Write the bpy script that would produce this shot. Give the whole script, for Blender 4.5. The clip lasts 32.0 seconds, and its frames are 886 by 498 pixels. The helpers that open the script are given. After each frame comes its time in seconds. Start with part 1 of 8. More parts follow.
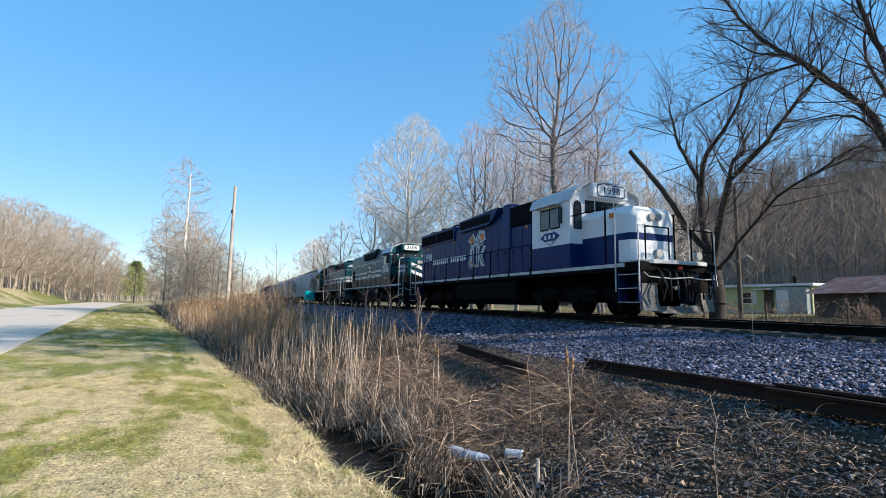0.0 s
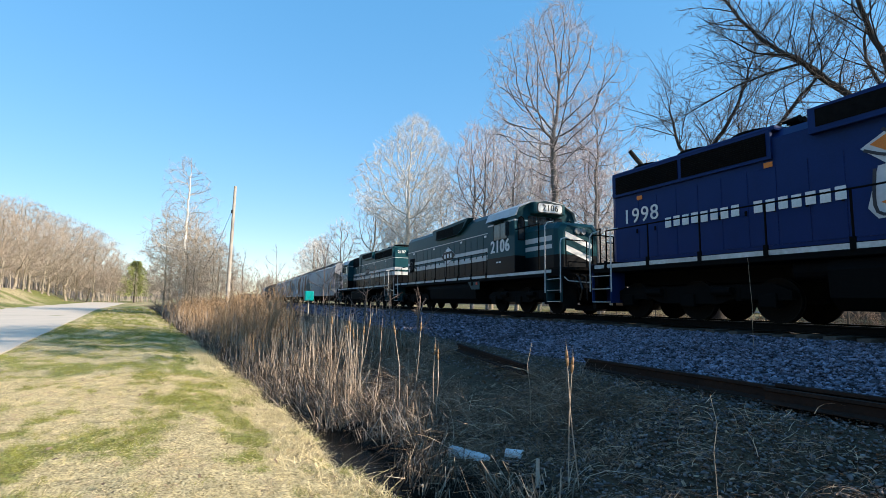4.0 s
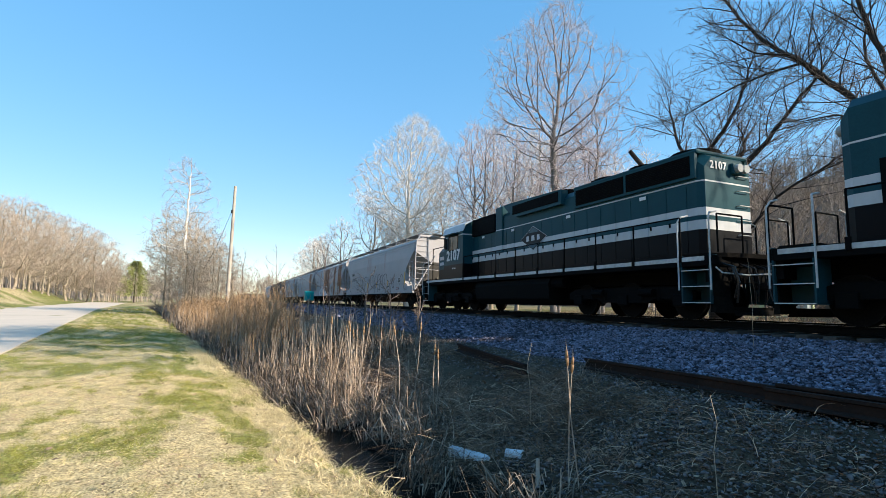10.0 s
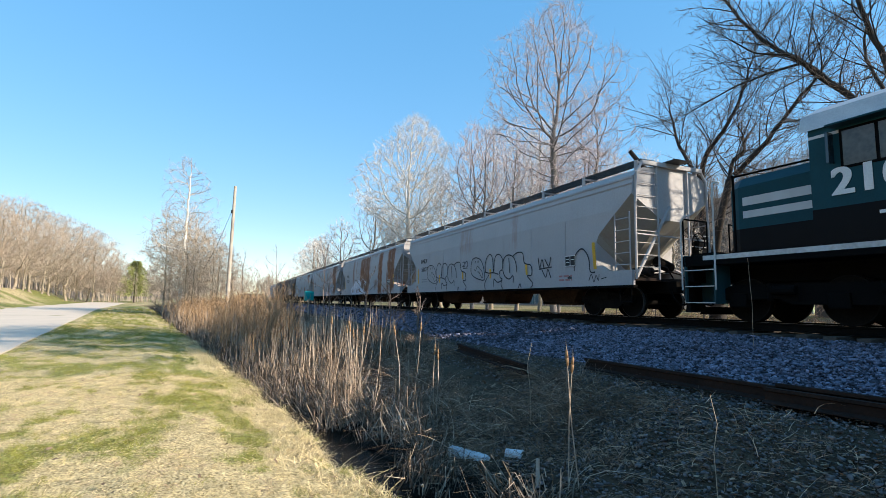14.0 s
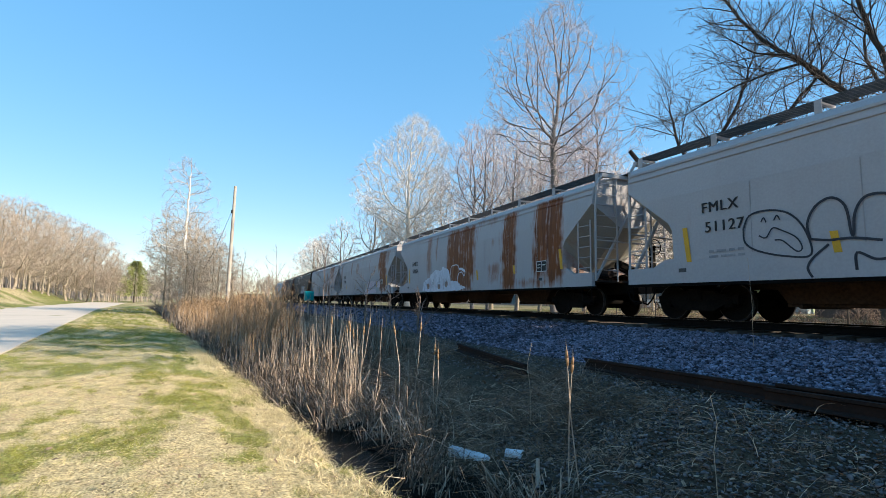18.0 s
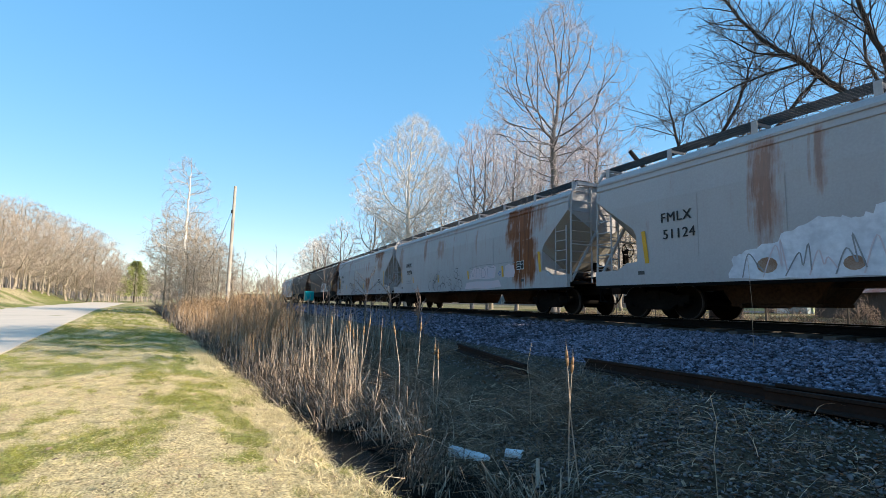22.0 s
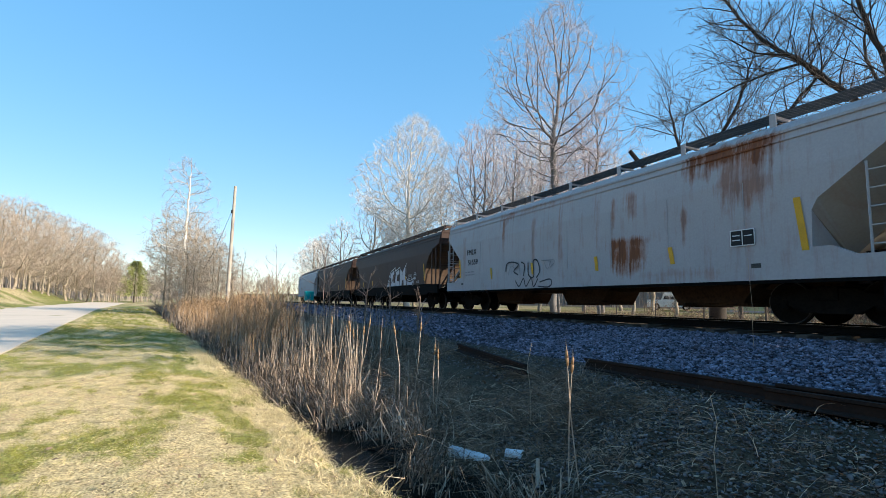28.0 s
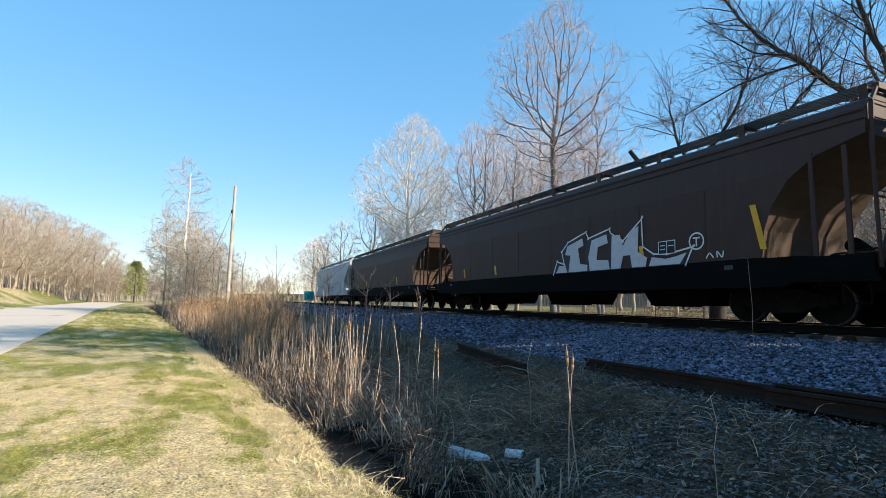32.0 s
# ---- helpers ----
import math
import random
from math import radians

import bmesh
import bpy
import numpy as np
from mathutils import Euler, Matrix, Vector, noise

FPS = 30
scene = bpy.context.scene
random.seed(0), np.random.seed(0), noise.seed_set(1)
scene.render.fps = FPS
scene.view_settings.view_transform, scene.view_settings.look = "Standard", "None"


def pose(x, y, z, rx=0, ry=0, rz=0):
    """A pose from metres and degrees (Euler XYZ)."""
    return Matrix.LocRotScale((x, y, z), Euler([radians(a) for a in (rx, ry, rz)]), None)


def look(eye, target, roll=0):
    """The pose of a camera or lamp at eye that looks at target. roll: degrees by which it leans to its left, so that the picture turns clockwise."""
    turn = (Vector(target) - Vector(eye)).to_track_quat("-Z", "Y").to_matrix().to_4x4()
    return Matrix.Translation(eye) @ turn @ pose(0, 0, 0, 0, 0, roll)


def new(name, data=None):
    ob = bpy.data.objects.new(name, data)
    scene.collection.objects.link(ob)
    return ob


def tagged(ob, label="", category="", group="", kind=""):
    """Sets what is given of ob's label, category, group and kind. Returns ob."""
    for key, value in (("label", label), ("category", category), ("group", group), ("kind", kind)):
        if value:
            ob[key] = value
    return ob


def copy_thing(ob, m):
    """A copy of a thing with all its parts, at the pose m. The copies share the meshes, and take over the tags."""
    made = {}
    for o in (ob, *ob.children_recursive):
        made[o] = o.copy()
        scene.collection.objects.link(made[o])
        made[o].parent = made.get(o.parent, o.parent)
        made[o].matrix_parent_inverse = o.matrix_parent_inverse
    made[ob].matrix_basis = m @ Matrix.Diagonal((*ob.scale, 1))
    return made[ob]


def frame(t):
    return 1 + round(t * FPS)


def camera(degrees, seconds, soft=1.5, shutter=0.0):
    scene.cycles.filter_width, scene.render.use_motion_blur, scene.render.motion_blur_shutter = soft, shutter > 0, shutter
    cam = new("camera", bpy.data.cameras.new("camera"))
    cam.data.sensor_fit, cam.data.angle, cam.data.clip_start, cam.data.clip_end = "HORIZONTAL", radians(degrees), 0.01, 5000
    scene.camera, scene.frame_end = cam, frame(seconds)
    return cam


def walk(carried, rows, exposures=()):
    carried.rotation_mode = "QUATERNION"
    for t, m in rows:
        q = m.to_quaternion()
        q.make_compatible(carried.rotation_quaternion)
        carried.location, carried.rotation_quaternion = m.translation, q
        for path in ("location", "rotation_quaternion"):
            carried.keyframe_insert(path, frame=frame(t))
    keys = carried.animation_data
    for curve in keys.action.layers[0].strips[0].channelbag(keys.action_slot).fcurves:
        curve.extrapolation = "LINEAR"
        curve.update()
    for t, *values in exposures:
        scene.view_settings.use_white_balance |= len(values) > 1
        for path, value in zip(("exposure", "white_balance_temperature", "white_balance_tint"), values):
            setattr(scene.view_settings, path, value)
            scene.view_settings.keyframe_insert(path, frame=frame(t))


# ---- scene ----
# Rail level is z = 0; x runs along the track, the train travels towards +x; y points away from the camera.
EYE = Vector((0.0, -12.291, 0.344))
YAW, PITCH = radians(24.707), radians(6.191)
AHEAD = Vector((-math.cos(YAW) * math.cos(PITCH), math.sin(YAW) * math.cos(PITCH), math.sin(PITCH)))
cam = camera(83.88, 32.0, soft=0.75)
STAND = look(EYE, EYE + AHEAD, 0.914)
walk(cam, [(0.0, STAND), (32.0, STAND)], exposures=[(0.0, 0.62, 6000, 10), (2.0, 0.64, 6050, 10), (6.0, 0.82, 6500, 10), (32.0, 0.82, 6500, 10)])

# ---- world and sun ----
SUN_AZ, SUN_EL = radians(45), radians(26)      # from +x towards +y, and above the horizon
world = bpy.data.worlds.new("sky")
scene.world = world
world.use_nodes = True
wn = world.node_tree.nodes
sky = wn.new("ShaderNodeTexSky")
sky.sky_type, sky.sun_disc = "NISHITA", False
sky.sun_elevation, sky.sun_rotation = SUN_EL, radians(90) - SUN_AZ
sky.altitude, sky.air_density, sky.dust_density, sky.ozone_density = 1500, 1.0, 0.0, 1.2
deep, even = wn.new("ShaderNodeHueSaturation"), wn.new("ShaderNodeGamma")
deep.inputs["Saturation"].default_value, even.inputs["Gamma"].default_value = 2.6, 0.34
world.node_tree.links.new(sky.outputs[0], even.inputs["Color"])
world.node_tree.links.new(even.outputs[0], deep.inputs["Color"])
world.node_tree.links.new(deep.outputs[0], wn["Background"].inputs["Color"])
wn["Background"].inputs["Strength"].default_value = 0.37
sun = new("sun", bpy.data.lights.new("sun", "SUN"))
sun.data.energy, sun.data.angle, sun.data.color = 5.0, radians(0.55), (1.0, 0.88, 0.71)
toward = Vector((math.cos(SUN_AZ) * math.cos(SUN_EL), math.sin(SUN_AZ) * math.cos(SUN_EL), math.sin(SUN_EL)))
sun.matrix_world = look(toward * 100, (0, 0, 0))


# ---- materials ----
def mat(name, a, b=None, rough=0.7, metal=0.0, fine=40.0, coarse=3.0, bump=0.3, depth=0.01, island=0.0, dirt=None, dirt_amount=0.35, gloss=0.25):
    """Two colours mixed by coarse and fine noise; island: how far single pieces differ; dirt: a third colour in streaked patches."""
    m = bpy.data.materials.new(name)
    m.use_nodes = True
    n, l = m.node_tree.nodes, m.node_tree.links
    p = n["Principled BSDF"]
    b = b or tuple(c * 0.75 for c in a)
    tc = n.new("ShaderNodeTexCoord")
    n1, n2 = n.new("ShaderNodeTexNoise"), n.new("ShaderNodeTexNoise")
    n1.inputs["Scale"].default_value, n2.inputs["Scale"].default_value = coarse, fine
    n1.inputs["Detail"].default_value, n2.inputs["Detail"].default_value = 5, 3
    l.new(tc.outputs["Object"], n1.inputs["Vector"]), l.new(tc.outputs["Object"], n2.inputs["Vector"])
    add = n.new("ShaderNodeMath")
    add.operation = "ADD"
    l.new(n1.outputs["Fac"], add.inputs[0]), l.new(n2.outputs["Fac"], add.inputs[1])
    fac = n.new("ShaderNodeMapRange")
    fac.inputs["From Min"].default_value, fac.inputs["From Max"].default_value = 0.7, 1.3
    l.new(add.outputs[0], fac.inputs["Value"])
    mix = n.new("ShaderNodeMix")
    mix.data_type = "RGBA"
    mix.inputs["A"].default_value, mix.inputs["B"].default_value = (*a, 1), (*b, 1)
    l.new(fac.outputs[0], mix.inputs["Factor"])
    out = mix.outputs["Result"]
    if island:
        g, hs, mr = n.new("ShaderNodeNewGeometry"), n.new("ShaderNodeHueSaturation"), n.new("ShaderNodeMapRange")
        mr.inputs["To Min"].default_value, mr.inputs["To Max"].default_value = 1 - island, 1 + island
        l.new(g.outputs["Random Per Island"], mr.inputs["Value"]), l.new(mr.outputs[0], hs.inputs["Value"])
        l.new(out, hs.inputs["Color"])
        out = hs.outputs["Color"]
    if dirt:
        mp, n3, ra, mx = n.new("ShaderNodeMapping"), n.new("ShaderNodeTexNoise"), n.new("ShaderNodeMapRange"), n.new("ShaderNodeMix")
        mp.inputs["Scale"].default_value = (1.6, 1.6, 0.25)
        n3.inputs["Scale"].default_value, n3.inputs["Detail"].default_value = 1.3, 8
        n3.inputs["Roughness"].default_value = 0.65
        ra.inputs["From Min"].default_value, ra.inputs["From Max"].default_value = 0.62 - dirt_amount * 0.4, 0.8 - dirt_amount * 0.3
        mx.data_type = "RGBA"
        mx.inputs["B"].default_value = (*dirt, 1)
        l.new(tc.outputs["Object"], mp.inputs["Vector"]), l.new(mp.outputs[0], n3.inputs["Vector"])
        l.new(n3.outputs["Fac"], ra.inputs["Value"]), l.new(ra.outputs[0], mx.inputs["Factor"]), l.new(out, mx.inputs["A"])
        out = mx.outputs["Result"]
    l.new(out, p.inputs["Base Color"])
    p.inputs["Roughness"].default_value, p.inputs["Metallic"].default_value = rough, metal
    p.inputs["Specular IOR Level"].default_value = gloss
    if bump:
        bp = n.new("ShaderNodeBump")
        bp.inputs["Strength"].default_value, bp.inputs["Distance"].default_value = bump, depth
        l.new(add.outputs[0], bp.inputs["Height"]), l.new(bp.outputs[0], p.inputs["Normal"])
    return m


def banded(name, bands, rest, rough=0.45, dirt=(0.05, 0.045, 0.04), dirt_amount=0.25):
    """Paint in level bands: (from z, to z, colour, from x, to x) over the colour rest, with road dirt and slight fading."""
    m = mat(name, rest, tuple(c * 0.82 for c in rest), rough, 0.0, 30, 1.5, 0.05, 0.004, gloss=0.1)
    n, l = m.node_tree.nodes, m.node_tree.links
    p = n["Principled BSDF"]
    out = p.inputs["Base Color"].links[0].from_socket
    tc, sep = n.new("ShaderNodeTexCoord"), n.new("ShaderNodeSeparateXYZ")
    l.new(tc.outputs["Object"], sep.inputs[0])
    for z0, z1, colour, x0, x1 in bands:
        fac = None
        for axis, lo, hi in (("Z", z0, z1), ("X", x0, x1)):
            for limit, op in ((lo, "GREATER_THAN"), (hi, "LESS_THAN")):
                c = n.new("ShaderNodeMath")
                c.operation = op
                c.inputs[1].default_value = limit
                l.new(sep.outputs[axis], c.inputs[0])
                if fac is None:
                    fac = c.outputs[0]
                else:
                    k = n.new("ShaderNodeMath")
                    k.operation = "MULTIPLY"
                    l.new(fac, k.inputs[0]), l.new(c.outputs[0], k.inputs[1])
                    fac = k.outputs[0]
        mx = n.new("ShaderNodeMix")
        mx.data_type = "RGBA"
        mx.inputs["B"].default_value = (*colour, 1)
        l.new(fac, mx.inputs["Factor"]), l.new(out, mx.inputs["A"])
        out = mx.outputs["Result"]
    mp, n3, ra, mx = n.new("ShaderNodeMapping"), n.new("ShaderNodeTexNoise"), n.new("ShaderNodeMapRange"), n.new("ShaderNodeMix")
    mp.inputs["Scale"].default_value = (2.2, 2.2, 0.5)
    n3.inputs["Scale"].default_value, n3.inputs["Detail"].default_value = 1.5, 9
    ra.inputs["From Min"].default_value, ra.inputs["From Max"].default_value = 0.45, 0.8
    ra.inputs["To Max"].default_value = dirt_amount * 2
    mx.data_type = "RGBA"
    mx.inputs["B"].default_value = (*dirt, 1)
    l.new(tc.outputs["Object"], mp.inputs["Vector"]), l.new(mp.outputs[0], n3.inputs["Vector"])
    l.new(n3.outputs["Fac"], ra.inputs["Value"]), l.new(ra.outputs[0], mx.inputs["Factor"]), l.new(out, mx.inputs["A"])
    l.new(mx.outputs["Result"], p.inputs["Base Color"])
    return m


WHITE_PAINT = mat("white_paint", (0.78, 0.78, 0.76), (0.6, 0.6, 0.58), 0.5, 0, 30, 2, 0.05, 0.003, dirt=(0.3, 0.28, 0.25), dirt_amount=0.2)
WHITE_LETTER = mat("white_lettering", (0.75, 0.75, 0.73), (0.6, 0.6, 0.6), 0.5, bump=0)
BLACK_LETTER = mat("black_lettering", (0.02, 0.02, 0.022), None, 0.5, bump=0)
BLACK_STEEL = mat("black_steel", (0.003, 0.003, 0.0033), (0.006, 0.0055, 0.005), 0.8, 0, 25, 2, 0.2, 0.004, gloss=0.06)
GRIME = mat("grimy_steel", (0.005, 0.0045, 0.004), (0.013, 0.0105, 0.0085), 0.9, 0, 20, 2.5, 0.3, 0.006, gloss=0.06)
RUSTY = mat("rusty_steel", (0.035, 0.021, 0.016), (0.018, 0.012, 0.01), 0.9, 0, 30, 3, 0.4, 0.005, gloss=0.15)
RAIL_TOP = mat("worn_rail_head", (0.35, 0.34, 0.33), (0.2, 0.19, 0.18), 0.3, 0.9, 30, 2, 0.05, 0.001)
GLASS = mat("dark_window", (0.02, 0.025, 0.03), None, 0.05, 0, bump=0, gloss=0.7)
CAB_GLASS = mat("dusty_cab_glass", (0.11, 0.095, 0.075), (0.06, 0.055, 0.045), 0.12, 0, 12, 2, 0, gloss=0.5)
GRILLE = mat("dark_grille", (0.003, 0.003, 0.0035), (0.008, 0.008, 0.008), 0.8, 0.0, 90, 10, 0.5, 0.01, gloss=0.05)
YELLOW = mat("yellow_reflector", (0.75, 0.40, 0.03), (0.58, 0.30, 0.025), 0.5, bump=0.05)
ORANGE = mat("orange_lettering", (0.7, 0.22, 0.04), None, 0.5, bump=0)
LAMP = mat("lamp_glass", (0.4, 0.4, 0.38), None, 0.1, bump=0)
RED_LAMP = mat("red_marker", (0.7, 0.06, 0.04), None, 0.3, bump=0)
GRATE = mat("galvanised_grating", (0.11, 0.11, 0.11), (0.05, 0.05, 0.05), 0.6, 0.5, 60, 4, 0.5, 0.01)
WOOD_POLE = mat("weathered_pole", (0.55, 0.48, 0.40), (0.36, 0.30, 0.25), 0.9, 0, 30, 2, 0.5, 0.01)
TIE = mat("creosote_tie", (0.06, 0.048, 0.04), (0.11, 0.09, 0.075), 0.9, 0, 25, 3, 0.6, 0.01)
STONE = mat("ballast_stone", (0.237, 0.226, 0.287), (0.065, 0.061, 0.086), 0.8, 0, 30, 6, 0.4, 0.01, island=0.85)
BARK_DARK = mat("dark_bark", (0.07, 0.058, 0.05), (0.035, 0.03, 0.026), 0.95, 0, 18, 3, 0.8, 0.02)
BARK_PALE = mat("pale_bark", (0.80, 0.76, 0.69), (0.5, 0.45, 0.38), 0.9, 0, 12, 1.5, 0.5, 0.02)
TWIG = mat("bare_twigs", (0.23, 0.17, 0.14), (0.13, 0.10, 0.083), 0.9, 0, 20, 1, 0, island=0.3)
TWIG_PALE = mat("pale_twigs", (0.76, 0.68, 0.60), (0.58, 0.50, 0.43), 0.9, 0, 20, 1, 0, island=0.35)
TWIG_RED = mat("reddish_twigs", (0.56, 0.47, 0.45), (0.38, 0.31, 0.30), 0.9, 0, 20, 1, 0, island=0.3)
REED = mat("dead_reed", (0.55, 0.43, 0.325), (0.26, 0.19, 0.14), 0.85, 0, 20, 2, 0, island=0.4)
REED_BROWN = mat("brown_reed", (0.33, 0.25, 0.18), (0.125, 0.09, 0.066), 0.9, 0, 20, 2, 0, island=0.4)
CATTAIL = mat("cattail_head", (0.40, 0.26, 0.15), (0.26, 0.14, 0.07), 0.95, 0, 60, 8, 0.6, 0.004)
THATCH = mat("dead_grass", (0.235, 0.162, 0.108), (0.083, 0.056, 0.039), 0.9, 0, 20, 2, 0, island=0.4)
STRAW = mat("straw_grass", (0.77, 0.63, 0.375), (0.52, 0.415, 0.215), 0.85, 0, 20, 2, 0, island=0.4)
GREEN_BLADE = mat("green_grass", (0.35, 0.33, 0.075), (0.16, 0.165, 0.033), 0.8, 0, 20, 2, 0, island=0.5)
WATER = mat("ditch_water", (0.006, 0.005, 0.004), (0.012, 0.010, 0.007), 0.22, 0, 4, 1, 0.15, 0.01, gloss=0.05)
ASPHALT = mat("pale_asphalt", (0.66, 0.55, 0.44), (0.56, 0.47, 0.38), 0.95, 0, 60, 0.6, 0.2, 0.004, gloss=0.08)
PINE = mat("pine_needles", (0.36, 0.37, 0.13), (0.17, 0.20, 0.07), 0.8, 0, 20, 1, 0, island=0.4)


# ---- mesh helpers ----
def mesh_of(bm, material, smooth=False):
    me = bpy.data.meshes.new("part")
    bm.to_mesh(me)
    bm.free()
    me.materials.append(material)
    if smooth:
        for f in me.polygons:
            f.use_smooth = True
    return me


def part(name, bm, material, parent=None, label="", smooth=False):
    ob = new(name, bm if isinstance(bm, bpy.types.Mesh) else mesh_of(bm, material, smooth))
    ob.parent = parent
    if label:
        tagged(ob, label)
    return ob


def box(bm, x0, x1, y0, y1, z0, z1, bevel=0.0):
    r = bmesh.ops.create_cube(bm, size=1.0, matrix=Matrix.LocRotScale(((x0 + x1) / 2, (y0 + y1) / 2, (z0 + z1) / 2), None, (x1 - x0, y1 - y0, z1 - z0)))
    if bevel:
        edges = {e for v in r["verts"] for e in v.link_edges}
        bmesh.ops.bevel(bm, geom=list(edges), offset=bevel, segments=2, affect="EDGES", profile=0.6)
    return bm


def rod(bm, p0, p1, r0, r1=None, n=8):
    p0, p1 = Vector(p0), Vector(p1)
    d = p1 - p0
    m = Matrix.Translation((p0 + p1) / 2) @ d.to_track_quat("Z", "Y").to_matrix().to_4x4()
    bmesh.ops.create_cone(bm, cap_ends=True, segments=n, radius1=r0, radius2=r0 if r1 is None else r1, depth=d.length, matrix=m)
    return bm


def rods(bm, points, r, n=6):
    for a, b in zip(points, points[1:]):
        rod(bm, a, b, r, n=n)
    return bm


def prism(bm, outline, y0, y1):
    """An outline in x and z, drawn out from y0 to y1."""
    a = [bm.verts.new((x, y0, z)) for x, z in outline]
    b = [bm.verts.new((x, y1, z)) for x, z in outline]
    bm.faces.new(a), bm.faces.new(list(reversed(b)))
    for i in range(len(a)):
        j = (i + 1) % len(a)
        bm.faces.new((a[j], a[i], b[i], b[j]))
    bmesh.ops.recalc_face_normals(bm, faces=bm.faces[:])
    return bm


def loft(bm, sections, close_ends=True):
    """Skin over closed rings of equally many points."""
    rings = [[bm.verts.new(p) for p in s] for s in sections]
    for a, b in zip(rings, rings[1:]):
        for i in range(len(a)):
            j = (i + 1) % len(a)
            bm.faces.new((a[i], a[j], b[j], b[i]))
    if close_ends:
        bm.faces.new(list(reversed(rings[0]))), bm.faces.new(rings[-1])
    bmesh.ops.recalc_face_normals(bm, faces=bm.faces[:])
    return bm


def soup(name, verts, faces, material, label, category, kind="stuff", smooth=False):
    me = bpy.data.meshes.new(name)
    me.from_pydata(verts, [], faces)
    me.materials.append(material)
    if smooth:
        me.polygons.foreach_set("use_smooth", [True] * len(me.polygons))
    return tagged(new(name, me), label, category, kind=kind)


def text_mesh(body, size, material, bold=0.0):
    cu = bpy.data.curves.new("letters", "FONT")
    cu.body, cu.size, cu.space_character, cu.align_x, cu.align_y, cu.offset, cu.extrude = body, size, 1.12, "CENTER", "CENTER", bold, 0.004
    ob = new("letters", cu)
    me = bpy.data.meshes.new_from_object(ob.evaluated_get(bpy.context.evaluated_depsgraph_get()))
    bpy.data.objects.remove(ob)
    me.materials.clear()
    me.materials.append(material)
    return me


# ---- the lie of the land ----
BEND = 1 / 756.0


STRAIGHT = -22.0     # beyond this the track runs straight again


def track_y(x):
    m = min(max(x, STRAIGHT), 0.0)
    return BEND / 2 * m * m + BEND * STRAIGHT * min(x - STRAIGHT, 0.0)


def step01(v):
    v = min(max(v, 0.0), 1.0)
    return v * v * (3 - 2 * v)


def lawn_edge(x):
    wave = 0.24 * noise.noise(Vector((x * 0.8, 7, 0))) + 0.2 * noise.noise(Vector((x * 2.6, 3, 0))) + 0.08 * noise.noise(Vector((x * 7.0, 5, 0)))
    return -10.42 + 0.12 * min(x, 0.0) + wave if x > -120 else -24.8


def ground_z(x, y):
    d, e = y - track_y(x), y - lawn_edge(x)
    bumps = 0.05 * noise.noise(Vector((x * 0.7, y * 0.7, 0))) + 0.03 * noise.noise(Vector((x * 2.3, y * 2.3, 5)))
    if e < 0.3 and x > -20:
        bumps += 0.022 * noise.noise(Vector((x * 5.1, y * 5.1, 9)))
    if e <= 0:
        # the rise past y = -62 is added, mostly unseen, to block low sky
        z = -1.22 - 0.14 * step01(1 + e / 1.5) + 0.005 * min(-e, 40) + 3.1 * step01((-23.7 + 0.142 * x - y) / 9) * step01((x + 250) / 70) + 34 * step01((-y - 62) / 110)
        return z + bumps * min(1, 0.4 - e * 0.05)
    if e < 0.5:
        return -1.36 - 0.55 * step01(e / 0.45) + bumps
    bank = -6.7
    if d < bank:
        left = lawn_edge(x) + 1.15
        w = (y - left) / max(track_y(x) + bank - left, 0.5)
        return -1.88 + 1.03 * min(max(w, 0), 1) ** 0.75 + bumps * min(1, 0.3 + max(w, 0))
    if d < -1.5:
        w = (d - bank) / 5.2
        return -0.85 + 0.54 * w + bumps * 0.5
    if d < 2.0:
        return -0.31
    far = -0.31 - 0.24 * step01((d - 2.0) / 1.5) - 0.12 * step01((d - 2.6) / 3) + 0.7 * step01((d - 6) / 30) + bumps
    hill = 44 * step01((y - 52) / 150) * step01((y + 0.95 * x + 45) / 70)
    knoll = 16 * step01((y - 120) / 200) + 7 * step01((-x - 260) / 300)
    return far + hill * (1 + 0.15 * noise.noise(Vector((x / 60, y / 60, 3)))) + knoll


def green_share(x, y):
    """How green the lawn is at a place: patches of winter grass amid the dormant straw."""
    v = 0.7 * noise.noise(Vector((x * 0.34, y * 0.7, 4.0))) + 0.8 * noise.noise(Vector((x * 0.85, y * 1.9, 8.0))) + 0.7 * noise.noise(Vector((x * 2.6, y * 4.6, 1.0)))
    wide = noise.noise(Vector((x * 0.2, y * 0.5, 12.0)))
    return 0.08 + 0.86 * step01((v + 0.2 + 0.2 * step01((-x - 8) / 9) + 0.45 * wide) / 0.8)


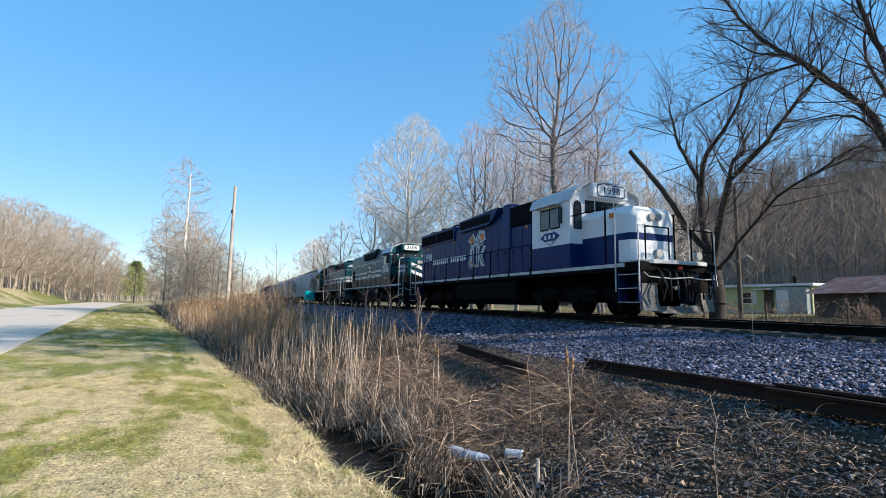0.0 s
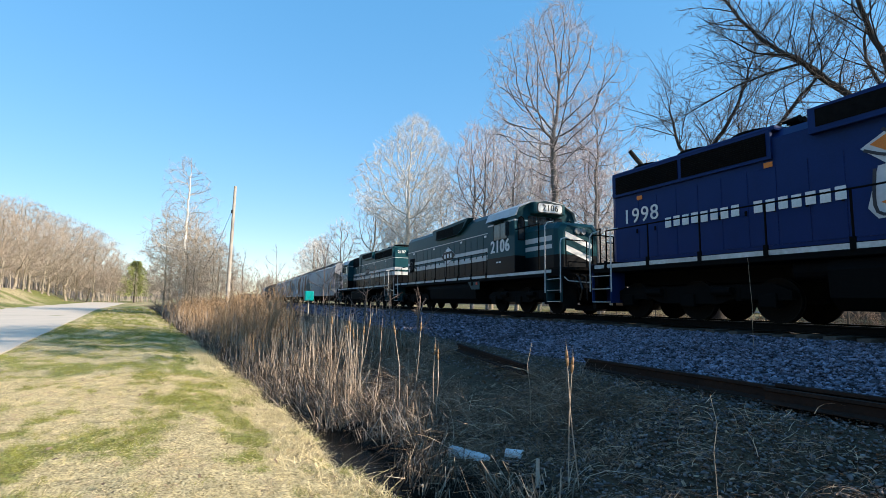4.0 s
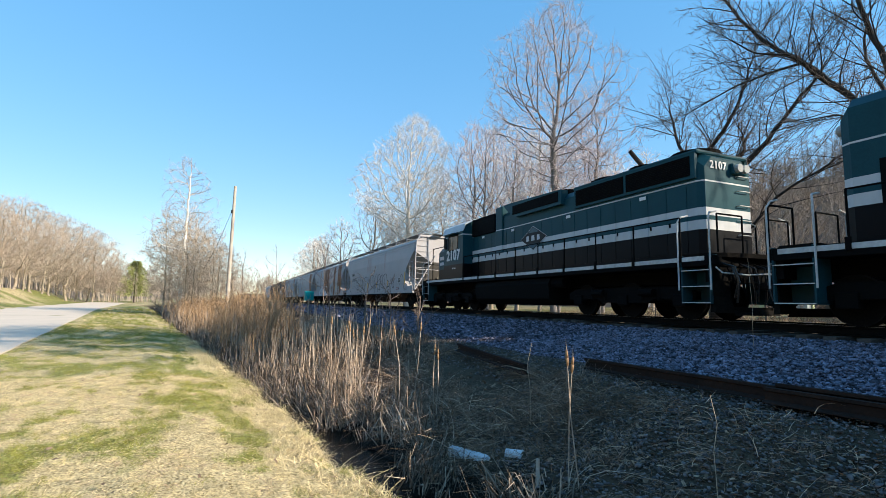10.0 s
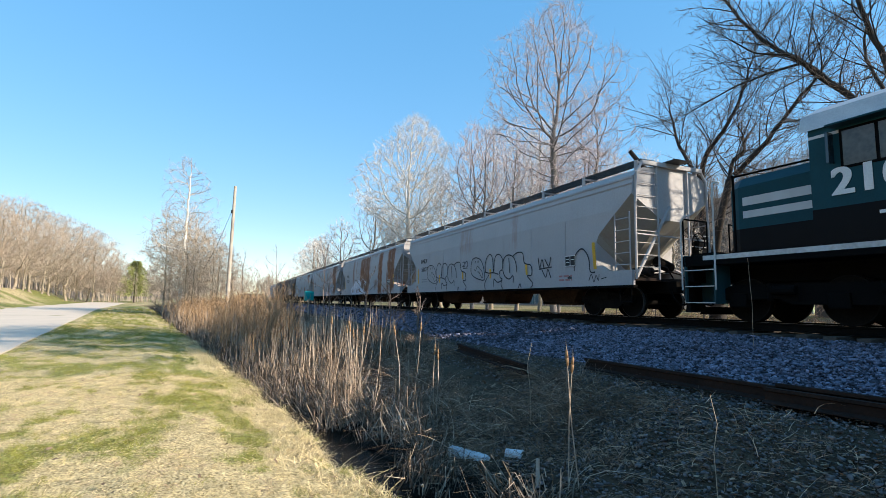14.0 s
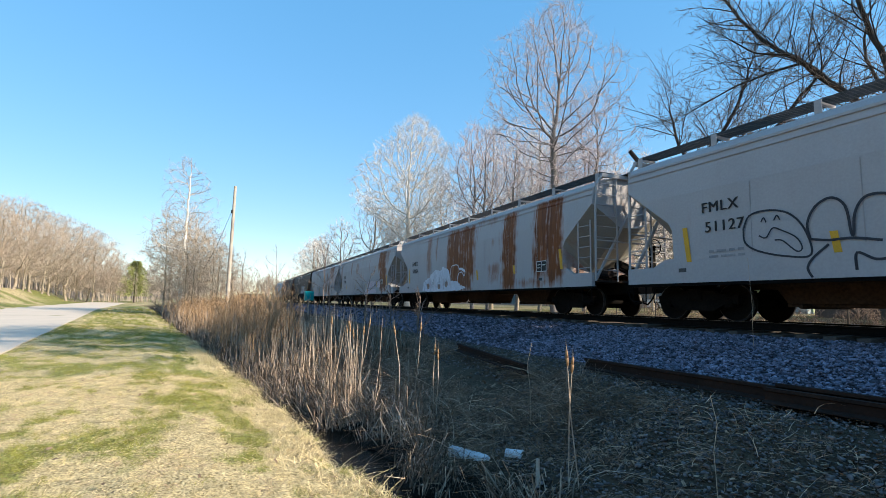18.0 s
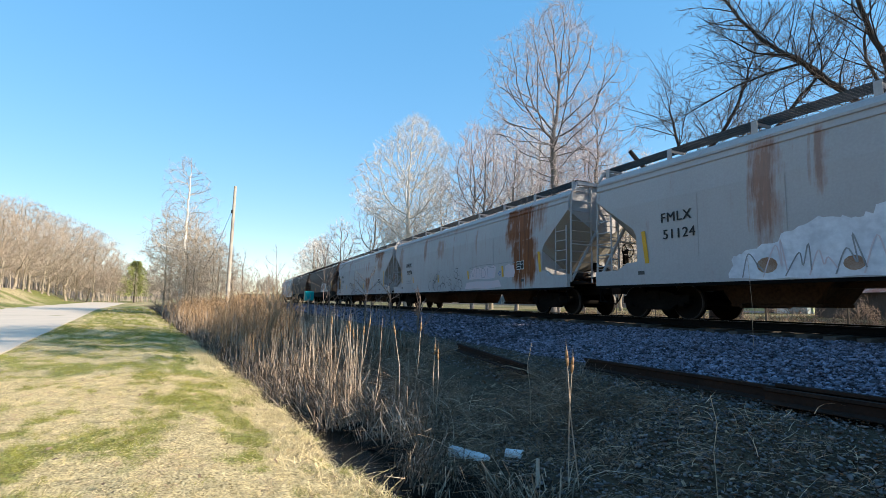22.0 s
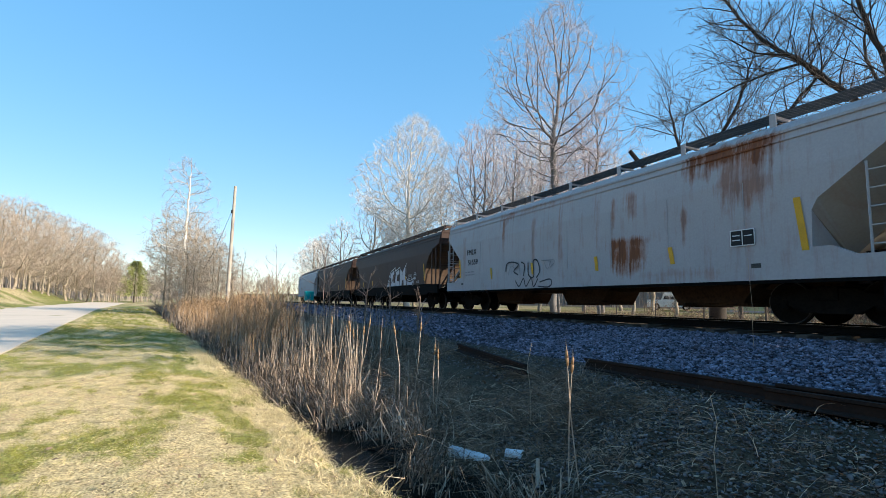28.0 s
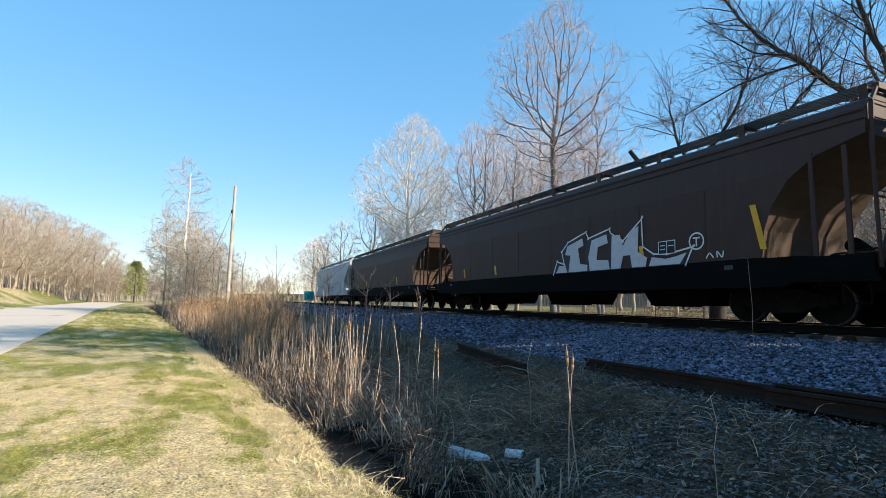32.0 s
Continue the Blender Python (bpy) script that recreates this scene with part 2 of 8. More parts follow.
def soil_material():
    """Lawn of straw and green, brown litter in the ditch and on the bank, woodland floor beyond."""
    m = mat("soil", (0.118, 0.082, 0.053), (0.048, 0.033, 0.023), 0.95, 0, 35, 1.2, 0.8, 0.04)
    n, l = m.node_tree.nodes, m.node_tree.links
    p = n["Principled BSDF"]
    p.inputs["Specular IOR Level"].default_value = 0.1
    base = p.inputs["Base Color"].links[0].from_socket
    at, sw = n.new("ShaderNodeAttribute"), n.new("ShaderNodeAttribute")
    at.attribute_name, sw.attribute_name = "cover", "sward"
    sep = n.new("ShaderNodeSeparateColor")
    l.new(at.outputs["Color"], sep.inputs[0])
    tc = n.new("ShaderNodeTexCoord")
    n1, n2 = n.new("ShaderNodeTexNoise"), n.new("ShaderNodeTexNoise")
    n1.inputs["Scale"].default_value, n1.inputs["Detail"].default_value = 7, 8
    n1.inputs["Roughness"].default_value = 0.7
    n2.inputs["Scale"].default_value, n2.inputs["Detail"].default_value = 38, 6
    l.new(tc.outputs["Object"], n1.inputs["Vector"]), l.new(tc.outputs["Object"], n2.inputs["Vector"])
    straw, green, share = n.new("ShaderNodeValToRGB"), n.new("ShaderNodeValToRGB"), n.new("ShaderNodeMath")
    for ramp, source, lo, hi in ((straw, n2, (0.26, 0.20, 0.10), (0.62, 0.50, 0.28)), (green, n2, (0.12, 0.12, 0.04), (0.29, 0.29, 0.09))):
        e = ramp.color_ramp.elements
        e[0].position, e[0].color = 0.40, (*lo, 1)
        e[1].position, e[1].color = 0.56, (*hi, 1)
        l.new(source.outputs["Fac"], ramp.inputs[0])
    share.operation, share.inputs[1].default_value = "MULTIPLY_ADD", 1.1
    edge = n.new("ShaderNodeMapRange")
    edge.inputs["From Min"].default_value, edge.inputs["From Max"].default_value = 0.78, 1.25
    l.new(sw.outputs["Fac"], share.inputs[0]), l.new(n1.outputs["Fac"], share.inputs[2]), l.new(share.outputs[0], edge.inputs["Value"])
    lawn = n.new("ShaderNodeMix")
    lawn.data_type = "RGBA"
    l.new(edge.outputs[0], lawn.inputs["Factor"]), l.new(straw.outputs[0], lawn.inputs["A"]), l.new(green.outputs[0], lawn.inputs["B"])
    tone, mottle = n.new("ShaderNodeMapRange"), n.new("ShaderNodeHueSaturation")
    tone.inputs["From Min"].default_value, tone.inputs["From Max"].default_value = 0.32, 0.66
    tone.inputs["To Min"].default_value, tone.inputs["To Max"].default_value = 0.6, 1.3
    l.new(n1.outputs["Fac"], tone.inputs["Value"]), l.new(tone.outputs[0], mottle.inputs["Value"]), l.new(lawn.outputs["Result"], mottle.inputs["Color"])
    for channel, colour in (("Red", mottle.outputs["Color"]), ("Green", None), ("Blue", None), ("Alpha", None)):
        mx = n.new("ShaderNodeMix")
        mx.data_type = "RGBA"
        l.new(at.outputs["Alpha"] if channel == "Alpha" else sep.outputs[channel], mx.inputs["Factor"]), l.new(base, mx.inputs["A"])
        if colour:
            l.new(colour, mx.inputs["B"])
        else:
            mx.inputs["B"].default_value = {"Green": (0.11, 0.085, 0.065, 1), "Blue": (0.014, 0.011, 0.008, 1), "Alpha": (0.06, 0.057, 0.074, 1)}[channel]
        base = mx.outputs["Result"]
    l.new(base, p.inputs["Base Color"])
    return m


def spread(edges, steps):
    out = [edges[0]]
    for (a, b), s in zip(zip(edges, edges[1:]), steps):
        k = max(1, round((b - a) / s))
        out += [a + (b - a) * i / k for i in range(1, k + 1)]
    return out


def build_ground():
    xs = spread([-3000, -700, -300, -120, -60, -30, -12, 2, 30, 120, 600, 3000], [800, 80, 18, 5, 1.6, 0.5, 0.11, 0.3, 5, 40, 400, 1200])
    ys = spread([-3000, -700, -200, -60, -24, -15, -4, 3, 20, 60, 260, 800, 3000], [800, 100, 14, 3, 0.45, 0.12, 0.4, 1.2, 4, 9, 60, 800])
    verts, cover, sward = [], [], []
    for x in xs:
        for y in ys:
            verts.append((x, y, ground_z(x, y)))
            e, d = y - lawn_edge(x), y - track_y(x)
            grass = 1 - step01((e + 0.35) / 0.5) if e < 1 else 0.55 * step01((d - 3) / 2) * (1 - step01((d - 30) / 15))
            wood = step01((y - 40) / 15) + step01((-y - 62) / 12) + 0.15 * step01((-x - 92) / 30) * (1 if e > -14 else step01((-x - 170) / 30))
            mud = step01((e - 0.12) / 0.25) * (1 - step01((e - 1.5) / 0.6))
            stones = step01((d + 6.1) / 0.5) * (1 - step01((d - 2.6) / 0.6))
            sward.append(green_share(x, y))
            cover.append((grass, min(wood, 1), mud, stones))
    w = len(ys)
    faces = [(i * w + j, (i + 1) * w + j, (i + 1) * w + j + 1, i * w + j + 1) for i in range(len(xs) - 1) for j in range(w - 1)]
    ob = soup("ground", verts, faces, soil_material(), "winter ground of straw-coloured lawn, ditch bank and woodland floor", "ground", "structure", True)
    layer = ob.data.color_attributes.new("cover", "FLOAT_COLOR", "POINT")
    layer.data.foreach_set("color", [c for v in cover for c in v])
    ob.data.attributes.new("sward", "FLOAT", "POINT").data.foreach_set("value", sward)


build_ground()


def build_water():
    verts, faces = [], []
    for i in range(160):
        x = 4 - i * 0.4
        y = lawn_edge(x)
        verts += [(x, y + 0.1, -1.83), (x, y + 1.5, -1.83)]
        if i:
            k = 2 * i
            faces.append((k - 2, k - 1, k + 1, k))
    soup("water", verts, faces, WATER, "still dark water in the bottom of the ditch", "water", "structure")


build_water()


def build_path():
    """The paved way beyond the lawn; it swings in from the side and runs off into the distance."""
    verts, faces = [], []
    for i in range(90):
        x = 12 - i * 2.0
        c = -14.9 + 0.142 * max(x, -75) + 0.1 * min(x + 75, 0)
        half = 4.3
        for s in (-2 * half, 0.0):
            y = c + s
            verts.append((x, y, ground_z(x, y) + 0.03))
        if i:
            k = 2 * i
            faces.append((k - 2, k - 1, k + 1, k))
    ob = soup("path", verts, faces, ASPHALT, "pale paved path curving away beside the lawn", "path", "structure")
    md = ob.modifiers.new("thickness", "SOLIDIFY")
    md.thickness, md.offset = 0.06, -1
    return ob


build_path()


# ---- the track ----
def on_track(s, side=0.0, z=0.0):
    a = BEND * min(max(s, STRAIGHT), 0.0)
    return Vector((s - side * math.sin(a), track_y(s) + side * math.cos(a), z)), a


def rail_bm(points):
    """A flat-bottomed rail swept along points given with their headings; its head is at the points' height."""
    outline = [(-0.035, 0), (0.035, 0), (0.037, -0.035), (0.012, -0.05), (0.009, -0.14), (0.07, -0.165), (0.07, -0.178), (-0.07, -0.178), (-0.07, -0.165), (-0.009, -0.14), (-0.012, -0.05), (-0.037, -0.035)]
    bm = bmesh.new()
    rings = []
    for p, a in points:
        side = Vector((-math.sin(a), math.cos(a), 0))
        rings.append([p + side * y + Vector((0, 0, z)) for y, z in outline])
    return loft(bm, rings)


def build_track():
    stations = [-290 + 5 * i for i in range(52)] + [-30 + 3 * i for i in range(24)]
    track = tagged(new("railway_track"), "single railway track with dark rails on creosoted ties", "railway track", kind="structure")
    for side in (-0.755, 0.755):
        part("rail", rail_bm([on_track(s, side) for s in stations]), GRIME, track)
        bm = bmesh.new()
        rings = []
        for s in stations:
            p, a = on_track(s, side, 0.001)
            across = Vector((-math.sin(a), math.cos(a), 0))
            rings.append([p + across * y + Vector((0, 0, z)) for y, z in ((-0.025, -0.002), (0.025, -0.002), (0.025, 0.002), (-0.025, 0.002))])
        part("worn_rail_head", loft(bm, rings), RAIL_TOP, track, "shiny worn running surface of the rail")
    tie = mesh_of(box(bmesh.new(), -0.115, 0.115, -1.3, 1.3, -0.37, -0.18, 0.012), TIE)
    s = 12.0
    while s > -75:
        ob = new("tie", tie)
        p, a = on_track(s, random.uniform(-0.05, 0.05), random.uniform(-0.06, -0.005))
        ob.matrix_world = Matrix.Translation(p) @ pose(0, 0, 0, 0, 0, math.degrees(a) + random.uniform(-1, 1))
        ob.parent = track
        s -= 0.52


build_track()


# ---- the train ----
# How far the train has gone: speed in m/s, read at every fourth second.
SPEEDS = [4.347, 4.200, 4.456, 4.566, 4.786, 4.863, 4.850, 4.940, 5.048]


def gone(t):
    out = 0.0
    for k in range(8):
        d = min(max(t - 4 * k, 0.0), 4.0)
        out += SPEEDS[k] * d + (SPEEDS[k + 1] - SPEEDS[k]) * d * d / 8
    return out


COUPLINGS = [-9.3, -30.3, -50.6, -71.3, -92.15, -112.8, -133.4, -152.9, -175.3, -196.6, -217.2]
MOVERS = []          # (thing, middle at the start, half the distance between its trucks, reversed)
WHEELS = []          # (wheelset, radius)


LOCO_RIM = mat("dark_wheel_rim", (0.012, 0.0115, 0.011), (0.007, 0.0065, 0.006), 0.7, 0, 20, 3, 0.05, gloss=0.1)
WHEEL_RIM = mat("worn_wheel_rim", (0.10, 0.095, 0.09), (0.045, 0.042, 0.04), 0.55, 0.4, 20, 3, 0.05)


def wheel_mesh(r):
    """One wheel, seen from its outer side at y < 0: flange, tread, dished plate and hub."""
    bm = bmesh.new()
    rod(bm, (0, 0.0, 0), (0, 0.035, 0), r + 0.028, n=32)
    rod(bm, (0, -0.1, 0), (0, 0.0, 0), r, n=32)
    rod(bm, (0, -0.115, 0), (0, -0.09, 0), r * 0.4, n=16)
    rod(bm, (0, -0.15, 0), (0, -0.1, 0), 0.12, n=14)
    me = mesh_of(bm, GRIME)
    bm = bmesh.new()
    bm.from_mesh(me)
    ring = [[(rr * math.cos(a), y, rr * math.sin(a)) for rr, y in ((r + 0.002, -0.02), (r + 0.002, -0.101), (r * 0.965, -0.106), (r * 0.965, -0.02))] for a in [i * math.tau / 32 for i in range(33)]]
    before = len(bm.faces)
    loft(bm, ring, False)
    bm.faces.ensure_lookup_table()
    for f in bm.faces[before:]:
        f.material_index = 1
    bm.to_mesh(me)
    bm.free()
    me.materials.append(WHEEL_RIM if r < 0.5 else LOCO_RIM)
    return me


def axle_mesh():
    bm = bmesh.new()
    rod(bm, (0, -0.98, 0), (0, 0.98, 0), 0.085, n=12)
    for side in (-1, 1):
        rod(bm, (0, side * 0.96, 0), (0, side * 1.1, 0), 0.115, n=14)
        for k in range(3):
            a = k * math.tau / 3
            rod(bm, (math.cos(a) * 0.07, side * 1.09, math.sin(a) * 0.07), (math.cos(a) * 0.07, side * 1.125, math.sin(a) * 0.07), 0.018, n=6)
    return mesh_of(bm, GRIME)


AXLE, WHEEL_FREIGHT, WHEEL_LOCO = axle_mesh(), wheel_mesh(0.457), wheel_mesh(0.508)


def wheelset(parent, x, r):
    ob = new("wheelset", AXLE)
    ob.parent = parent
    ob.location = (x, 0, r)
    for side in (-1, 1):
        w = new("wheel", WHEEL_FREIGHT if r < 0.5 else WHEEL_LOCO)
        w.parent = ob
        w.matrix_local = pose(0, side * 0.72, 0, 0, 0, 0 if side < 0 else 180)
    WHEELS.append((ob, (x, 0, r), r))
    return ob


def freight_truck(parent, x):
    bm = bmesh.new()
    for side in (-1, 1):
        y0, y1 = sorted((side * 0.93, side * 1.08))
        prism(bm, [(-1.15, 0.62), (-0.72, 0.64), (-0.45, 0.74), (0.45, 0.74), (0.72, 0.64), (1.15, 0.62), (1.15, 0.42), (0.8, 0.42), (0.5, 0.24), (-0.5, 0.24), (-0.8, 0.42), (-1.15, 0.42)], y0, y1)
        for k in (-0.14, 0.0, 0.14):
            rod(bm, (k, side * 1.0, 0.26), (k, side * 1.0, 0.62), 0.055, n=8)
        box(bm, -0.99, -0.79, y0, y1 + 0.02, 0.33, 0.6)
        box(bm, 0.79, 0.99, y0, y1 + 0.02, 0.33, 0.6)
    box(bm, -0.2, 0.2, -1.12, 1.12, 0.5, 0.8, 0.03)
    t = part("truck", mesh_of(bm, GRIME), GRIME, parent)
    t.location = (x, 0, 0)
    for k in (-0.89, 0.89):
        wheelset(parent, x + k, 0.457)


def coupler(parent, x, way):
    bm = bmesh.new()
    box(bm, min(x, x - way * 0.75), max(x, x - way * 0.75), -0.09, 0.09, 0.78, 0.96, 0.02)
    box(bm, min(x + way * 0.02, x - way * 0.22), max(x + way * 0.02, x - way * 0.22), -0.16, 0.14, 0.72, 1.02, 0.03)
    part("coupler", bm, RUSTY, parent, "rusty knuckle coupler")
    hose = bmesh.new()
    rods(hose, [(x - way * 0.55, -0.35, 0.85), (x - way * 0.4, -0.36, 0.55), (x - way * 0.2, -0.34, 0.38), (x, -0.3, 0.42)], 0.025)
    part("air_hose", hose, BLACK_STEEL, parent)


def ladder(bm, x, y, z0, z1, across, half, step=0.34, r=0.016):
    """A ladder between two stiles that stand apart along the way named by across ('x' or 'y')."""
    dx, dy = (half, 0) if across == "x" else (0, half)
    for k in (-1, 1):
        rod(bm, (x + k * dx, y + k * dy, z0), (x + k * dx, y + k * dy, z1), r * 1.4, n=6)
    z = z0 + step * 0.5
    while z < z1:
        rod(bm, (x - dx, y - dy, z), (x + dx, y + dy, z), r, n=6)
        z += step


def flat_sign(name, parent, mesh, x, z, y=-1.6, label=""):
    """Lettering or a plate on the side of a car."""
    ob = new(name, mesh)
    ob.parent = parent
    ob.matrix_local = pose(x, y, z, 90, 0, 0) if y < 0 else pose(x, y, z, 90, 0, 180)
    if label:
        tagged(ob, label)
    return ob


def ribbon(points, width, material, closed=False):
    """A flat painted line through points in x and y, smoothed."""
    p = [Vector((a, b, 0)) for a, b in points]
    if closed:
        p.append(p[0])
    fine = []
    for i in range(len(p) - 1):
        a, b, c, d = p[max(i - 1, 0)], p[i], p[i + 1], p[min(i + 2, len(p) - 1)]
        for k in range(5):
            u = k / 5
            fine.append(0.5 * (2 * b + (c - a) * u + (2 * a - 5 * b + 4 * c - d) * u * u + (3 * b - a - 3 * c + d) * u ** 3))
    fine.append(p[-1])
    bm = bmesh.new()
    prev = None
    for i, q in enumerate(fine):
        t = fine[min(i + 1, len(fine) - 1)] - fine[max(i - 1, 0)]
        nrm = Vector((-t.y, t.x, 0)).normalized() * width / 2 if t.length > 1e-6 else Vector((0, width / 2, 0))
        cur = (bm.verts.new(q + nrm), bm.verts.new(q - nrm))
        if prev:
            bm.faces.new((prev[0], prev[1], cur[1], cur[0]))
        prev = cur
    return mesh_of(bm, material)


def patch(points, material):
    bm = bmesh.new()
    bm.faces.new([bm.verts.new((a, b, 0)) for a, b in points])
    bmesh.ops.triangulate(bm, faces=bm.faces[:])
    return mesh_of(bm, material)


def panel(x0, x1, z0, z1, material):
    bm = bmesh.new()
    box(bm, x0, x1, z0, z1, 0, 0.006)
    return mesh_of(bm, material)


# ---- hopper cars ----
def rust_paint(name, base, stains, rust=(0.15, 0.040, 0.007), grime=0.25):
    """Car paint with rust runs: each stain is (from x, to x, lowest z, highest z, strength)."""
    m = mat(name, base, tuple(c * 0.86 for c in base), 0.6, 0, 20, 0.7, 0.06, 0.005)
    n, l = m.node_tree.nodes, m.node_tree.links
    p = n["Principled BSDF"]
    out = p.inputs["Base Color"].links[0].from_socket
    tc, sep, mp = n.new("ShaderNodeTexCoord"), n.new("ShaderNodeSeparateXYZ"), n.new("ShaderNodeMapping")
    l.new(tc.outputs["Object"], sep.inputs[0]), l.new(tc.outputs["Object"], mp.inputs["Vector"])
    mp.inputs["Scale"].default_value = (4.2, 1.0, 0.36)
    ns, nb = n.new("ShaderNodeTexNoise"), n.new("ShaderNodeTexNoise")
    ns.inputs["Scale"].default_value, ns.inputs["Detail"].default_value, ns.inputs["Roughness"].default_value = 1.7, 9, 0.62
    nb.inputs["Scale"].default_value, nb.inputs["Detail"].default_value = 2.6, 6
    l.new(mp.outputs[0], ns.inputs["Vector"]), l.new(tc.outputs["Object"], nb.inputs["Vector"])

    def node(op, a, b):
        k = n.new("ShaderNodeMath")
        k.operation = op
        k.use_clamp = op == "MULTIPLY"
        for i, v in enumerate((a, b)):
            if isinstance(v, (int, float)):
                k.inputs[i].default_value = v
            else:
                l.new(v, k.inputs[i])
        return k.outputs[0]

    def ramp(v, lo, hi):
        k = n.new("ShaderNodeMapRange")
        k.inputs["From Min"].default_value, k.inputs["From Max"].default_value = lo, hi
        l.new(v, k.inputs["Value"])
        return k.outputs[0]

    mf, nf = n.new("ShaderNodeMapping"), n.new("ShaderNodeTexNoise")
    mf.inputs["Scale"].default_value = (9.0, 1.0, 0.9)
    nf.inputs["Scale"].default_value, nf.inputs["Detail"].default_value, nf.inputs["Roughness"].default_value = 1.0, 10, 0.7
    l.new(tc.outputs["Object"], mf.inputs["Vector"]), l.new(mf.outputs[0], nf.inputs["Vector"])
    blot = node("ADD", node("ADD", node("MULTIPLY", ns.outputs["Fac"], 0.45), node("MULTIPLY", nb.outputs["Fac"], 0.3)), node("MULTIPLY", node("SUBTRACT", nf.outputs["Fac"], 0.2), 0.42))
    total = None
    xx = node("ADD", sep.outputs["X"], node("SUBTRACT", node("MULTIPLY", ns.outputs["Fac"], 0.36), 0.18))
    for x0, x1, z0, z1, power in stains:
        e = min(0.3, (x1 - x0) * 0.22 + 0.04)
        f = node("MULTIPLY", ramp(xx, x0 - e, x0 + e), ramp(xx, x1 + e, x1 - e))
        f = node("MULTIPLY", f, node("MULTIPLY", ramp(sep.outputs["Z"], z0 - 0.35, z0 + 0.5), ramp(sep.outputs["Z"], z1 + 0.14, z1 - 0.14)))
        f = node("ADD", node("MULTIPLY", f, 0.7 + 0.36 * power), node("DIVIDE", node("SUBTRACT", blot, 0.5), 0.3))
        f = node("MULTIPLY", ramp(f, 0.33, 0.92), min(1.0, 0.2 + power * 0.95))
        total = f if total is None else node("MAXIMUM", total, f)
    light = ramp(blot, 0.51, 0.82)
    total = node("MAXIMUM", total, node("MULTIPLY", light, grime)) if total else node("MULTIPLY", light, grime)
    col = n.new("ShaderNodeMix")
    col.data_type = "RGBA"
    col.inputs["A"].default_value, col.inputs["B"].default_value = (rust[0] * 1.9, rust[1] * 2.05, rust[2] * 1.5, 1), (rust[0] * 0.75, rust[1] * 0.7, rust[2] * 0.6, 1)
    l.new(ramp(node("ADD", node("MULTIPLY", total, 0.35), nf.outputs["Fac"]), 0.62, 1.0), col.inputs["Factor"])
    mx = n.new("ShaderNodeMix")
    mx.data_type = "RGBA"
    l.new(total, mx.inputs["Factor"]), l.new(out, mx.inputs["A"]), l.new(col.outputs["Result"], mx.inputs["B"])
    l.new(mx.outputs["Result"], p.inputs["Base Color"])
    return m


SIDE = [(0.0, 4.52), (0.55, 4.50), (1.05, 4.42), (1.36, 4.28), (1.46, 4.14), (1.54, 3.8), (1.60, 3.2), (1.61, 2.4), (1.61, 1.5), (1.61, 1.42)]


def half_width(z):
    for (y0, z0), (y1, z1) in zip(SIDE, SIDE[1:]):
        if z0 >= z >= z1:
            return y0 + (y1 - y0) * (z0 - z) / max(z0 - z1, 1e-6)
    return SIDE[-1][0]


UNDERSIDE = mat("rusty_underside", (0.075, 0.042, 0.024), (0.03, 0.019, 0.013), 0.9, 0, 14, 1.5, 0.3, 0.005, gloss=0.1)

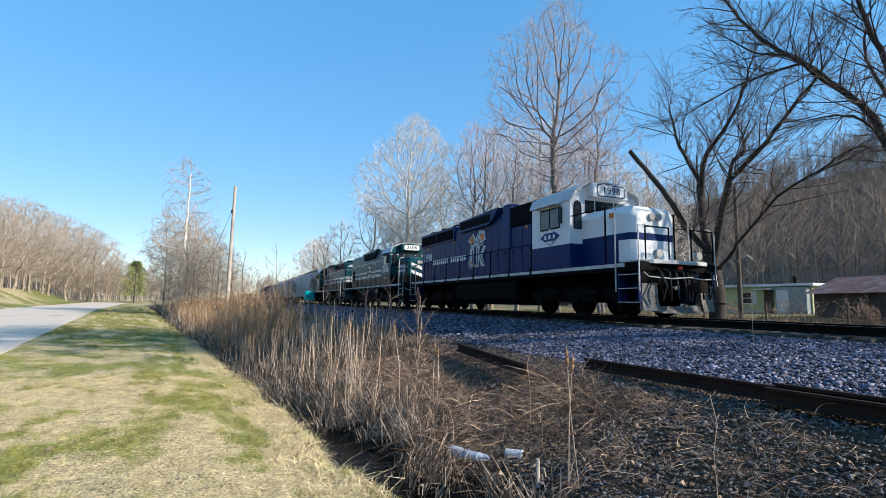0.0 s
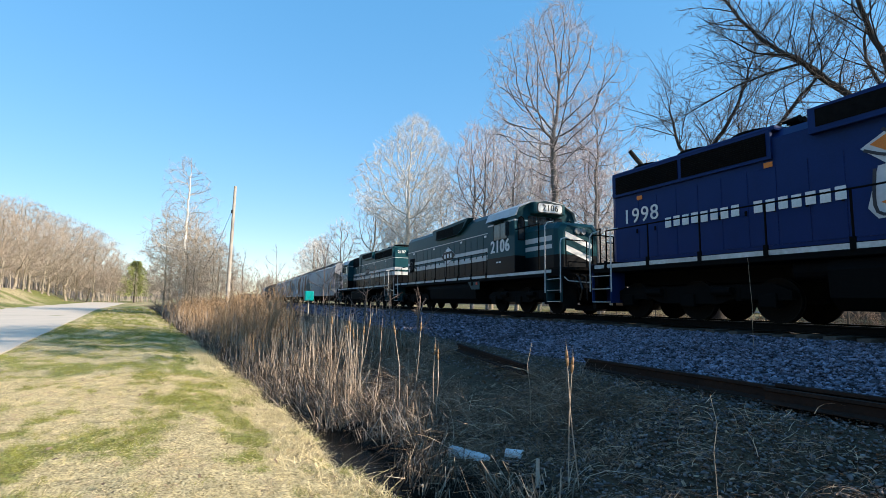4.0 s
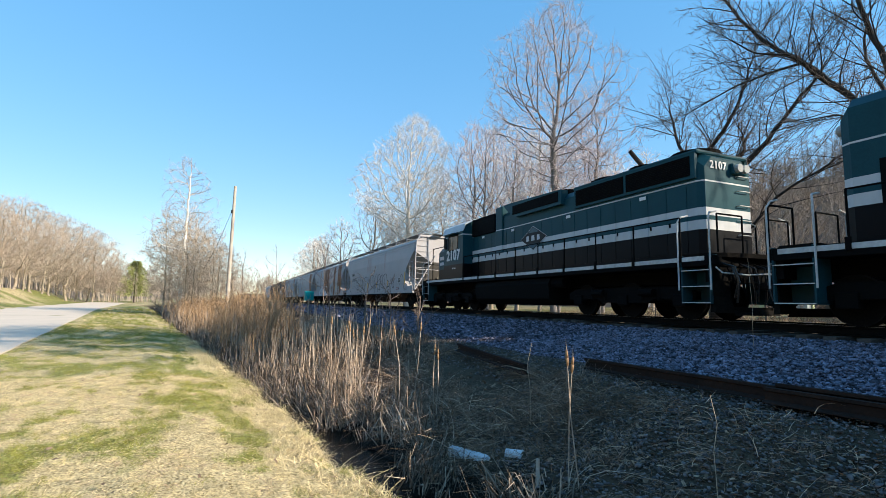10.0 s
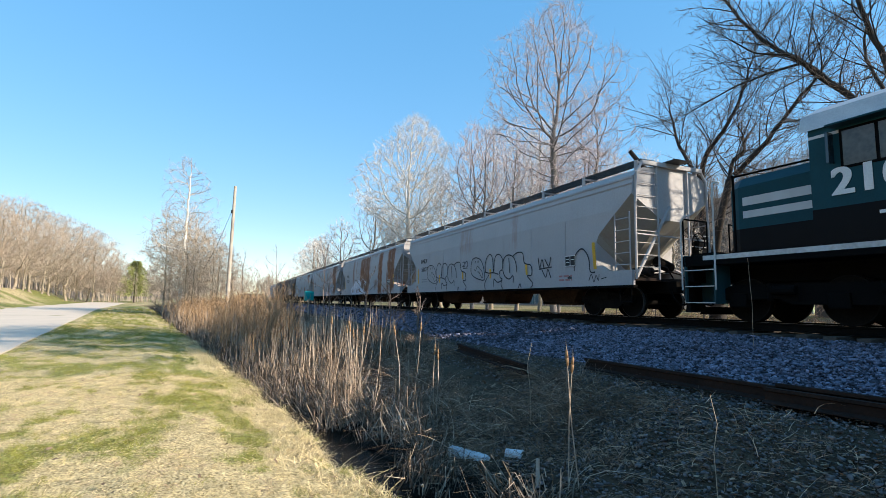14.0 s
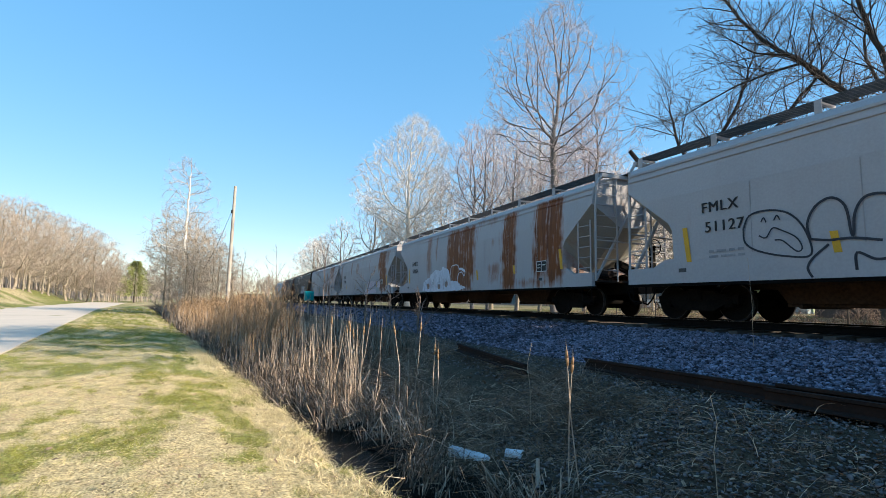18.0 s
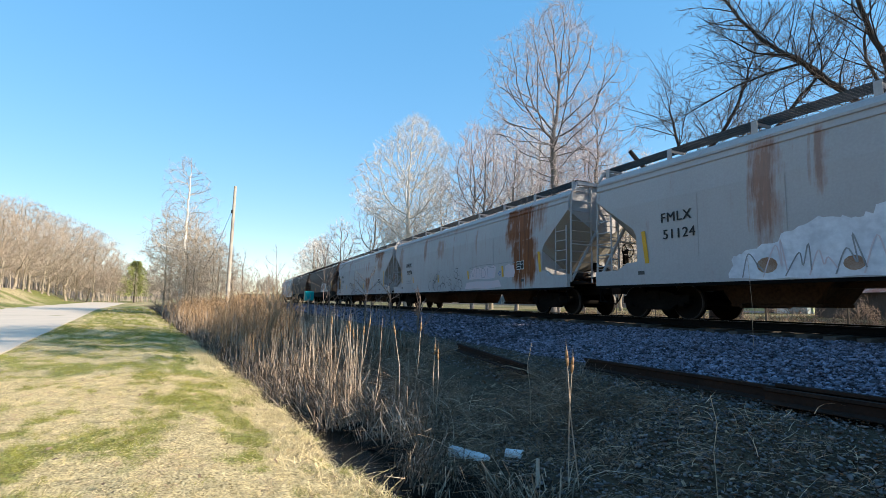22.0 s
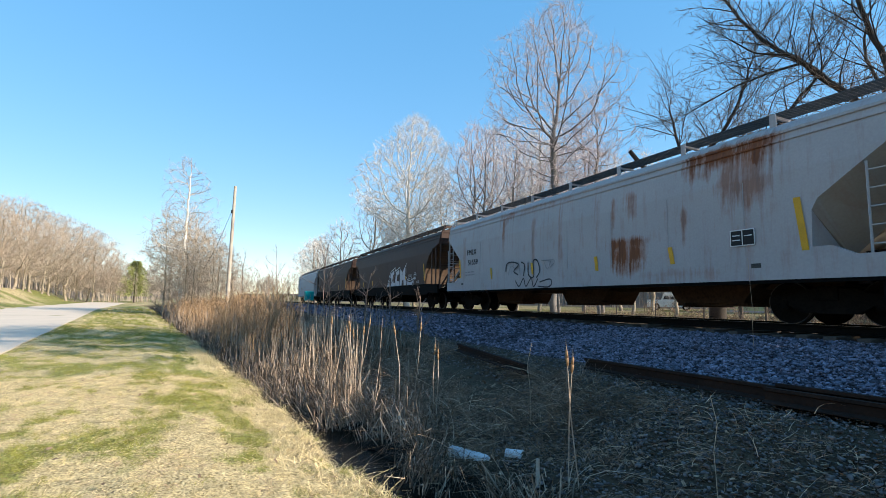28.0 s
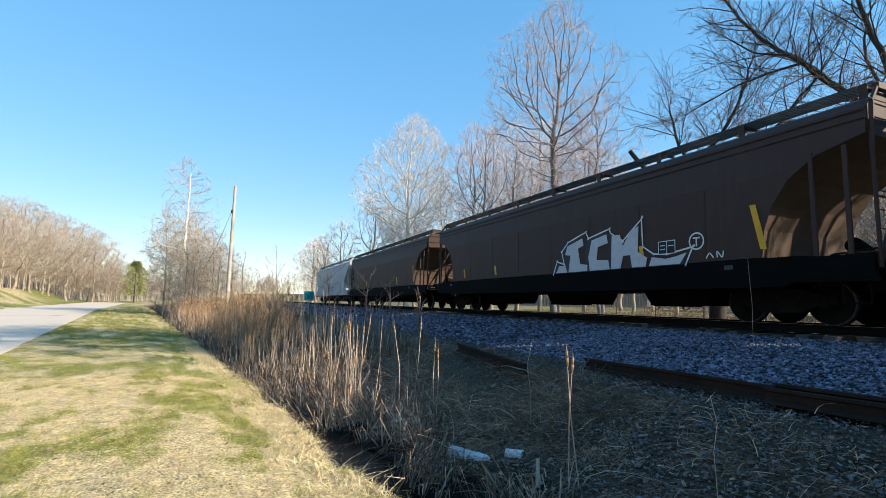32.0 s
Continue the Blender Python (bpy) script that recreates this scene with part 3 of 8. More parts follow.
def hopper_car(paint, slope_paint, half=9.62, cuts=(8.1, 8.15), brown=False):
    """A covered hopper: lofted body with sloping ends, sills, running boards, ladders, outlets and trucks."""
    RUNG = mesh_of(rod(bmesh.new(), (0, -0.43, 0), (0, 0.43, 0), 0.014, n=6), paint)
    car = tagged(new("hopper_car"))
    SEAM = mesh_of(box(bmesh.new(), -0.008, 0.008, -0.003, 0.003, 1.5, 3.15), SEAM_BROWN if brown else SEAM_GREY)

    arc = [(half - 2.0, 1.42), (8.02, 2.0), (8.2, 2.5), (8.55, 3.0), (9.1, 3.38), (half, 3.6)]

    def edge_line(x):
        """Lowest edge of the side sheet, cut away towards the ends."""
        at, x = cuts[1] if x > 0 else cuts[0], abs(x)
        line = arc if brown else [(at - 0.03, 1.42), (at, 2.3), (at + 0.12, 2.52), (half - 0.03, 3.56), (half, 3.58)]
        for (x0, z0), (x1, z1) in zip(line, line[1:]):
            if x0 <= x <= x1:
                return z0 + (z1 - z0) * (x - x0) / (x1 - x0)
        return 1.42

    def keel(x):
        """The floor along the middle: a chute under each end."""
        return edge_line(x) if brown else 1.38 + max(0.0, (abs(x) - (half - 1.55)) * 1.5 / 1.55)

    marks = [(0, 2, 4, 6, half) + ((half - 2.0, 8.02, 8.2, 8.55, 9.1) if brown else (half - 1.55, at - 0.03, at, at + 0.12, half - 0.8, half - 0.03)) for at in cuts]
    stations = sorted({round(-v, 3) for v in marks[0]} | {round(v, 3) for v in marks[1]})
    rings = []
    for x in stations:
        fz, kz = edge_line(x), keel(x)
        right = [(half_width(max(z, fz)), max(z, fz)) for y, z in SIDE[1:]] + [(0.42, min(kz, fz))]
        rings.append([(x, 0, SIDE[0][1])] + [(x, -y, z) for y, z in right] + [(x, y, z) for y, z in reversed(right)])
    bm = loft(bmesh.new(), rings)
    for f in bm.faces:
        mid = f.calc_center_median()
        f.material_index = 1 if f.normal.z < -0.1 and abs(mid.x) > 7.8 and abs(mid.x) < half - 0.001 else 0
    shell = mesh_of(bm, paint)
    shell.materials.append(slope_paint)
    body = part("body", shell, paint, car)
    # the side's upper bead and the side sill
    for side in (-1, 1):
        bm = bmesh.new()
        prism(bm, [(-half, 4.06), (half, 4.06), (half, 4.12), (-half, 4.12)], side * 1.49, side * 1.515)
        prism(bm, [(-half, 3.88), (half, 3.88), (half, 3.91), (-half, 3.91)], side * 1.525, side * 1.55)
        part("bead", bm, paint, car)
        bm = bmesh.new()
        top = 1.4 if brown else 1.56
        low = 0.78 if brown else 0.93
        prism(bm, [(-half + 1.6, low), (half - 1.6, low), (half - 1.2, 0.93), (half, 0.93), (half, 1.36), (half - 0.9, 1.36), (half - 1.3, top), (-half + 1.3, top), (-half + 0.9, 1.36), (-half, 1.36), (-half, 0.93), (-half + 1.2, 0.93)], *sorted((side * 1.5, side * 1.624)))
        part("side_sill", bm, BLACK_STEEL if brown else paint, car)
        for x in range(-3, 4):
            seam = new("seam", SEAM)
            seam.parent = car
            seam.location = (x * 2.1 + 0.3, side * 1.613, 0)
        for x in (-half + 1.7, half - 2.9):
            bm = bmesh.new()
            box(bm, x, x + 0.22, *sorted((side * 1.624, side * 1.628)), 1.2, 1.3)
            part("builder_plate", bm, GRATE, car)
        bm = bmesh.new()
        box(bm, -half, half, *sorted((side * 1.42, side * 1.61)), 0.86, 0.93)
        part("sill_flange", bm, BLACK_STEEL, car)
    # the ends: ribs, platform, frames, ladders, couplers and trucks
    for way in (-1, 1):
        x0 = way * 7.5
        for y in () if brown else (-0.62, 0.62):
            bm = bmesh.new()
            box(bm, *sorted((way * half, way * (half + 0.05))), y - 0.05, y + 0.05, 3.2, 4.42)
            part("end_rib", bm, paint, body)
        bm = bmesh.new()
        box(bm, min(x0, way * (half + 0.02)), max(x0, way * (half + 0.02)), -1.5, 1.5, 1.06, 1.14)
        part("end_platform", bm, RUSTY if not brown else GRIME, car)
        bm = bmesh.new()
        xe = way * (half + 0.06)
        for side in (-1, 1):
            rod(bm, (xe, side * 1.5, 1.1), (xe - way * 0.02, side * 1.47, 3.3), 0.036, n=8)
            rods(bm, [(xe - way * 0.02, side * 1.47, 3.3), (xe, side * 1.42, 4.2), (xe, side * 1.22, 4.5), (xe, side * 0.3, 4.58)], 0.042, n=8)
            rod(bm, (xe, side * 0.62, 1.1), (xe, side * 0.62, 4.55), 0.03, n=6)
        rod(bm, (xe - way * 0.05, -1.45, 1.15), (xe - way * 0.05, -0.1, 3.3), 0.05, n=8)
        box(bm, *sorted((xe - way * 0.05, xe + way * 0.05)), -1.22, 1.22, 4.47, 4.60, 0.01)
        part("end_frame", bm, paint, car)
        for z in (1.45, 1.8, 2.15, 2.5, 2.85, 3.2, 3.55, 3.9, 4.25):
            for side in ((-1, 1) if z < 2.6 else (-1,)):
                r_ = new("rung", RUNG)
                r_.parent = car
                r_.location = (xe, side * 1.05, z)
        bm = bmesh.new()
        rod(bm, (xe, -1.45, 2.4), (xe, 1.45, 2.35), 0.025, n=6)
        part("cross_rail", bm, paint, car)
        for side in (-1, 1) if brown else ():
            for x in (9.0, 9.6):
                bm = bmesh.new()
                box(bm, *sorted((way * (x - 0.04), way * (x + 0.04))), *sorted((side * 1.55, side * 1.6)), 1.3, 3.45)
                part("end_post", bm, paint, car)
        for side in () if brown else (-1, 1):
            bm = bmesh.new()
            ladder(bm, way * (half - 0.36), side * 1.6, 1.35, 3.05, "x", 0.3)
            part("side_ladder", bm, paint, car)
        for side in (-1, 1):
            bm = bmesh.new()
            rods(bm, [(way * (half - 0.1), side * 1.55, 1.05), (way * (half - 0.1), side * 1.55, 0.45), (way * (half - 0.55), side * 1.55, 0.45), (way * (half - 0.55), side * 1.55, 1.05)], 0.018)
            part("stirrup_step", bm, BLACK_STEEL, car)
        bm = bmesh.new()
        box(bm, min(way * 8.3, way * (half + 0.35)), max(way * 8.3, way * (half + 0.35)), -0.3, 0.3, 0.72, 1.06, 0.02)
        part("centre_sill", bm, GRIME, car)
        coupler(car, way * (half + 0.72), way)
        freight_truck(car, way * 7.9)
    bm = bmesh.new()
    ring = [(half + 0.12, 0.95 + 0.26 * math.cos(a), 2.3 + 0.26 * math.sin(a)) for a in [i * math.tau / 14 for i in range(15)]]
    rods(bm, ring, 0.018)
    for k in range(3):
        rod(bm, ring[k * 5 % 14], (half + 0.12, 0.95, 2.3), 0.012)
    part("brake_wheel", bm, BLACK_STEEL, car, "spoked hand brake wheel on the car end")
    bm = bmesh.new()
    rod(bm, (8.7, 0.9, 1.55), (8.7, 0.3, 1.75), 0.17, n=12)
    part("brake_reservoir", bm, GRIME, car)
    bm = bmesh.new()
    box(bm, half - 0.06, half + 0.06, 0.86, 1.04, 1.12, 2.3, 0.02)
    rod(bm, (half, 0.95, 2.3), (half + 0.12, 0.95, 2.3), 0.05, n=8)
    part("brake_stand", bm, GRIME, car)
    bm = bmesh.new()
    rod(bm, (half - 0.9, -0.62, 1.36), (half - 0.25, -0.62, 1.36), 0.13, n=12)
    rod(bm, (half - 0.25, -0.62, 1.36), (half - 0.02, -0.6, 1.36), 0.03, n=6)
    part("brake_cylinder", bm, RUSTY, car)
    for y, z in ((-1.2, 1.24), (-0.25, 1.5), (0.3, 1.3)):
        bm = bmesh.new()
        rods(bm, [(half - 1.4, y, z), (half - 0.5, y + 0.12, z + 0.1), (half - 0.1, y + 0.1, z - 0.02), (half - 0.05, y + 0.3, 1.14)], 0.022, 6)
        part("brake_pipe", bm, RUSTY, car)
    # running boards with brackets and the hatch trough along the roof
    for side in (-1, 1):
        bm = bmesh.new()
        y0, y1 = sorted((side * 0.62, side * 1.18))
        for k in range(11):
            y = y0 + (y1 - y0) * k / 10
            box(bm, -half - 0.02, half + 0.02, y - 0.006, y + 0.006, 4.64, 4.66)
        x = -half
        while x <= half:
            box(bm, x - 0.006, x + 0.006, y0, y1, 4.642, 4.658)
            x += 0.09
        part("running_board", bm, GRATE, car, "grated steel running board along the roof")
        for k in range(9):
            x = -half + 0.15 + (2 * half - 0.3) * k / 8
            bm = bmesh.new()
            prism(bm, [(x - 0.07, 4.25), (x + 0.07, 4.25), (x + 0.07, 4.64), (x - 0.07, 4.64)], *sorted((side * 1.19, side * 1.22)))
            box(bm, x - 0.03, x + 0.03, y0, y1, 4.56, 4.62)
            part("board_bracket", bm, paint, car)
    for way in (-1, 1):
        bm = bmesh.new()
        box(bm, min(way * (half - 0.3), way * (half + 0.35)), max(way * (half - 0.3), way * (half + 0.45)), -0.3, 0.34, 4.625, 4.65)
        part("end_platform_grating", bm, GRATE, car)
    bm = bmesh.new()
    box(bm, -half + 0.6, half - 0.6, -0.36, 0.36, 4.48, 4.64, 0.03)
    part("roof_hatch", bm, paint, car, "long hatch cover along the roof")
    # outlets
    for x in (-4.9, 0.0, 4.9):
        bm = bmesh.new()
        prism(bm, [(x - 1.5, 1.0), (x + 1.5, 1.0), (x + 1.2, 0.8), (x + 0.95, 0.44), (x - 0.95, 0.44), (x - 1.2, 0.8)], -0.7, 0.7)
        box(bm, x - 1.02, x + 1.02, -0.62, 0.62, 0.36, 0.44, 0.02)
        rod(bm, (x - 0.55, -0.95, 0.38), (x - 0.55, 0.95, 0.38), 0.05)
        part("discharge_outlet", bm, UNDERSIDE if not brown else BLACK_STEEL, car)
    bm = bmesh.new()
    box(bm, -7.8, 7.8, -0.26, 0.26, 0.78, 1.0)
    part("under_sill", bm, UNDERSIDE if not brown else GRIME, car)
    return car


NAVY_FRAME = mat("stencil_panel", (0.015, 0.015, 0.017), None, 0.5, bump=0)


def data_box(parent, x, z, w=0.85, y=-1.628):
    """The black consolidated stencil with its white frame and a cross bar."""
    b = flat_sign("stencil_panel", parent, panel(-w / 2, w / 2, -w * 0.32, w * 0.32, NAVY_FRAME), x, z, y, "black stencil panel with white frame")
    bm = bmesh.new()
    t = 0.02
    for x0, x1, z0, z1 in ((-w / 2, w / 2, -w * .32, -w * .32 + t), (-w / 2, w / 2, w * .32 - t, w * .32), (-w / 2, -w / 2 + t, -w * .32, w * .32), (w / 2 - t, w / 2, -w * .32, w * .32), (-t / 2, t / 2, -w * .32, w * .32),
                           (-w * .4, -w * .1, w * .08, w * .12), (-w * .4, -w * .1, -w * .1, -w * .06), (w * .08, w * .4, w * .05, w * .09)):
        box(bm, x0, x1, z0, z1, 0.006, 0.010)
    f = new("stencil_frame", mesh_of(bm, WHITE_LETTER))
    f.parent = b


def reflectors(parent, places, y=-1.63):
    for x, z, hgt, lean in places:
        m = patch([(-0.07 - lean, hgt / 2), (0.07 - lean, hgt / 2), (0.07 + lean, -hgt / 2), (-0.07 + lean, -hgt / 2)], YELLOW)
        flat_sign("reflector", parent, m, x, z, y, "yellow reflective strip")


def lettering(parent, body, x, z, size, material, y=-1.625, bold=0.0, name="lettering"):
    for k in range(2):          # struck twice, a little apart, for a bolder face
        flat_sign(name, parent, text_mesh(body, size, material, bold), x + 0.012 * k, z, y - 0.0012 * k if y < 0 else y + 0.0012 * k)


def small_bars(parent, x, z, rows, w, material, y=-1.625):
    """Writing too small to read, as plain bars."""
    bm = bmesh.new()
    for r in range(rows):
        k = 0.0
        while k < w:
            l_ = random.uniform(0.12, 0.4)
            box(bm, k - w / 2, min(k + l_, w) - w / 2, -r * 0.13 - 0.03, -r * 0.13 + 0.03, 0, 0.004)
            k += l_ + 0.07
    flat_sign("small_print", parent, mesh_of(bm, material), x, z, y)


BASE_GREY = (0.425, 0.405, 0.405)
# dirty slope sheets; the shade under the car ends is mixed into this grey
SLOPE_GREY = rust_paint("shaded_dirty_slope_sheet", (0.36, 0.34, 0.305), [], grime=0.45)
SEAM_GREY = mat("seam_grey", (0.36, 0.345, 0.345), (0.30, 0.285, 0.28), 0.6, bump=0)
SEAM_BROWN = mat("seam_brown", (0.052, 0.028, 0.022), None, 0.6, bump=0)
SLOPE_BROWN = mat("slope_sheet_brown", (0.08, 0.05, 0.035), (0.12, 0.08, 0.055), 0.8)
LINE_BLACK = mat("spray_black", (0.025, 0.027, 0.035), (0.05, 0.05, 0.06), 0.6, bump=0)
LINE_FADED = mat("spray_faded_black", (0.2, 0.2, 0.21), (0.32, 0.32, 0.33), 0.7, 0, 8, 3, 0)
SPRAY_WHITE = mat("spray_white", (0.72, 0.73, 0.78), (0.52, 0.53, 0.58), 0.6, 0, 8, 2.5, 0)
SPRAY_SILVER = mat("spray_silver", (0.55, 0.56, 0.58), (0.45, 0.46, 0.48), 0.5, 0, 8, 2.5, 0)
SPRAY_PINK = mat("spray_faded_pink", (0.62, 0.48, 0.49), (0.56, 0.50, 0.53), 0.7, 0, 8, 2, 0)


def write(parent, strokes, width, material, x=0.0, z=0.0, scale=1.0, y=-1.633, closed=False, name="graffiti_line"):
    for s in strokes:
        flat_sign(name, parent, ribbon([(a * (scale if isinstance(scale, float) else scale[0]), b * (scale if isinstance(scale, float) else scale[1])) for a, b in s], width, material, closed), x, z, y)


def bubble(cx, cz, rx, rz, start=0.0, sweep=360.0, k=9):
    return [(cx + rx * math.cos(radians(start + sweep * i / k)), cz + rz * math.sin(radians(start + sweep * i / k))) for i in range(k + 1)]


# ---- the things in the train, from its head to its tail ----
def add_mover(ob, i, label, category, half, turned=False):
    a, b = COUPLINGS[i], COUPLINGS[i + 1]
    tagged(ob, label, category, "train")
    MOVERS.append((ob, (a + b) / 2, half, turned))


def motions():
    """The train rolls on: every car follows the curve of the track on its two trucks, and every wheelset turns."""
    for ob, mid, half, turned in MOVERS:
        rows = []
        for k in range(33):
            s = mid + gone(float(k))
            p, q = on_track(s + half)[0], on_track(s - half)[0]
            a = math.degrees(math.atan2(p.y - q.y, p.x - q.x)) + (180 if turned else 0)
            m = (p + q) / 2
            rows.append((float(k), pose(m.x, m.y, 0, 0, 0, a)))
        walk(ob, rows)
    for ob, place, r in WHEELS:
        back = -1 if ob.parent in [m[0] for m in MOVERS if m[3]] else 1
        rows = []
        for k in range(241):
            t = k * 32 / 240
            rows.append((t, pose(*place, 0, back * math.degrees(gone(t) / r) % 360, 0)))
        walk(ob, rows)


# ---- locomotives ----
BLUE, TEAL, DARK = (0.009, 0.027, 0.115), (0.012, 0.062, 0.078), (0.004, 0.0045, 0.006)
STRIPE = (0.53, 0.54, 0.54)
BLUE_SIDE = banded("blue_livery", [], BLUE, 0.35, dirt=(0.012, 0.012, 0.013), dirt_amount=0.06)
BLUE_CAB = banded("blue_and_white_cab", [(2.42, 6.0, (0.72, 0.73, 0.74), 4.1, 12.0)], BLUE, 0.35, dirt=(0.012, 0.012, 0.013), dirt_amount=0.06)
BLUE_NOSE = banded("blue_and_white_nose", [(2.58, 6.0, (0.72, 0.73, 0.74), -20, 20), (0.0, 2.36, (0.72, 0.73, 0.74), 8.2, 20)], BLUE, 0.35, dirt=(0.012, 0.012, 0.013), dirt_amount=0.06)
TEAL_SIDE = banded("teal_livery", [(0, 2.35, DARK, -20, 20), (2.35, 2.60, STRIPE, -20, 20), (2.72, 2.93, STRIPE, -20, 20), (3.62, 3.66, STRIPE, -20, 20)], TEAL, 0.35, dirt=(0.012, 0.012, 0.013), dirt_amount=0.06)
TEAL_CAB = banded("teal_cab", [(0, 2.3, DARK, -20, 20), (3.74, 3.80, STRIPE, -20, 20)], TEAL, 0.35, dirt=(0.012, 0.012, 0.013), dirt_amount=0.06)
TEAL_NOSE = banded("teal_nose", [(0, 2.2, DARK, -20, 20), (2.45, 2.62, STRIPE, -20, 8.3), (2.75, 2.95, STRIPE, -20, 8.3)], TEAL, 0.35, dirt=(0.012, 0.012, 0.013), dirt_amount=0.06)
WORN_TEAL = mat("worn_herald_paint", (0.10, 0.15, 0.17), (0.05, 0.09, 0.105), 0.6, 0, 10, 2, 0.05)
PLAIN_TEAL = banded("plain_teal", [], TEAL, 0.4, dirt=(0.03, 0.03, 0.03), dirt_amount=0.15)
ROOF_GREY = mat("cab_roof_paint", (0.55, 0.57, 0.58), (0.4, 0.42, 0.44), 0.5, bump=0.05)
SCREEN = mat("dark_green_screen", (0.008, 0.018, 0.018), (0.004, 0.008, 0.008), 0.8, 0, 60, 4, 0.3, 0.004, gloss=0.06)
HOSE = mat("glossy_black_rubber", (0.012, 0.012, 0.013), (0.025, 0.025, 0.026), 0.3, 0, 20, 3, 0.05, gloss=0.5)
PLOW = mat("worn_plow", (0.24, 0.225, 0.205), (0.09, 0.078, 0.066), 0.7, 0, 10, 3, 0.2)
SILL_WHITE = mat("white_sill_stripe", (0.62, 0.62, 0.60), (0.4, 0.38, 0.36), 0.6, 0, 12, 1.2, 0)


def hood_ring(x, w, z0, z1, chamfer=0.22):
    return [(x, -w, z0), (x, -w, z1 - chamfer), (x, -w + chamfer * 0.9, z1), (x, w - chamfer * 0.9, z1), (x, w, z1 - chamfer), (x, w, z0)]


def loco_truck(parent, x):
    bm = bmesh.new()
    for side in (-1, 1):
        y0, y1 = sorted((side * 0.98, side * 1.16))
        prism(bm, [(-2.55, 0.72), (-2.2, 0.86), (2.2, 0.86), (2.55, 0.72), (2.55, 0.52), (2.2, 0.5), (1.2, 0.55), (0.9, 0.42), (-0.9, 0.42), (-1.2, 0.55), (-2.2, 0.5), (-2.55, 0.52)], y0, y1)
        for k in (-2.05, 0.0, 2.05):
            box(bm, k - 0.2, k + 0.2, *sorted((side * 1.0, side * 1.22)), 0.34, 0.66, 0.03)
        for k in (-1.35, -0.75, 0.75, 1.35):
            rod(bm, (k, side * 1.1, 0.5), (k, side * 1.1, 0.88), 0.09, n=10)
        for k in (-1.0, 1.0):
            rod(bm, (k - 0.25, side * 1.24, 0.72), (k + 0.25, side * 1.24, 0.72), 0.1, n=10)
    box(bm, -2.4, 2.4, -0.5, 0.5, 0.45, 0.95)
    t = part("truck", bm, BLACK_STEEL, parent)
    t.location = (x, 0, 0)
    for k in (-2.05, 0.0, 2.05):
        wheelset(parent, x + k, 0.508)


def handrails(parent, x0, x1, side, posts, colour):
    for k in range(posts):
        x = x0 + (x1 - x0) * k / (posts - 1)
        bm = bmesh.new()
        rod(bm, (x, side * 1.48, 1.6), (x, side * 1.48, 2.62), 0.022, n=6)
        box(bm, x - 0.05, x + 0.05, *sorted((side * 1.49, side * 1.53)), 1.45, 1.7)
        part("handrail_post", bm, colour, parent)
    bm = bmesh.new()
    rod(bm, (x0, side * 1.48, 2.62), (x1, side * 1.48, 2.62), 0.02, n=6)
    part("handrail", bm, colour, parent)


def step_well(parent, x, way, side, colour, rail):
    """Corner steps with their tall bent grab rails."""
    bm = bmesh.new()
    y0, y1 = sorted((side * 0.95, side * 1.5))
    box(bm, x - 0.42, x - 0.38, y0, y1, 0.42, 1.62)
    box(bm, x + 0.38, x + 0.42, y0, y1, 0.42, 1.62)
    box(bm, x - 0.4, x + 0.4, *sorted((side * 0.93, side * 0.97)), 0.42, 1.62)
    part("step_well", bm, colour, parent)
    for z in (0.42, 0.82, 1.22):
        bm = bmesh.new()
        box(bm, x - 0.4, x + 0.4, y0, y1, z, z + 0.03)
        st = part("step", bm, BLACK_STEEL, parent)
        bm = bmesh.new()
        box(bm, x - 0.4, x + 0.4, *sorted((side * 1.5, side * 1.508)), z + 0.008, z + 0.03)
        part("step_edge", bm, SILL_WHITE, st)
    for k in (-0.46, 0.46):
        bm = bmesh.new()
        top = 3.2 if way > 0 and k < 0 else 2.5
        rods(bm, [(x + k, side * 1.53, 0.75), (x + k, side * 1.53, top), (x + k * 0.9, side * 1.45, top + 0.14), (x + k * 0.9, side * 1.2, top + 0.2)], 0.021, n=8)
        part("grab_rail", bm, rail, parent)


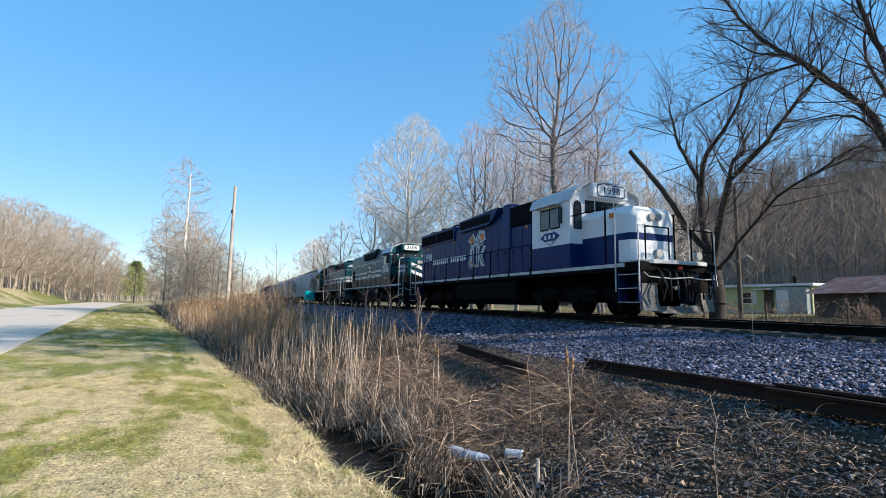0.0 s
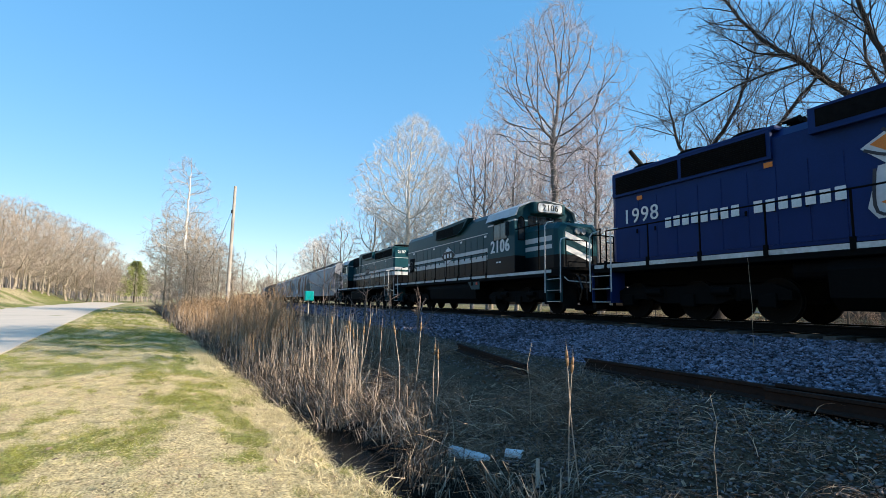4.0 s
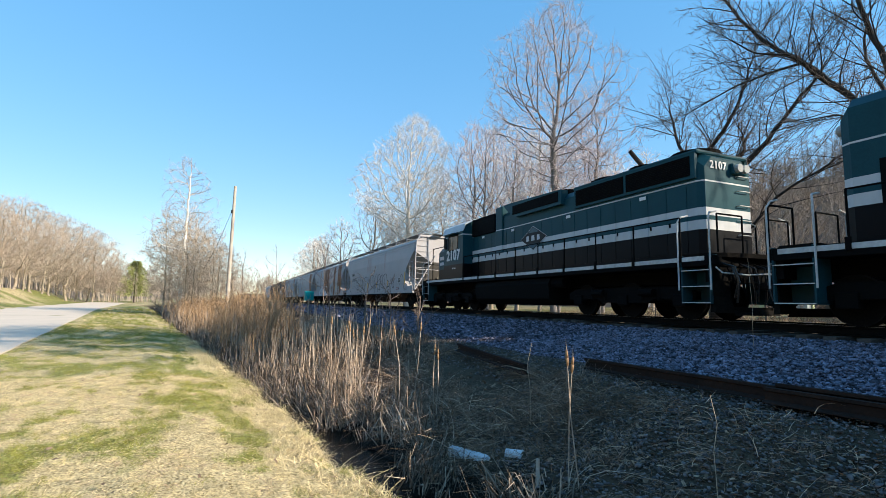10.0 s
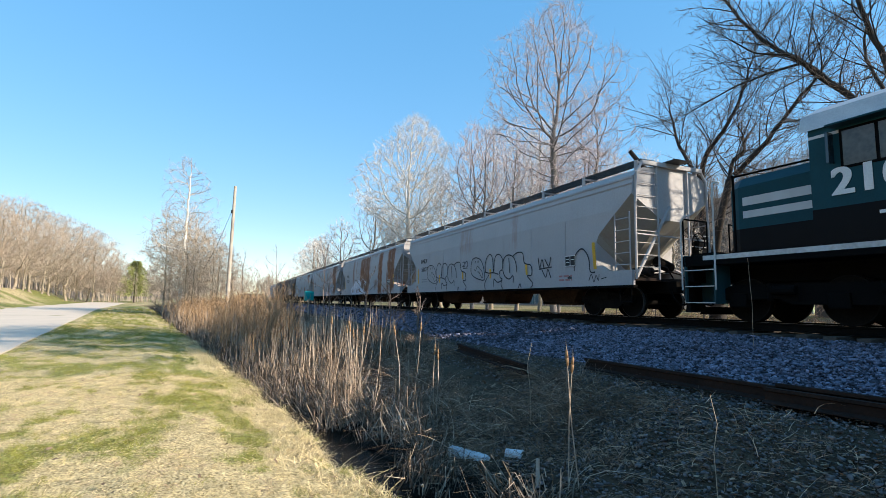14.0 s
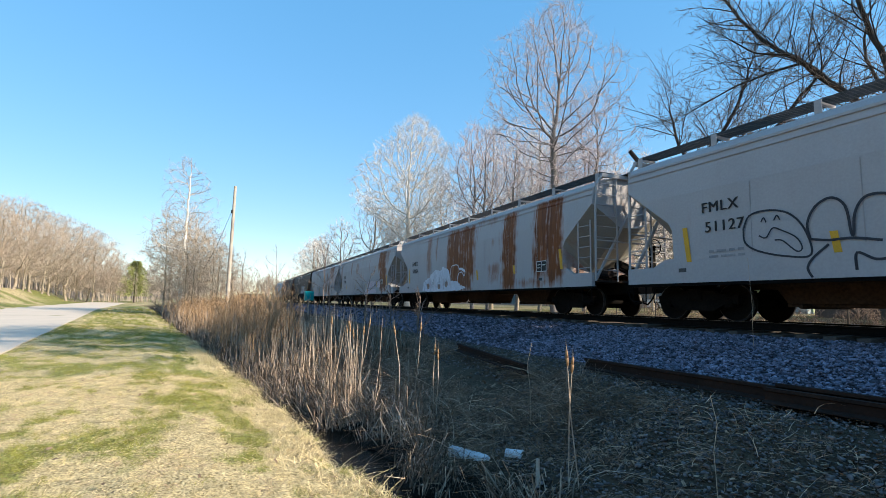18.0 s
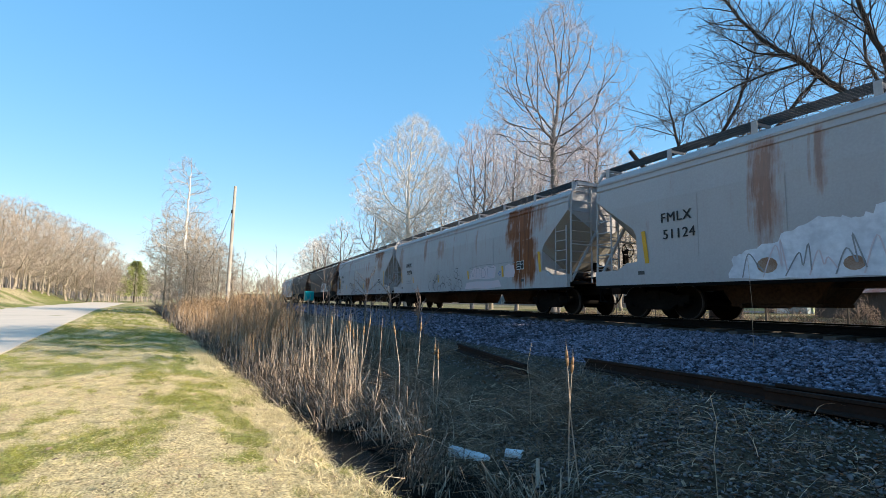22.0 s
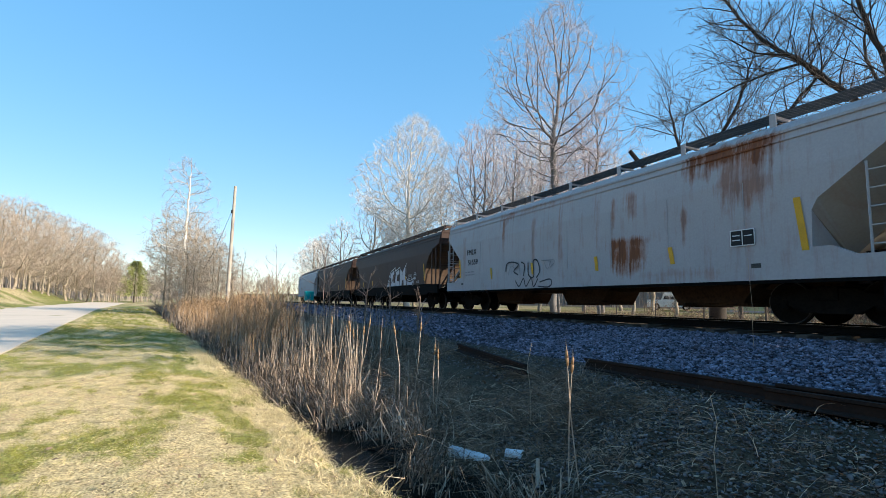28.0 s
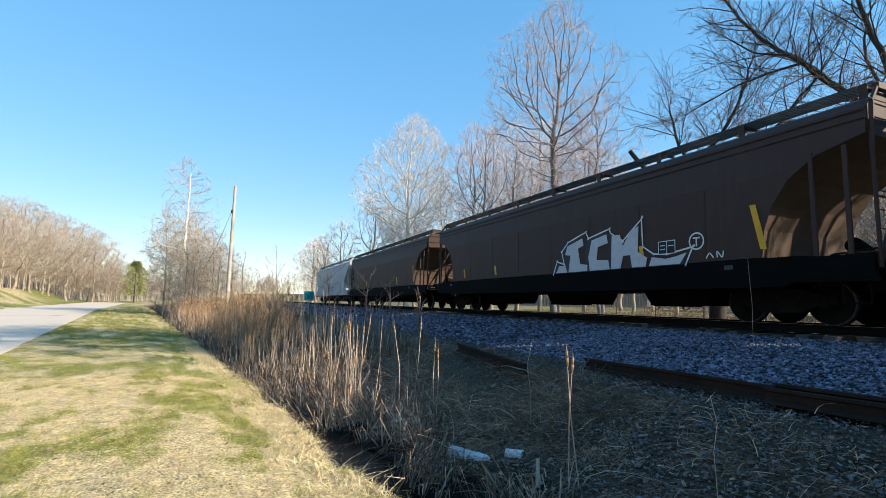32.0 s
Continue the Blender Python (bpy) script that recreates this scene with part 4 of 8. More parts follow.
def locomotive(side_paint, cab_paint, nose_paint, well, rear=-9.05, full_hood=False, plow=None):
    loco = tagged(new("locomotive"))
    bm = bmesh.new()
    box(bm, -9.6, 9.6, -1.5, 1.5, 1.34, 1.60, 0.01)
    box(bm, -9.3, 9.3, -0.6, 0.6, 0.95, 1.34)
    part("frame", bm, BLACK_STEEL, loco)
    for side in (-1, 1):
        bm = bmesh.new()
        box(bm, -9.4, 9.0, *sorted((side * 1.5, side * 1.508)), 1.47, 1.58)
        part("sill_stripe", bm, SILL_WHITE, loco, "worn white stripe along the walkway edge")
    for z in (2.25, 2.65, 3.05, 3.45, 3.85):
        bm = bmesh.new()
        rods(bm, [(rear + 0.02, -0.78, z), (rear - 0.08, -0.76, z), (rear - 0.08, -0.34, z), (rear + 0.02, -0.32, z)], 0.014, 6)
        part("grab_iron", bm, SILL_WHITE, loco)
    bm = bmesh.new()
    box(bm, rear - 0.1, rear + 0.06, -0.68, -0.12, 3.9, 4.2, 0.04)
    part("lamp_housing", bm, side_paint, loco)
    # long hood
    bm = bmesh.new()
    top = 4.58 if full_hood else 4.42
    loft(bm, [hood_ring(rear, 0.86, 1.6, top - 0.12, 0.3), hood_ring(rear + 0.18, 0.95, 1.6, top), hood_ring(4.25, 0.95, 1.6, top)])
    part("long_hood", bm, side_paint, loco)
    # doors along the hood with latches
    x = rear + 0.5
    while x < 3.9:
        for side in (-1, 1):
            bm = bmesh.new()
            box(bm, x, x + 0.62, *sorted((side * 0.949, side * 0.962)), 1.75, 3.55, 0.004)
            d = part("hood_door", bm, side_paint, loco)
            bm = bmesh.new()
            box(bm, x + 0.54, x + 0.59, *sorted((side * 0.962, side * 0.985)), 2.5, 2.62)
            part("latch", bm, BLACK_STEEL, d)
        x += 0.67
    # radiators at the rear, flared brake housing, intake screen behind the cab
    if not full_hood:
        for side in (-1, 1):
            bm = bmesh.new()
            prism(bm, [(rear + 0.15, 3.72), (rear + 5.1, 3.72), (rear + 5.1, 4.40), (rear + 0.15, 4.40)], *sorted((side * 0.93, side * 1.03)))
            part("radiator_housing", bm, side_paint, loco)
            for a, b in ((rear + 0.3, rear + 2.6), (rear + 2.72, rear + 5.0)):
                bm = bmesh.new()
                box(bm, a, b, *sorted((side * 1.03, side * 1.045)), 3.8, 4.34)
                z = 3.84
                while z < 4.32:
                    box(bm, a, b, *sorted((side * 1.04, side * 1.06)), z, z + 0.02)
                    z += 0.05
                part("radiator_grille", bm, GRILLE, loco)
        bm = bmesh.new()
        box(bm, rear + 0.1, rear + 5.2, -1.0, 1.0, 4.38, 4.50, 0.05)
        part("radiator_roof", bm, side_paint, loco)
        for k in (rear + 0.95, rear + 2.6, rear + 4.25):
            bm = bmesh.new()
            rod(bm, (k, 0, 4.48), (k, 0, 4.68), 0.66, n=20)
            rod(bm, (k, 0, 4.66), (k, 0, 4.70), 0.58, n=20)
            part("fan_shroud", bm, BLACK_STEEL, loco, "round radiator fan housing")
    flare = [(-3.25, 4.0), (-3.25, 4.55), (0.3, 4.66), (0.9, 4.66), (0.35, 4.2), (-0.1, 4.0)] if not full_hood else [(-3.1, 3.95), (-3.45, 4.5), (-3.2, 4.57), (1.4, 4.66), (0.75, 4.2), (0.1, 3.95)]
    for side in (-1, 1):
        bm = bmesh.new()
        prism(bm, flare, *sorted((side * 0.8, side * 1.12)))
        part("brake_housing", bm, side_paint, loco)
        bm = bmesh.new()
        if full_hood:
            box(bm, -2.8, -0.45, *sorted((side * 1.12, side * 1.135)), 3.965, 4.45)
            dark = bmesh.new()
            prism(dark, [(-0.43, 3.965), (-0.43, 4.45), (1.0, 4.52), (0.66, 4.2), (0.06, 3.965)], *sorted((side * 1.12, side * 1.128)))
            part("brake_screen", dark, SCREEN, loco, "dark green mesh screen")
        else:
            box(bm, -3.1, 0.1, *sorted((side * 1.12, side * 1.135)), 4.12, 4.5)
        part("brake_grille", bm, GRILLE, loco)
    if not full_hood:
        for k in (-2.3, -0.6):
            bm = bmesh.new()
            rod(bm, (k, 0, 4.4), (k, 0, 4.74), 0.6, n=20)
            part("fan_shroud", bm, BLACK_STEEL, loco)
        bm = bmesh.new()
        box(bm, 1.15, 1.75, -1.02, 1.02, 2.6, 4.70, 0.04)
        part("filter_tower", bm, side_paint, loco)
        for side in (-1, 1):
            bm = bmesh.new()
            box(bm, 1.8, 4.1, *sorted((side * 0.9, side * 1.04)), 3.62, 4.48, 0.04)
            part("intake_screen", bm, GRILLE, loco)
        bm = bmesh.new()
        for dy in (-0.18, 0, 0.18):
            rod(bm, (-4.3, dy, 4.75), (-3.9, dy, 4.75), 0.03, 0.09)
        rod(bm, (-4.2, 0, 4.4), (-4.2, 0, 4.75), 0.03)
        part("air_horn", bm, BLACK_STEEL, loco)
    # cab
    bm = bmesh.new()
    cab = [(-1.5, 1.6), (-1.5, 3.98), (-1.36, 4.25), (-0.75, 4.55), (0, 4.64), (0.75, 4.55), (1.36, 4.25), (1.5, 3.98), (1.5, 1.6)]
    loft(bm, [[(x, y, z) for y, z in cab] for x in (4.2, 6.5)])
    cabin = part("cab", bm, cab_paint, loco)
    bm = bmesh.new()
    roof = [(-1.56, 3.92), (-1.42, 4.29), (-0.78, 4.59), (0, 4.68), (0.78, 4.59), (1.42, 4.29), (1.56, 3.92), (1.5, 3.95), (1.37, 4.26), (0.75, 4.56), (0, 4.65), (-0.75, 4.56), (-1.37, 4.26), (-1.5, 3.95)]
    loft(bm, [[(x, y, z) for y, z in roof] for x in (4.1, 6.65)])
    part("cab_roof", bm, ROOF_GREY, loco, "pale sunlit cab roof")
    for side in (-1, 1):
        bm = bmesh.new()
        y0, y1 = sorted((side * 1.498, side * 1.512))
        box(bm, 4.75, 5.95, y0, y1, 3.02, 3.80)
        w = part("side_window", bm, BLACK_STEEL, cabin)
        for a, b in ((4.8, 5.32), (5.38, 5.9)):
            bm = bmesh.new()
            box(bm, a, b, *sorted((side * 1.511, side * 1.518)), 3.07, 3.75)
            part("pane", bm, CAB_GLASS, w)
        bm = bmesh.new()
        prism(bm, [(4.65, 3.84), (6.05, 3.84), (6.05, 3.87), (4.65, 3.87)], *sorted((side * 1.5, side * 1.8)))
        part("window_awning", bm, cab_paint, cabin)
        bm = bmesh.new()
        box(bm, 6.05, 6.10, *sorted((side * 1.52, side * 1.70)), 3.15, 3.75)
        part("wind_deflector", bm, GLASS, cabin)
        bm = bmesh.new()
        arch = [(1.04, 2.95), (1.34, 2.95), (1.34, 3.72), (1.30, 3.86), (1.19, 3.93), (1.08, 3.86), (1.04, 3.72)]
        loft(bm, [[(x, side * y, z) for y, z in arch] for x in (6.5, 6.518)])
        light = part("cab_door_window", bm, GLASS, cabin)
        bm = bmesh.new()
        rods(bm, [(6.52, side * y, z) for y, z in arch + arch[:1]], 0.018, 6)
        part("seal", bm, BLACK_STEEL, light)
    bm = bmesh.new()
    for a, b in ((-0.86, -0.46), (-0.4, 0.4), (0.46, 0.86)):
        box(bm, 6.5, 6.52, a, b, 3.52, 3.98)
    part("windscreen", bm, GLASS, cabin)
    bm = bmesh.new()
    box(bm, 6.45, 6.85, -0.78, 0.78, 4.05, 4.55, 0.08)
    part("number_board_housing", bm, cab_paint, cabin)
    # short hood
    bm = bmesh.new()
    nose = lambda x, w, top: [(x, -w, 1.6), (x, -w, top - 0.25), (x, -w + 0.2, top), (x, w - 0.2, top), (x, w, top - 0.25), (x, w, 1.6)]
    loft(bm, [nose(6.5, 0.98, 3.5), nose(8.4, 0.96, 3.46), nose(8.62, 0.9, 3.42), nose(8.72, 0.74, 3.3)])
    part("short_hood", bm, nose_paint, loco)
    for dy in (-0.13, 0.13):
        bm = bmesh.new()
        rod(bm, (8.66, dy, 3.1), (8.8, dy, 3.1), 0.12, n=14)
        part("headlight", bm, LAMP, loco)
        bm = bmesh.new()
        rod(bm, (rear - 0.2, dy - 0.4, 4.05), (rear - 0.08, dy - 0.4, 4.05), 0.115, n=16)
        part("rear_headlight", bm, LAMP, loco)
    for dy in (-0.8, 0.8) if plow else ():
        bm = bmesh.new()
        rod(bm, (9.5, dy, 1.85), (9.65, dy, 1.85), 0.12, n=14)
        box(bm, 9.48, 9.56, dy - 0.04, dy + 0.04, 1.66, 1.8)
        part("ditch_light", bm, LAMP, loco)
    # ends: platforms, pilots, steps
    for way in (-1, 1):
        bm = bmesh.new()
        rim = [(8.7, -1.4), (9.42, -1.4), (9.68, -1.05), (9.78, -0.5), (9.8, 0.0), (9.78, 0.5), (9.68, 1.05), (9.42, 1.4), (8.7, 1.4)]
        loft(bm, [[(way * x, y, z) for x, y in rim] for z in (1.55, 1.66)])
        part("end_platform", bm, SILL_WHITE if way > 0 and plow else GRIME, loco)
        bm = bmesh.new()
        box(bm, *sorted((way * 9.35, way * 9.55)), -1.42, 1.42, 0.95, 1.5)
        part("pilot_plate", bm, BLACK_STEEL, loco)
        for y0, y1, z0, z1 in ((-1.42, -0.86, 0.2, 0.98), (-0.84, 0.84, 0.14, 0.34), (0.86, 1.42, 0.2, 0.98)):
            bm = bmesh.new()
            loft(bm, [[(way * 9.46, y, z0 + 0.02), (way * (9.78 - 0.12 * abs(y)), y, z0), (way * (9.68 - 0.1 * abs(y)), y, (z0 + z1) / 2), (way * 9.58, y, z1), (way * 9.48, y, z1)] for y in (y0, (y0 + y1) / 2, y1)])
            part("plow_blade", bm, GRIME if way < 0 or not plow else plow, loco, "scuffed plow blade under the platform")
        for side in (-1, 1):
            step_well(loco, way * 9.12, way, side, well, SILL_WHITE)
        coupler(loco, way * 10.4, way)
        bm = bmesh.new()
        rods(bm, [(way * 9.62, -1.4, 1.3), (way * 9.72, -1.3, 1.16), (way * 9.86, -0.6, 1.12), (way * 10.0, 0.0, 1.16), (way * 9.86, 0.6, 1.12), (way * 9.72, 1.3, 1.16), (way * 9.62, 1.4, 1.3)], 0.018, 6)
        part("uncoupling_lever", bm, SILL_WHITE, loco, "pale bent uncoupling lever across the pilot")
        rnd = random.Random(61)
        for q in range(9):
            y0, y1 = rnd.uniform(-1.2, 1.2), rnd.uniform(-0.12, 0.12)
            bm = bmesh.new()
            rods(bm, [(way * 9.56, y0, 1.42), (way * rnd.uniform(9.75, 9.9), y0 + y1, 1.3), (way * rnd.uniform(9.85, 10.05), y0 + 2 * y1, rnd.uniform(0.7, 1.0)), (way * rnd.uniform(9.75, 9.95), y0 + 3 * y1, rnd.uniform(0.42, 0.6))], 0.026, 8)
            part("air_hose", bm, HOSE, loco)
        for side in (-1, 1):
            bm = bmesh.new()
            rods(bm, [(way * 9.66, side * 0.45, 1.66), (way * 9.66, side * 0.45, 2.6), (way * 9.66, side * 1.35, 2.6), (way * 9.66, side * 1.35, 1.66)], 0.022)
            part("end_railing", bm, BLACK_STEEL, loco)
        for side in (-0.95, -0.7, 0.7, 0.95):
            bm = bmesh.new()
            rods(bm, [(way * 9.6, side, 1.3), (way * 9.8, side, 0.9), (way * 9.85, side * 0.95, 0.55)], 0.025)
            part("air_hose", bm, BLACK_STEEL, loco)
    for side in (-1, 1):
        handrails(loco, rear + 0.3, 4.1, side, 9, BLACK_STEEL)
        bm = bmesh.new()
        rod(bm, (6.52, side * 1.46, 3.36), (8.2, side * 1.46, 3.36), 0.024, n=6)
        part("nose_rail", bm, BLACK_STEEL, loco)
        bm = bmesh.new()
        rod(bm, (8.17, side * 1.46, 1.6), (8.17, side * 1.46, 3.40), 0.027, n=8)
        part("nose_post", bm, BLACK_STEEL, loco)
    # fuel tank, air tanks
    bm = bmesh.new()
    loft(bm, [[(x, y, z) for y, z in ((-1.35, 1.3), (-1.45, 1.1), (-1.4, 0.55), (-1.1, 0.3), (1.1, 0.3), (1.4, 0.55), (1.45, 1.1), (1.35, 1.3))] for x in (-2.9, 2.9)])
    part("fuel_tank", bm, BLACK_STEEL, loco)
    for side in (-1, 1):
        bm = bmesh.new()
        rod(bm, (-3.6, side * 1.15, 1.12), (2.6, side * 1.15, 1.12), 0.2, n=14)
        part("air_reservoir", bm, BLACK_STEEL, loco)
    loco_truck(loco, 6.3)
    loco_truck(loco, -6.3)
    return loco


def diamond(parent, x, z, w, y, back, front, bar):
    """The road's diamond herald, as plain shapes."""
    s = -0.004 if y < 0 else 0.004
    a, b = w * .66, w * .35
    for i, (name, f, ink) in enumerate((("herald", 1.0, bar), ("herald_border", 0.965, back), ("herald_field", 0.9, front))):
        flat_sign(name, parent, patch([(-a * f, 0), (0, b * f), (a * f, 0), (0, -b * f)], ink), x, z, y + i * s, "diamond herald" if i == 0 else "")
    c = b * 0.46
    flat_sign("herald_band", parent, patch([(-a * .93, 0), (-a * .48, c), (a * .48, c), (a * .93, 0), (a * .48, -c), (-a * .48, -c)], back), x, z, y + 3 * s)
    for k, half in ((-0.27, 0.075), (0.0, 0.085), (0.27, 0.07)):
        flat_sign("herald_mark", parent, patch([((k - half) * w, -.075 * w), ((k + half) * w, -.075 * w), ((k + half * .8) * w, .075 * w), ((k - half * .8) * w, .075 * w)], bar), x, z, y + 4 * s)


def number_boards(loco, number, plate, ink):
    def rounded(half_y, half_z, x0, x1):
        ring = []
        for cy, cz, a0 in ((1, 1, 0), (-1, 1, 90), (-1, -1, 180), (1, -1, 270)):
            for k in range(4):
                a = radians(a0 + 30 * k)
                ring.append((cy * (half_y - 0.1) + 0.1 * math.cos(a), 4.30 + cz * (half_z - 0.1) + 0.1 * math.sin(a)))
        return loft(bmesh.new(), [[(x, y, z) for y, z in ring] for x in (x0, x1)])
    part("number_board_rim", rounded(0.62, 0.215, 6.845, 6.858), ink, loco)
    b = part("number_board", rounded(0.585, 0.18, 6.858, 6.868), plate, loco)
    for k in range(2):
        ob = new("number", text_mesh(number, 0.36, ink, 0.0))
        ob.parent = b
        ob.matrix_local = pose(6.871 + 0.001 * k, 0.012 * k, 4.30, 90, 0, 90)


def loco_blue():
    l_ = locomotive(BLUE_SIDE, BLUE_CAB, BLUE_NOSE, banded("blue_step", [], BLUE), rear=-9.2, plow=PLOW)
    number_boards(l_, "1998", WHITE_LETTER, mat("blue_ink", BLUE, None, 0.5, bump=0))
    ink = mat("blue_herald", (0.02, 0.04, 0.2), None, 0.5, bump=0)
    diamond(l_, 5.35, 2.76, 0.95, -1.512, ink, WHITE_LETTER, WHITE_LETTER)
    lettering(l_, "1998", -8.0, 3.02, 0.62, WHITE_LETTER, -0.985)
    random.seed(7)
    for k in range(16):          # team lettering, as bars
        if k == 8:
            continue
        x = -7.0 + k * 0.28
        flat_sign("letter_bar", l_, panel(-0.1, 0.1, -0.14, 0.14, WHITE_LETTER), x, 2.66 + (0.012 if k % 2 else 0), -0.985)
    plates = [((-.95, .55), (-.4, .95), (-.15, .6), (.2, 1.05), (.75, .95), (.85, .45), (.55, .15), (-.1, .2), (-.55, .1)), ((-.7, .1), (-.3, .15), (-.3, -.75), (.0, -1.0), (-.75, -1.05), (-.9, -.8)), ((-.1, .15), (.3, .15), (.3, -.3), (.65, .15), (.9, .1), (.55, -.4), (.8, -1.0), (.4, -1.0), (.25, -.55), (.2, -1.0), (-.05, -1.0))]
    for p in plates:
        flat_sign("emblem", l_, patch([(a * 1.05, b * .88) for a, b in p], SPRAY_SILVER), -1.42, 2.98, -0.99, "white and orange painted emblem")
    for p in (((-.8, .6), (-.45, .82), (-.3, .5), (-.5, .35)), ((.3, .85), (.65, .8), (.7, .5), (.4, .4)), ((-.7, -.7), (-.45, -.6), (-.4, -.9))):
        flat_sign("emblem_patch", l_, patch([(a * 1.05, b * .88) for a, b in p], ORANGE), -1.42, 2.98, -0.995)
    for p in (((-.5, .0), (-.4, .0), (-.4, -.8), (-.5, -.8)), ((.05, .05), (.15, .05), (.15, -.9), (.05, -.9))):
        flat_sign("emblem_patch", l_, patch([(a * 1.05, b * .88) for a, b in p], ink), -1.42, 2.98, -0.995)
    for q in ([(-.9, .5), (-.5, .3), (-.1, .45), (.3, .25), (.8, .4)], [(-.6, .9), (-.35, .6), (-.5, .3)], [(.2, .95), (.1, .6), (.35, .35)], [(-.75, .05), (-.75, -.9), (-.2, -.95)], [(.35, .1), (.3, -.3), (.75, -.95)], [(-.2, .15), (-.25, -.4), (-.15, -.9)]):
        write(l_, [q], 0.06, LINE_BLACK, -1.42, 2.98, (1.05, .88), -0.998, name="emblem_line")
    for x, z in ((-8.0, 3.55), (-4.2, 3.6), (3.0, 3.5)):
        flat_sign("marker_plate", l_, panel(-0.1, 0.1, -.06, .06, ORANGE), x, z, -0.985)
    flat_sign("marker_plate", l_, panel(-0.12, 0.12, -.08, .08, ORANGE), 7.95, 3.2, -0.985)
    bm = bmesh.new()
    box(bm, 9.6, 9.64, -0.1, 0.1, 1.34, 1.5)
    part("red_marker", bm, RED_LAMP, l_)
    add_mover(l_, 0, "blue locomotive with white cab and nose, road number 1998", "locomotive", 6.3)


def loco_teal(i, number, turned, full):
    l_ = locomotive(TEAL_SIDE, TEAL_CAB, TEAL_NOSE, banded("teal_step", [], TEAL), rear=-8.4 if full else -9.0, full_hood=full)
    number_boards(l_, number, WHITE_LETTER, BLACK_LETTER)
    black = mat("black_herald", (0.008, 0.008, 0.009), None, 0.5, bump=0)
    for side in (-1, 1):
        for q in range(2):
            lettering(l_, number, 5.30 + 0.03 * q, 2.76, 0.74, WHITE_LETTER, side * (1.513 + 0.0025 * q), 0.012, name="number")
        diamond(l_, -1.38 if full else -1.25, 2.92 if full else 2.98, 1.5 if full else 1.4, side * 0.985, black, WHITE_LETTER if full else WORN_TEAL, WHITE_LETTER if full else SPRAY_SILVER)
        small_bars(l_, 5.2, 2.1, 1, 0.4, WHITE_LETTER, side * 1.513)
        for x in (-7.0, -3.5, 0.3, 3.0):
            flat_sign("marker_plate", l_, panel(-0.12, 0.12, -.05, .05, WHITE_LETTER), x, 3.5, side * 0.985)
    for z in (2.95, 2.45):          # slanting stripes on the nose
        s_ = new("nose_stripe", patch([(-0.66, z + 0.12), (-0.66, z - 0.1), (0.5, z - 0.5), (0.62, z - 0.32)], WHITE_LETTER))
        s_.parent = l_
        s_.matrix_local = pose(8.732, 0, 0, 90, 0, 90)
    if full:
        bm = bmesh.new()
        prism(bm, [(2.1, 1.42), (3.4, 1.42), (3.4, 0.98), (2.6, 0.98)], -1.49, -1.465)
        plate = part("filler_plate", bm, PLAIN_TEAL, l_, "teal plate with fuel filler and gauge")
        for x, r_, m in ((2.65, 0.09, BLACK_STEEL), (3.15, 0.07, RED_LAMP)):
            bm = bmesh.new()
            rod(bm, (x, -1.49, 1.25), (x, -1.52, 1.25), r_, n=14)
            part("filler_cap", bm, m, plate)
        for side in (-1, 1):
            bm = bmesh.new()
            box(bm, -7.75, -6.9, *sorted((side * 0.96, side * 0.985)), 2.3, 3.2)
            hatch = part("door_opening", bm, GRILLE, l_, "open dark hatch in the hood side")
            bm = bmesh.new()
            ring = [(-7.3 + 0.27 * math.cos(a), side * 1.03, 2.72 + 0.27 * math.sin(a)) for a in [k * math.tau / 16 for k in range(17)]]
            rods(bm, ring, 0.024)
            for k in range(5):
                rod(bm, ring[k * 3], (-7.3, side * 1.02, 2.72), 0.014)
            rod(bm, (-7.3, side * 0.97, 2.72), (-7.3, side * 1.05, 2.72), 0.06, n=10)
            part("brake_wheel", bm, WHEEL_RIM, hatch, "spoked hand brake wheel in the hatch")
    else:
        ob = new("number", text_mesh(number, 0.29, WHITE_LETTER, 0.006))
        ob.parent = l_
        ob.matrix_local = pose(-9.02, 0.36, 4.08, 90, 0, -90)
    add_mover(l_, i, "teal and black locomotive with white stripes, road number " + number, "locomotive", 6.3, turned)


loco_blue()
loco_teal(1, "2106", False, True)
loco_teal(2, "2107", True, False)


def bubble_word(car, x):
    """One rounded outline word, sprayed twice on the first hopper."""
    write(car, [[(.05, 1.68), (0, 2.03), (.16, 2.35), (.44, 2.48), (.67, 2.28), (.74, 1.78), (.78, 1.74), (.82, 2.12), (.99, 2.39), (1.29, 2.4), (1.51, 2.21), (1.57, 1.84)],
                [(.06, 1.71), (.37, 1.66), (.76, 1.66), (1.21, 1.57)], [(.36, 1.58), (.07, 1.34), (-.04, 1.14), (.04, .95)], [(.79, 1.06), (.81, 1.38), (1.1, 1.24), (1.4, 1.28), (1.49, 1.36)]], 0.05, LINE_BLACK, x)
    write(car, [[(1.54, 1.78), (1.61, 2.13), (1.84, 2.31), (2.15, 2.31), (2.43, 2.18), (2.6, 1.93), (2.66, 1.59)], [(1.54, 1.75), (1.31, 1.68), (1.35, 1.43), (1.51, 1.36), (1.42, 1.16), (1.54, .95)],
                [(2.04, 2.21), (2.13, 1.57)], [(1.56, 1.72), (1.74, 1.46), (2.09, 1.34), (2.38, 1.46), (2.39, 1.18)]], 0.05, LINE_BLACK, x)
    write(car, [[(2.38, 2.26), (2.68, 2.36), (3.08, 2.31), (3.22, 1.92), (3.67, 1.79), (3.71, 1.43), (3.41, 1.41), (3.79, 1.11), (3.64, .95)], [(2.76, .95), (2.9, 1.12), (2.98, .95)]], 0.05, LINE_BLACK, x)


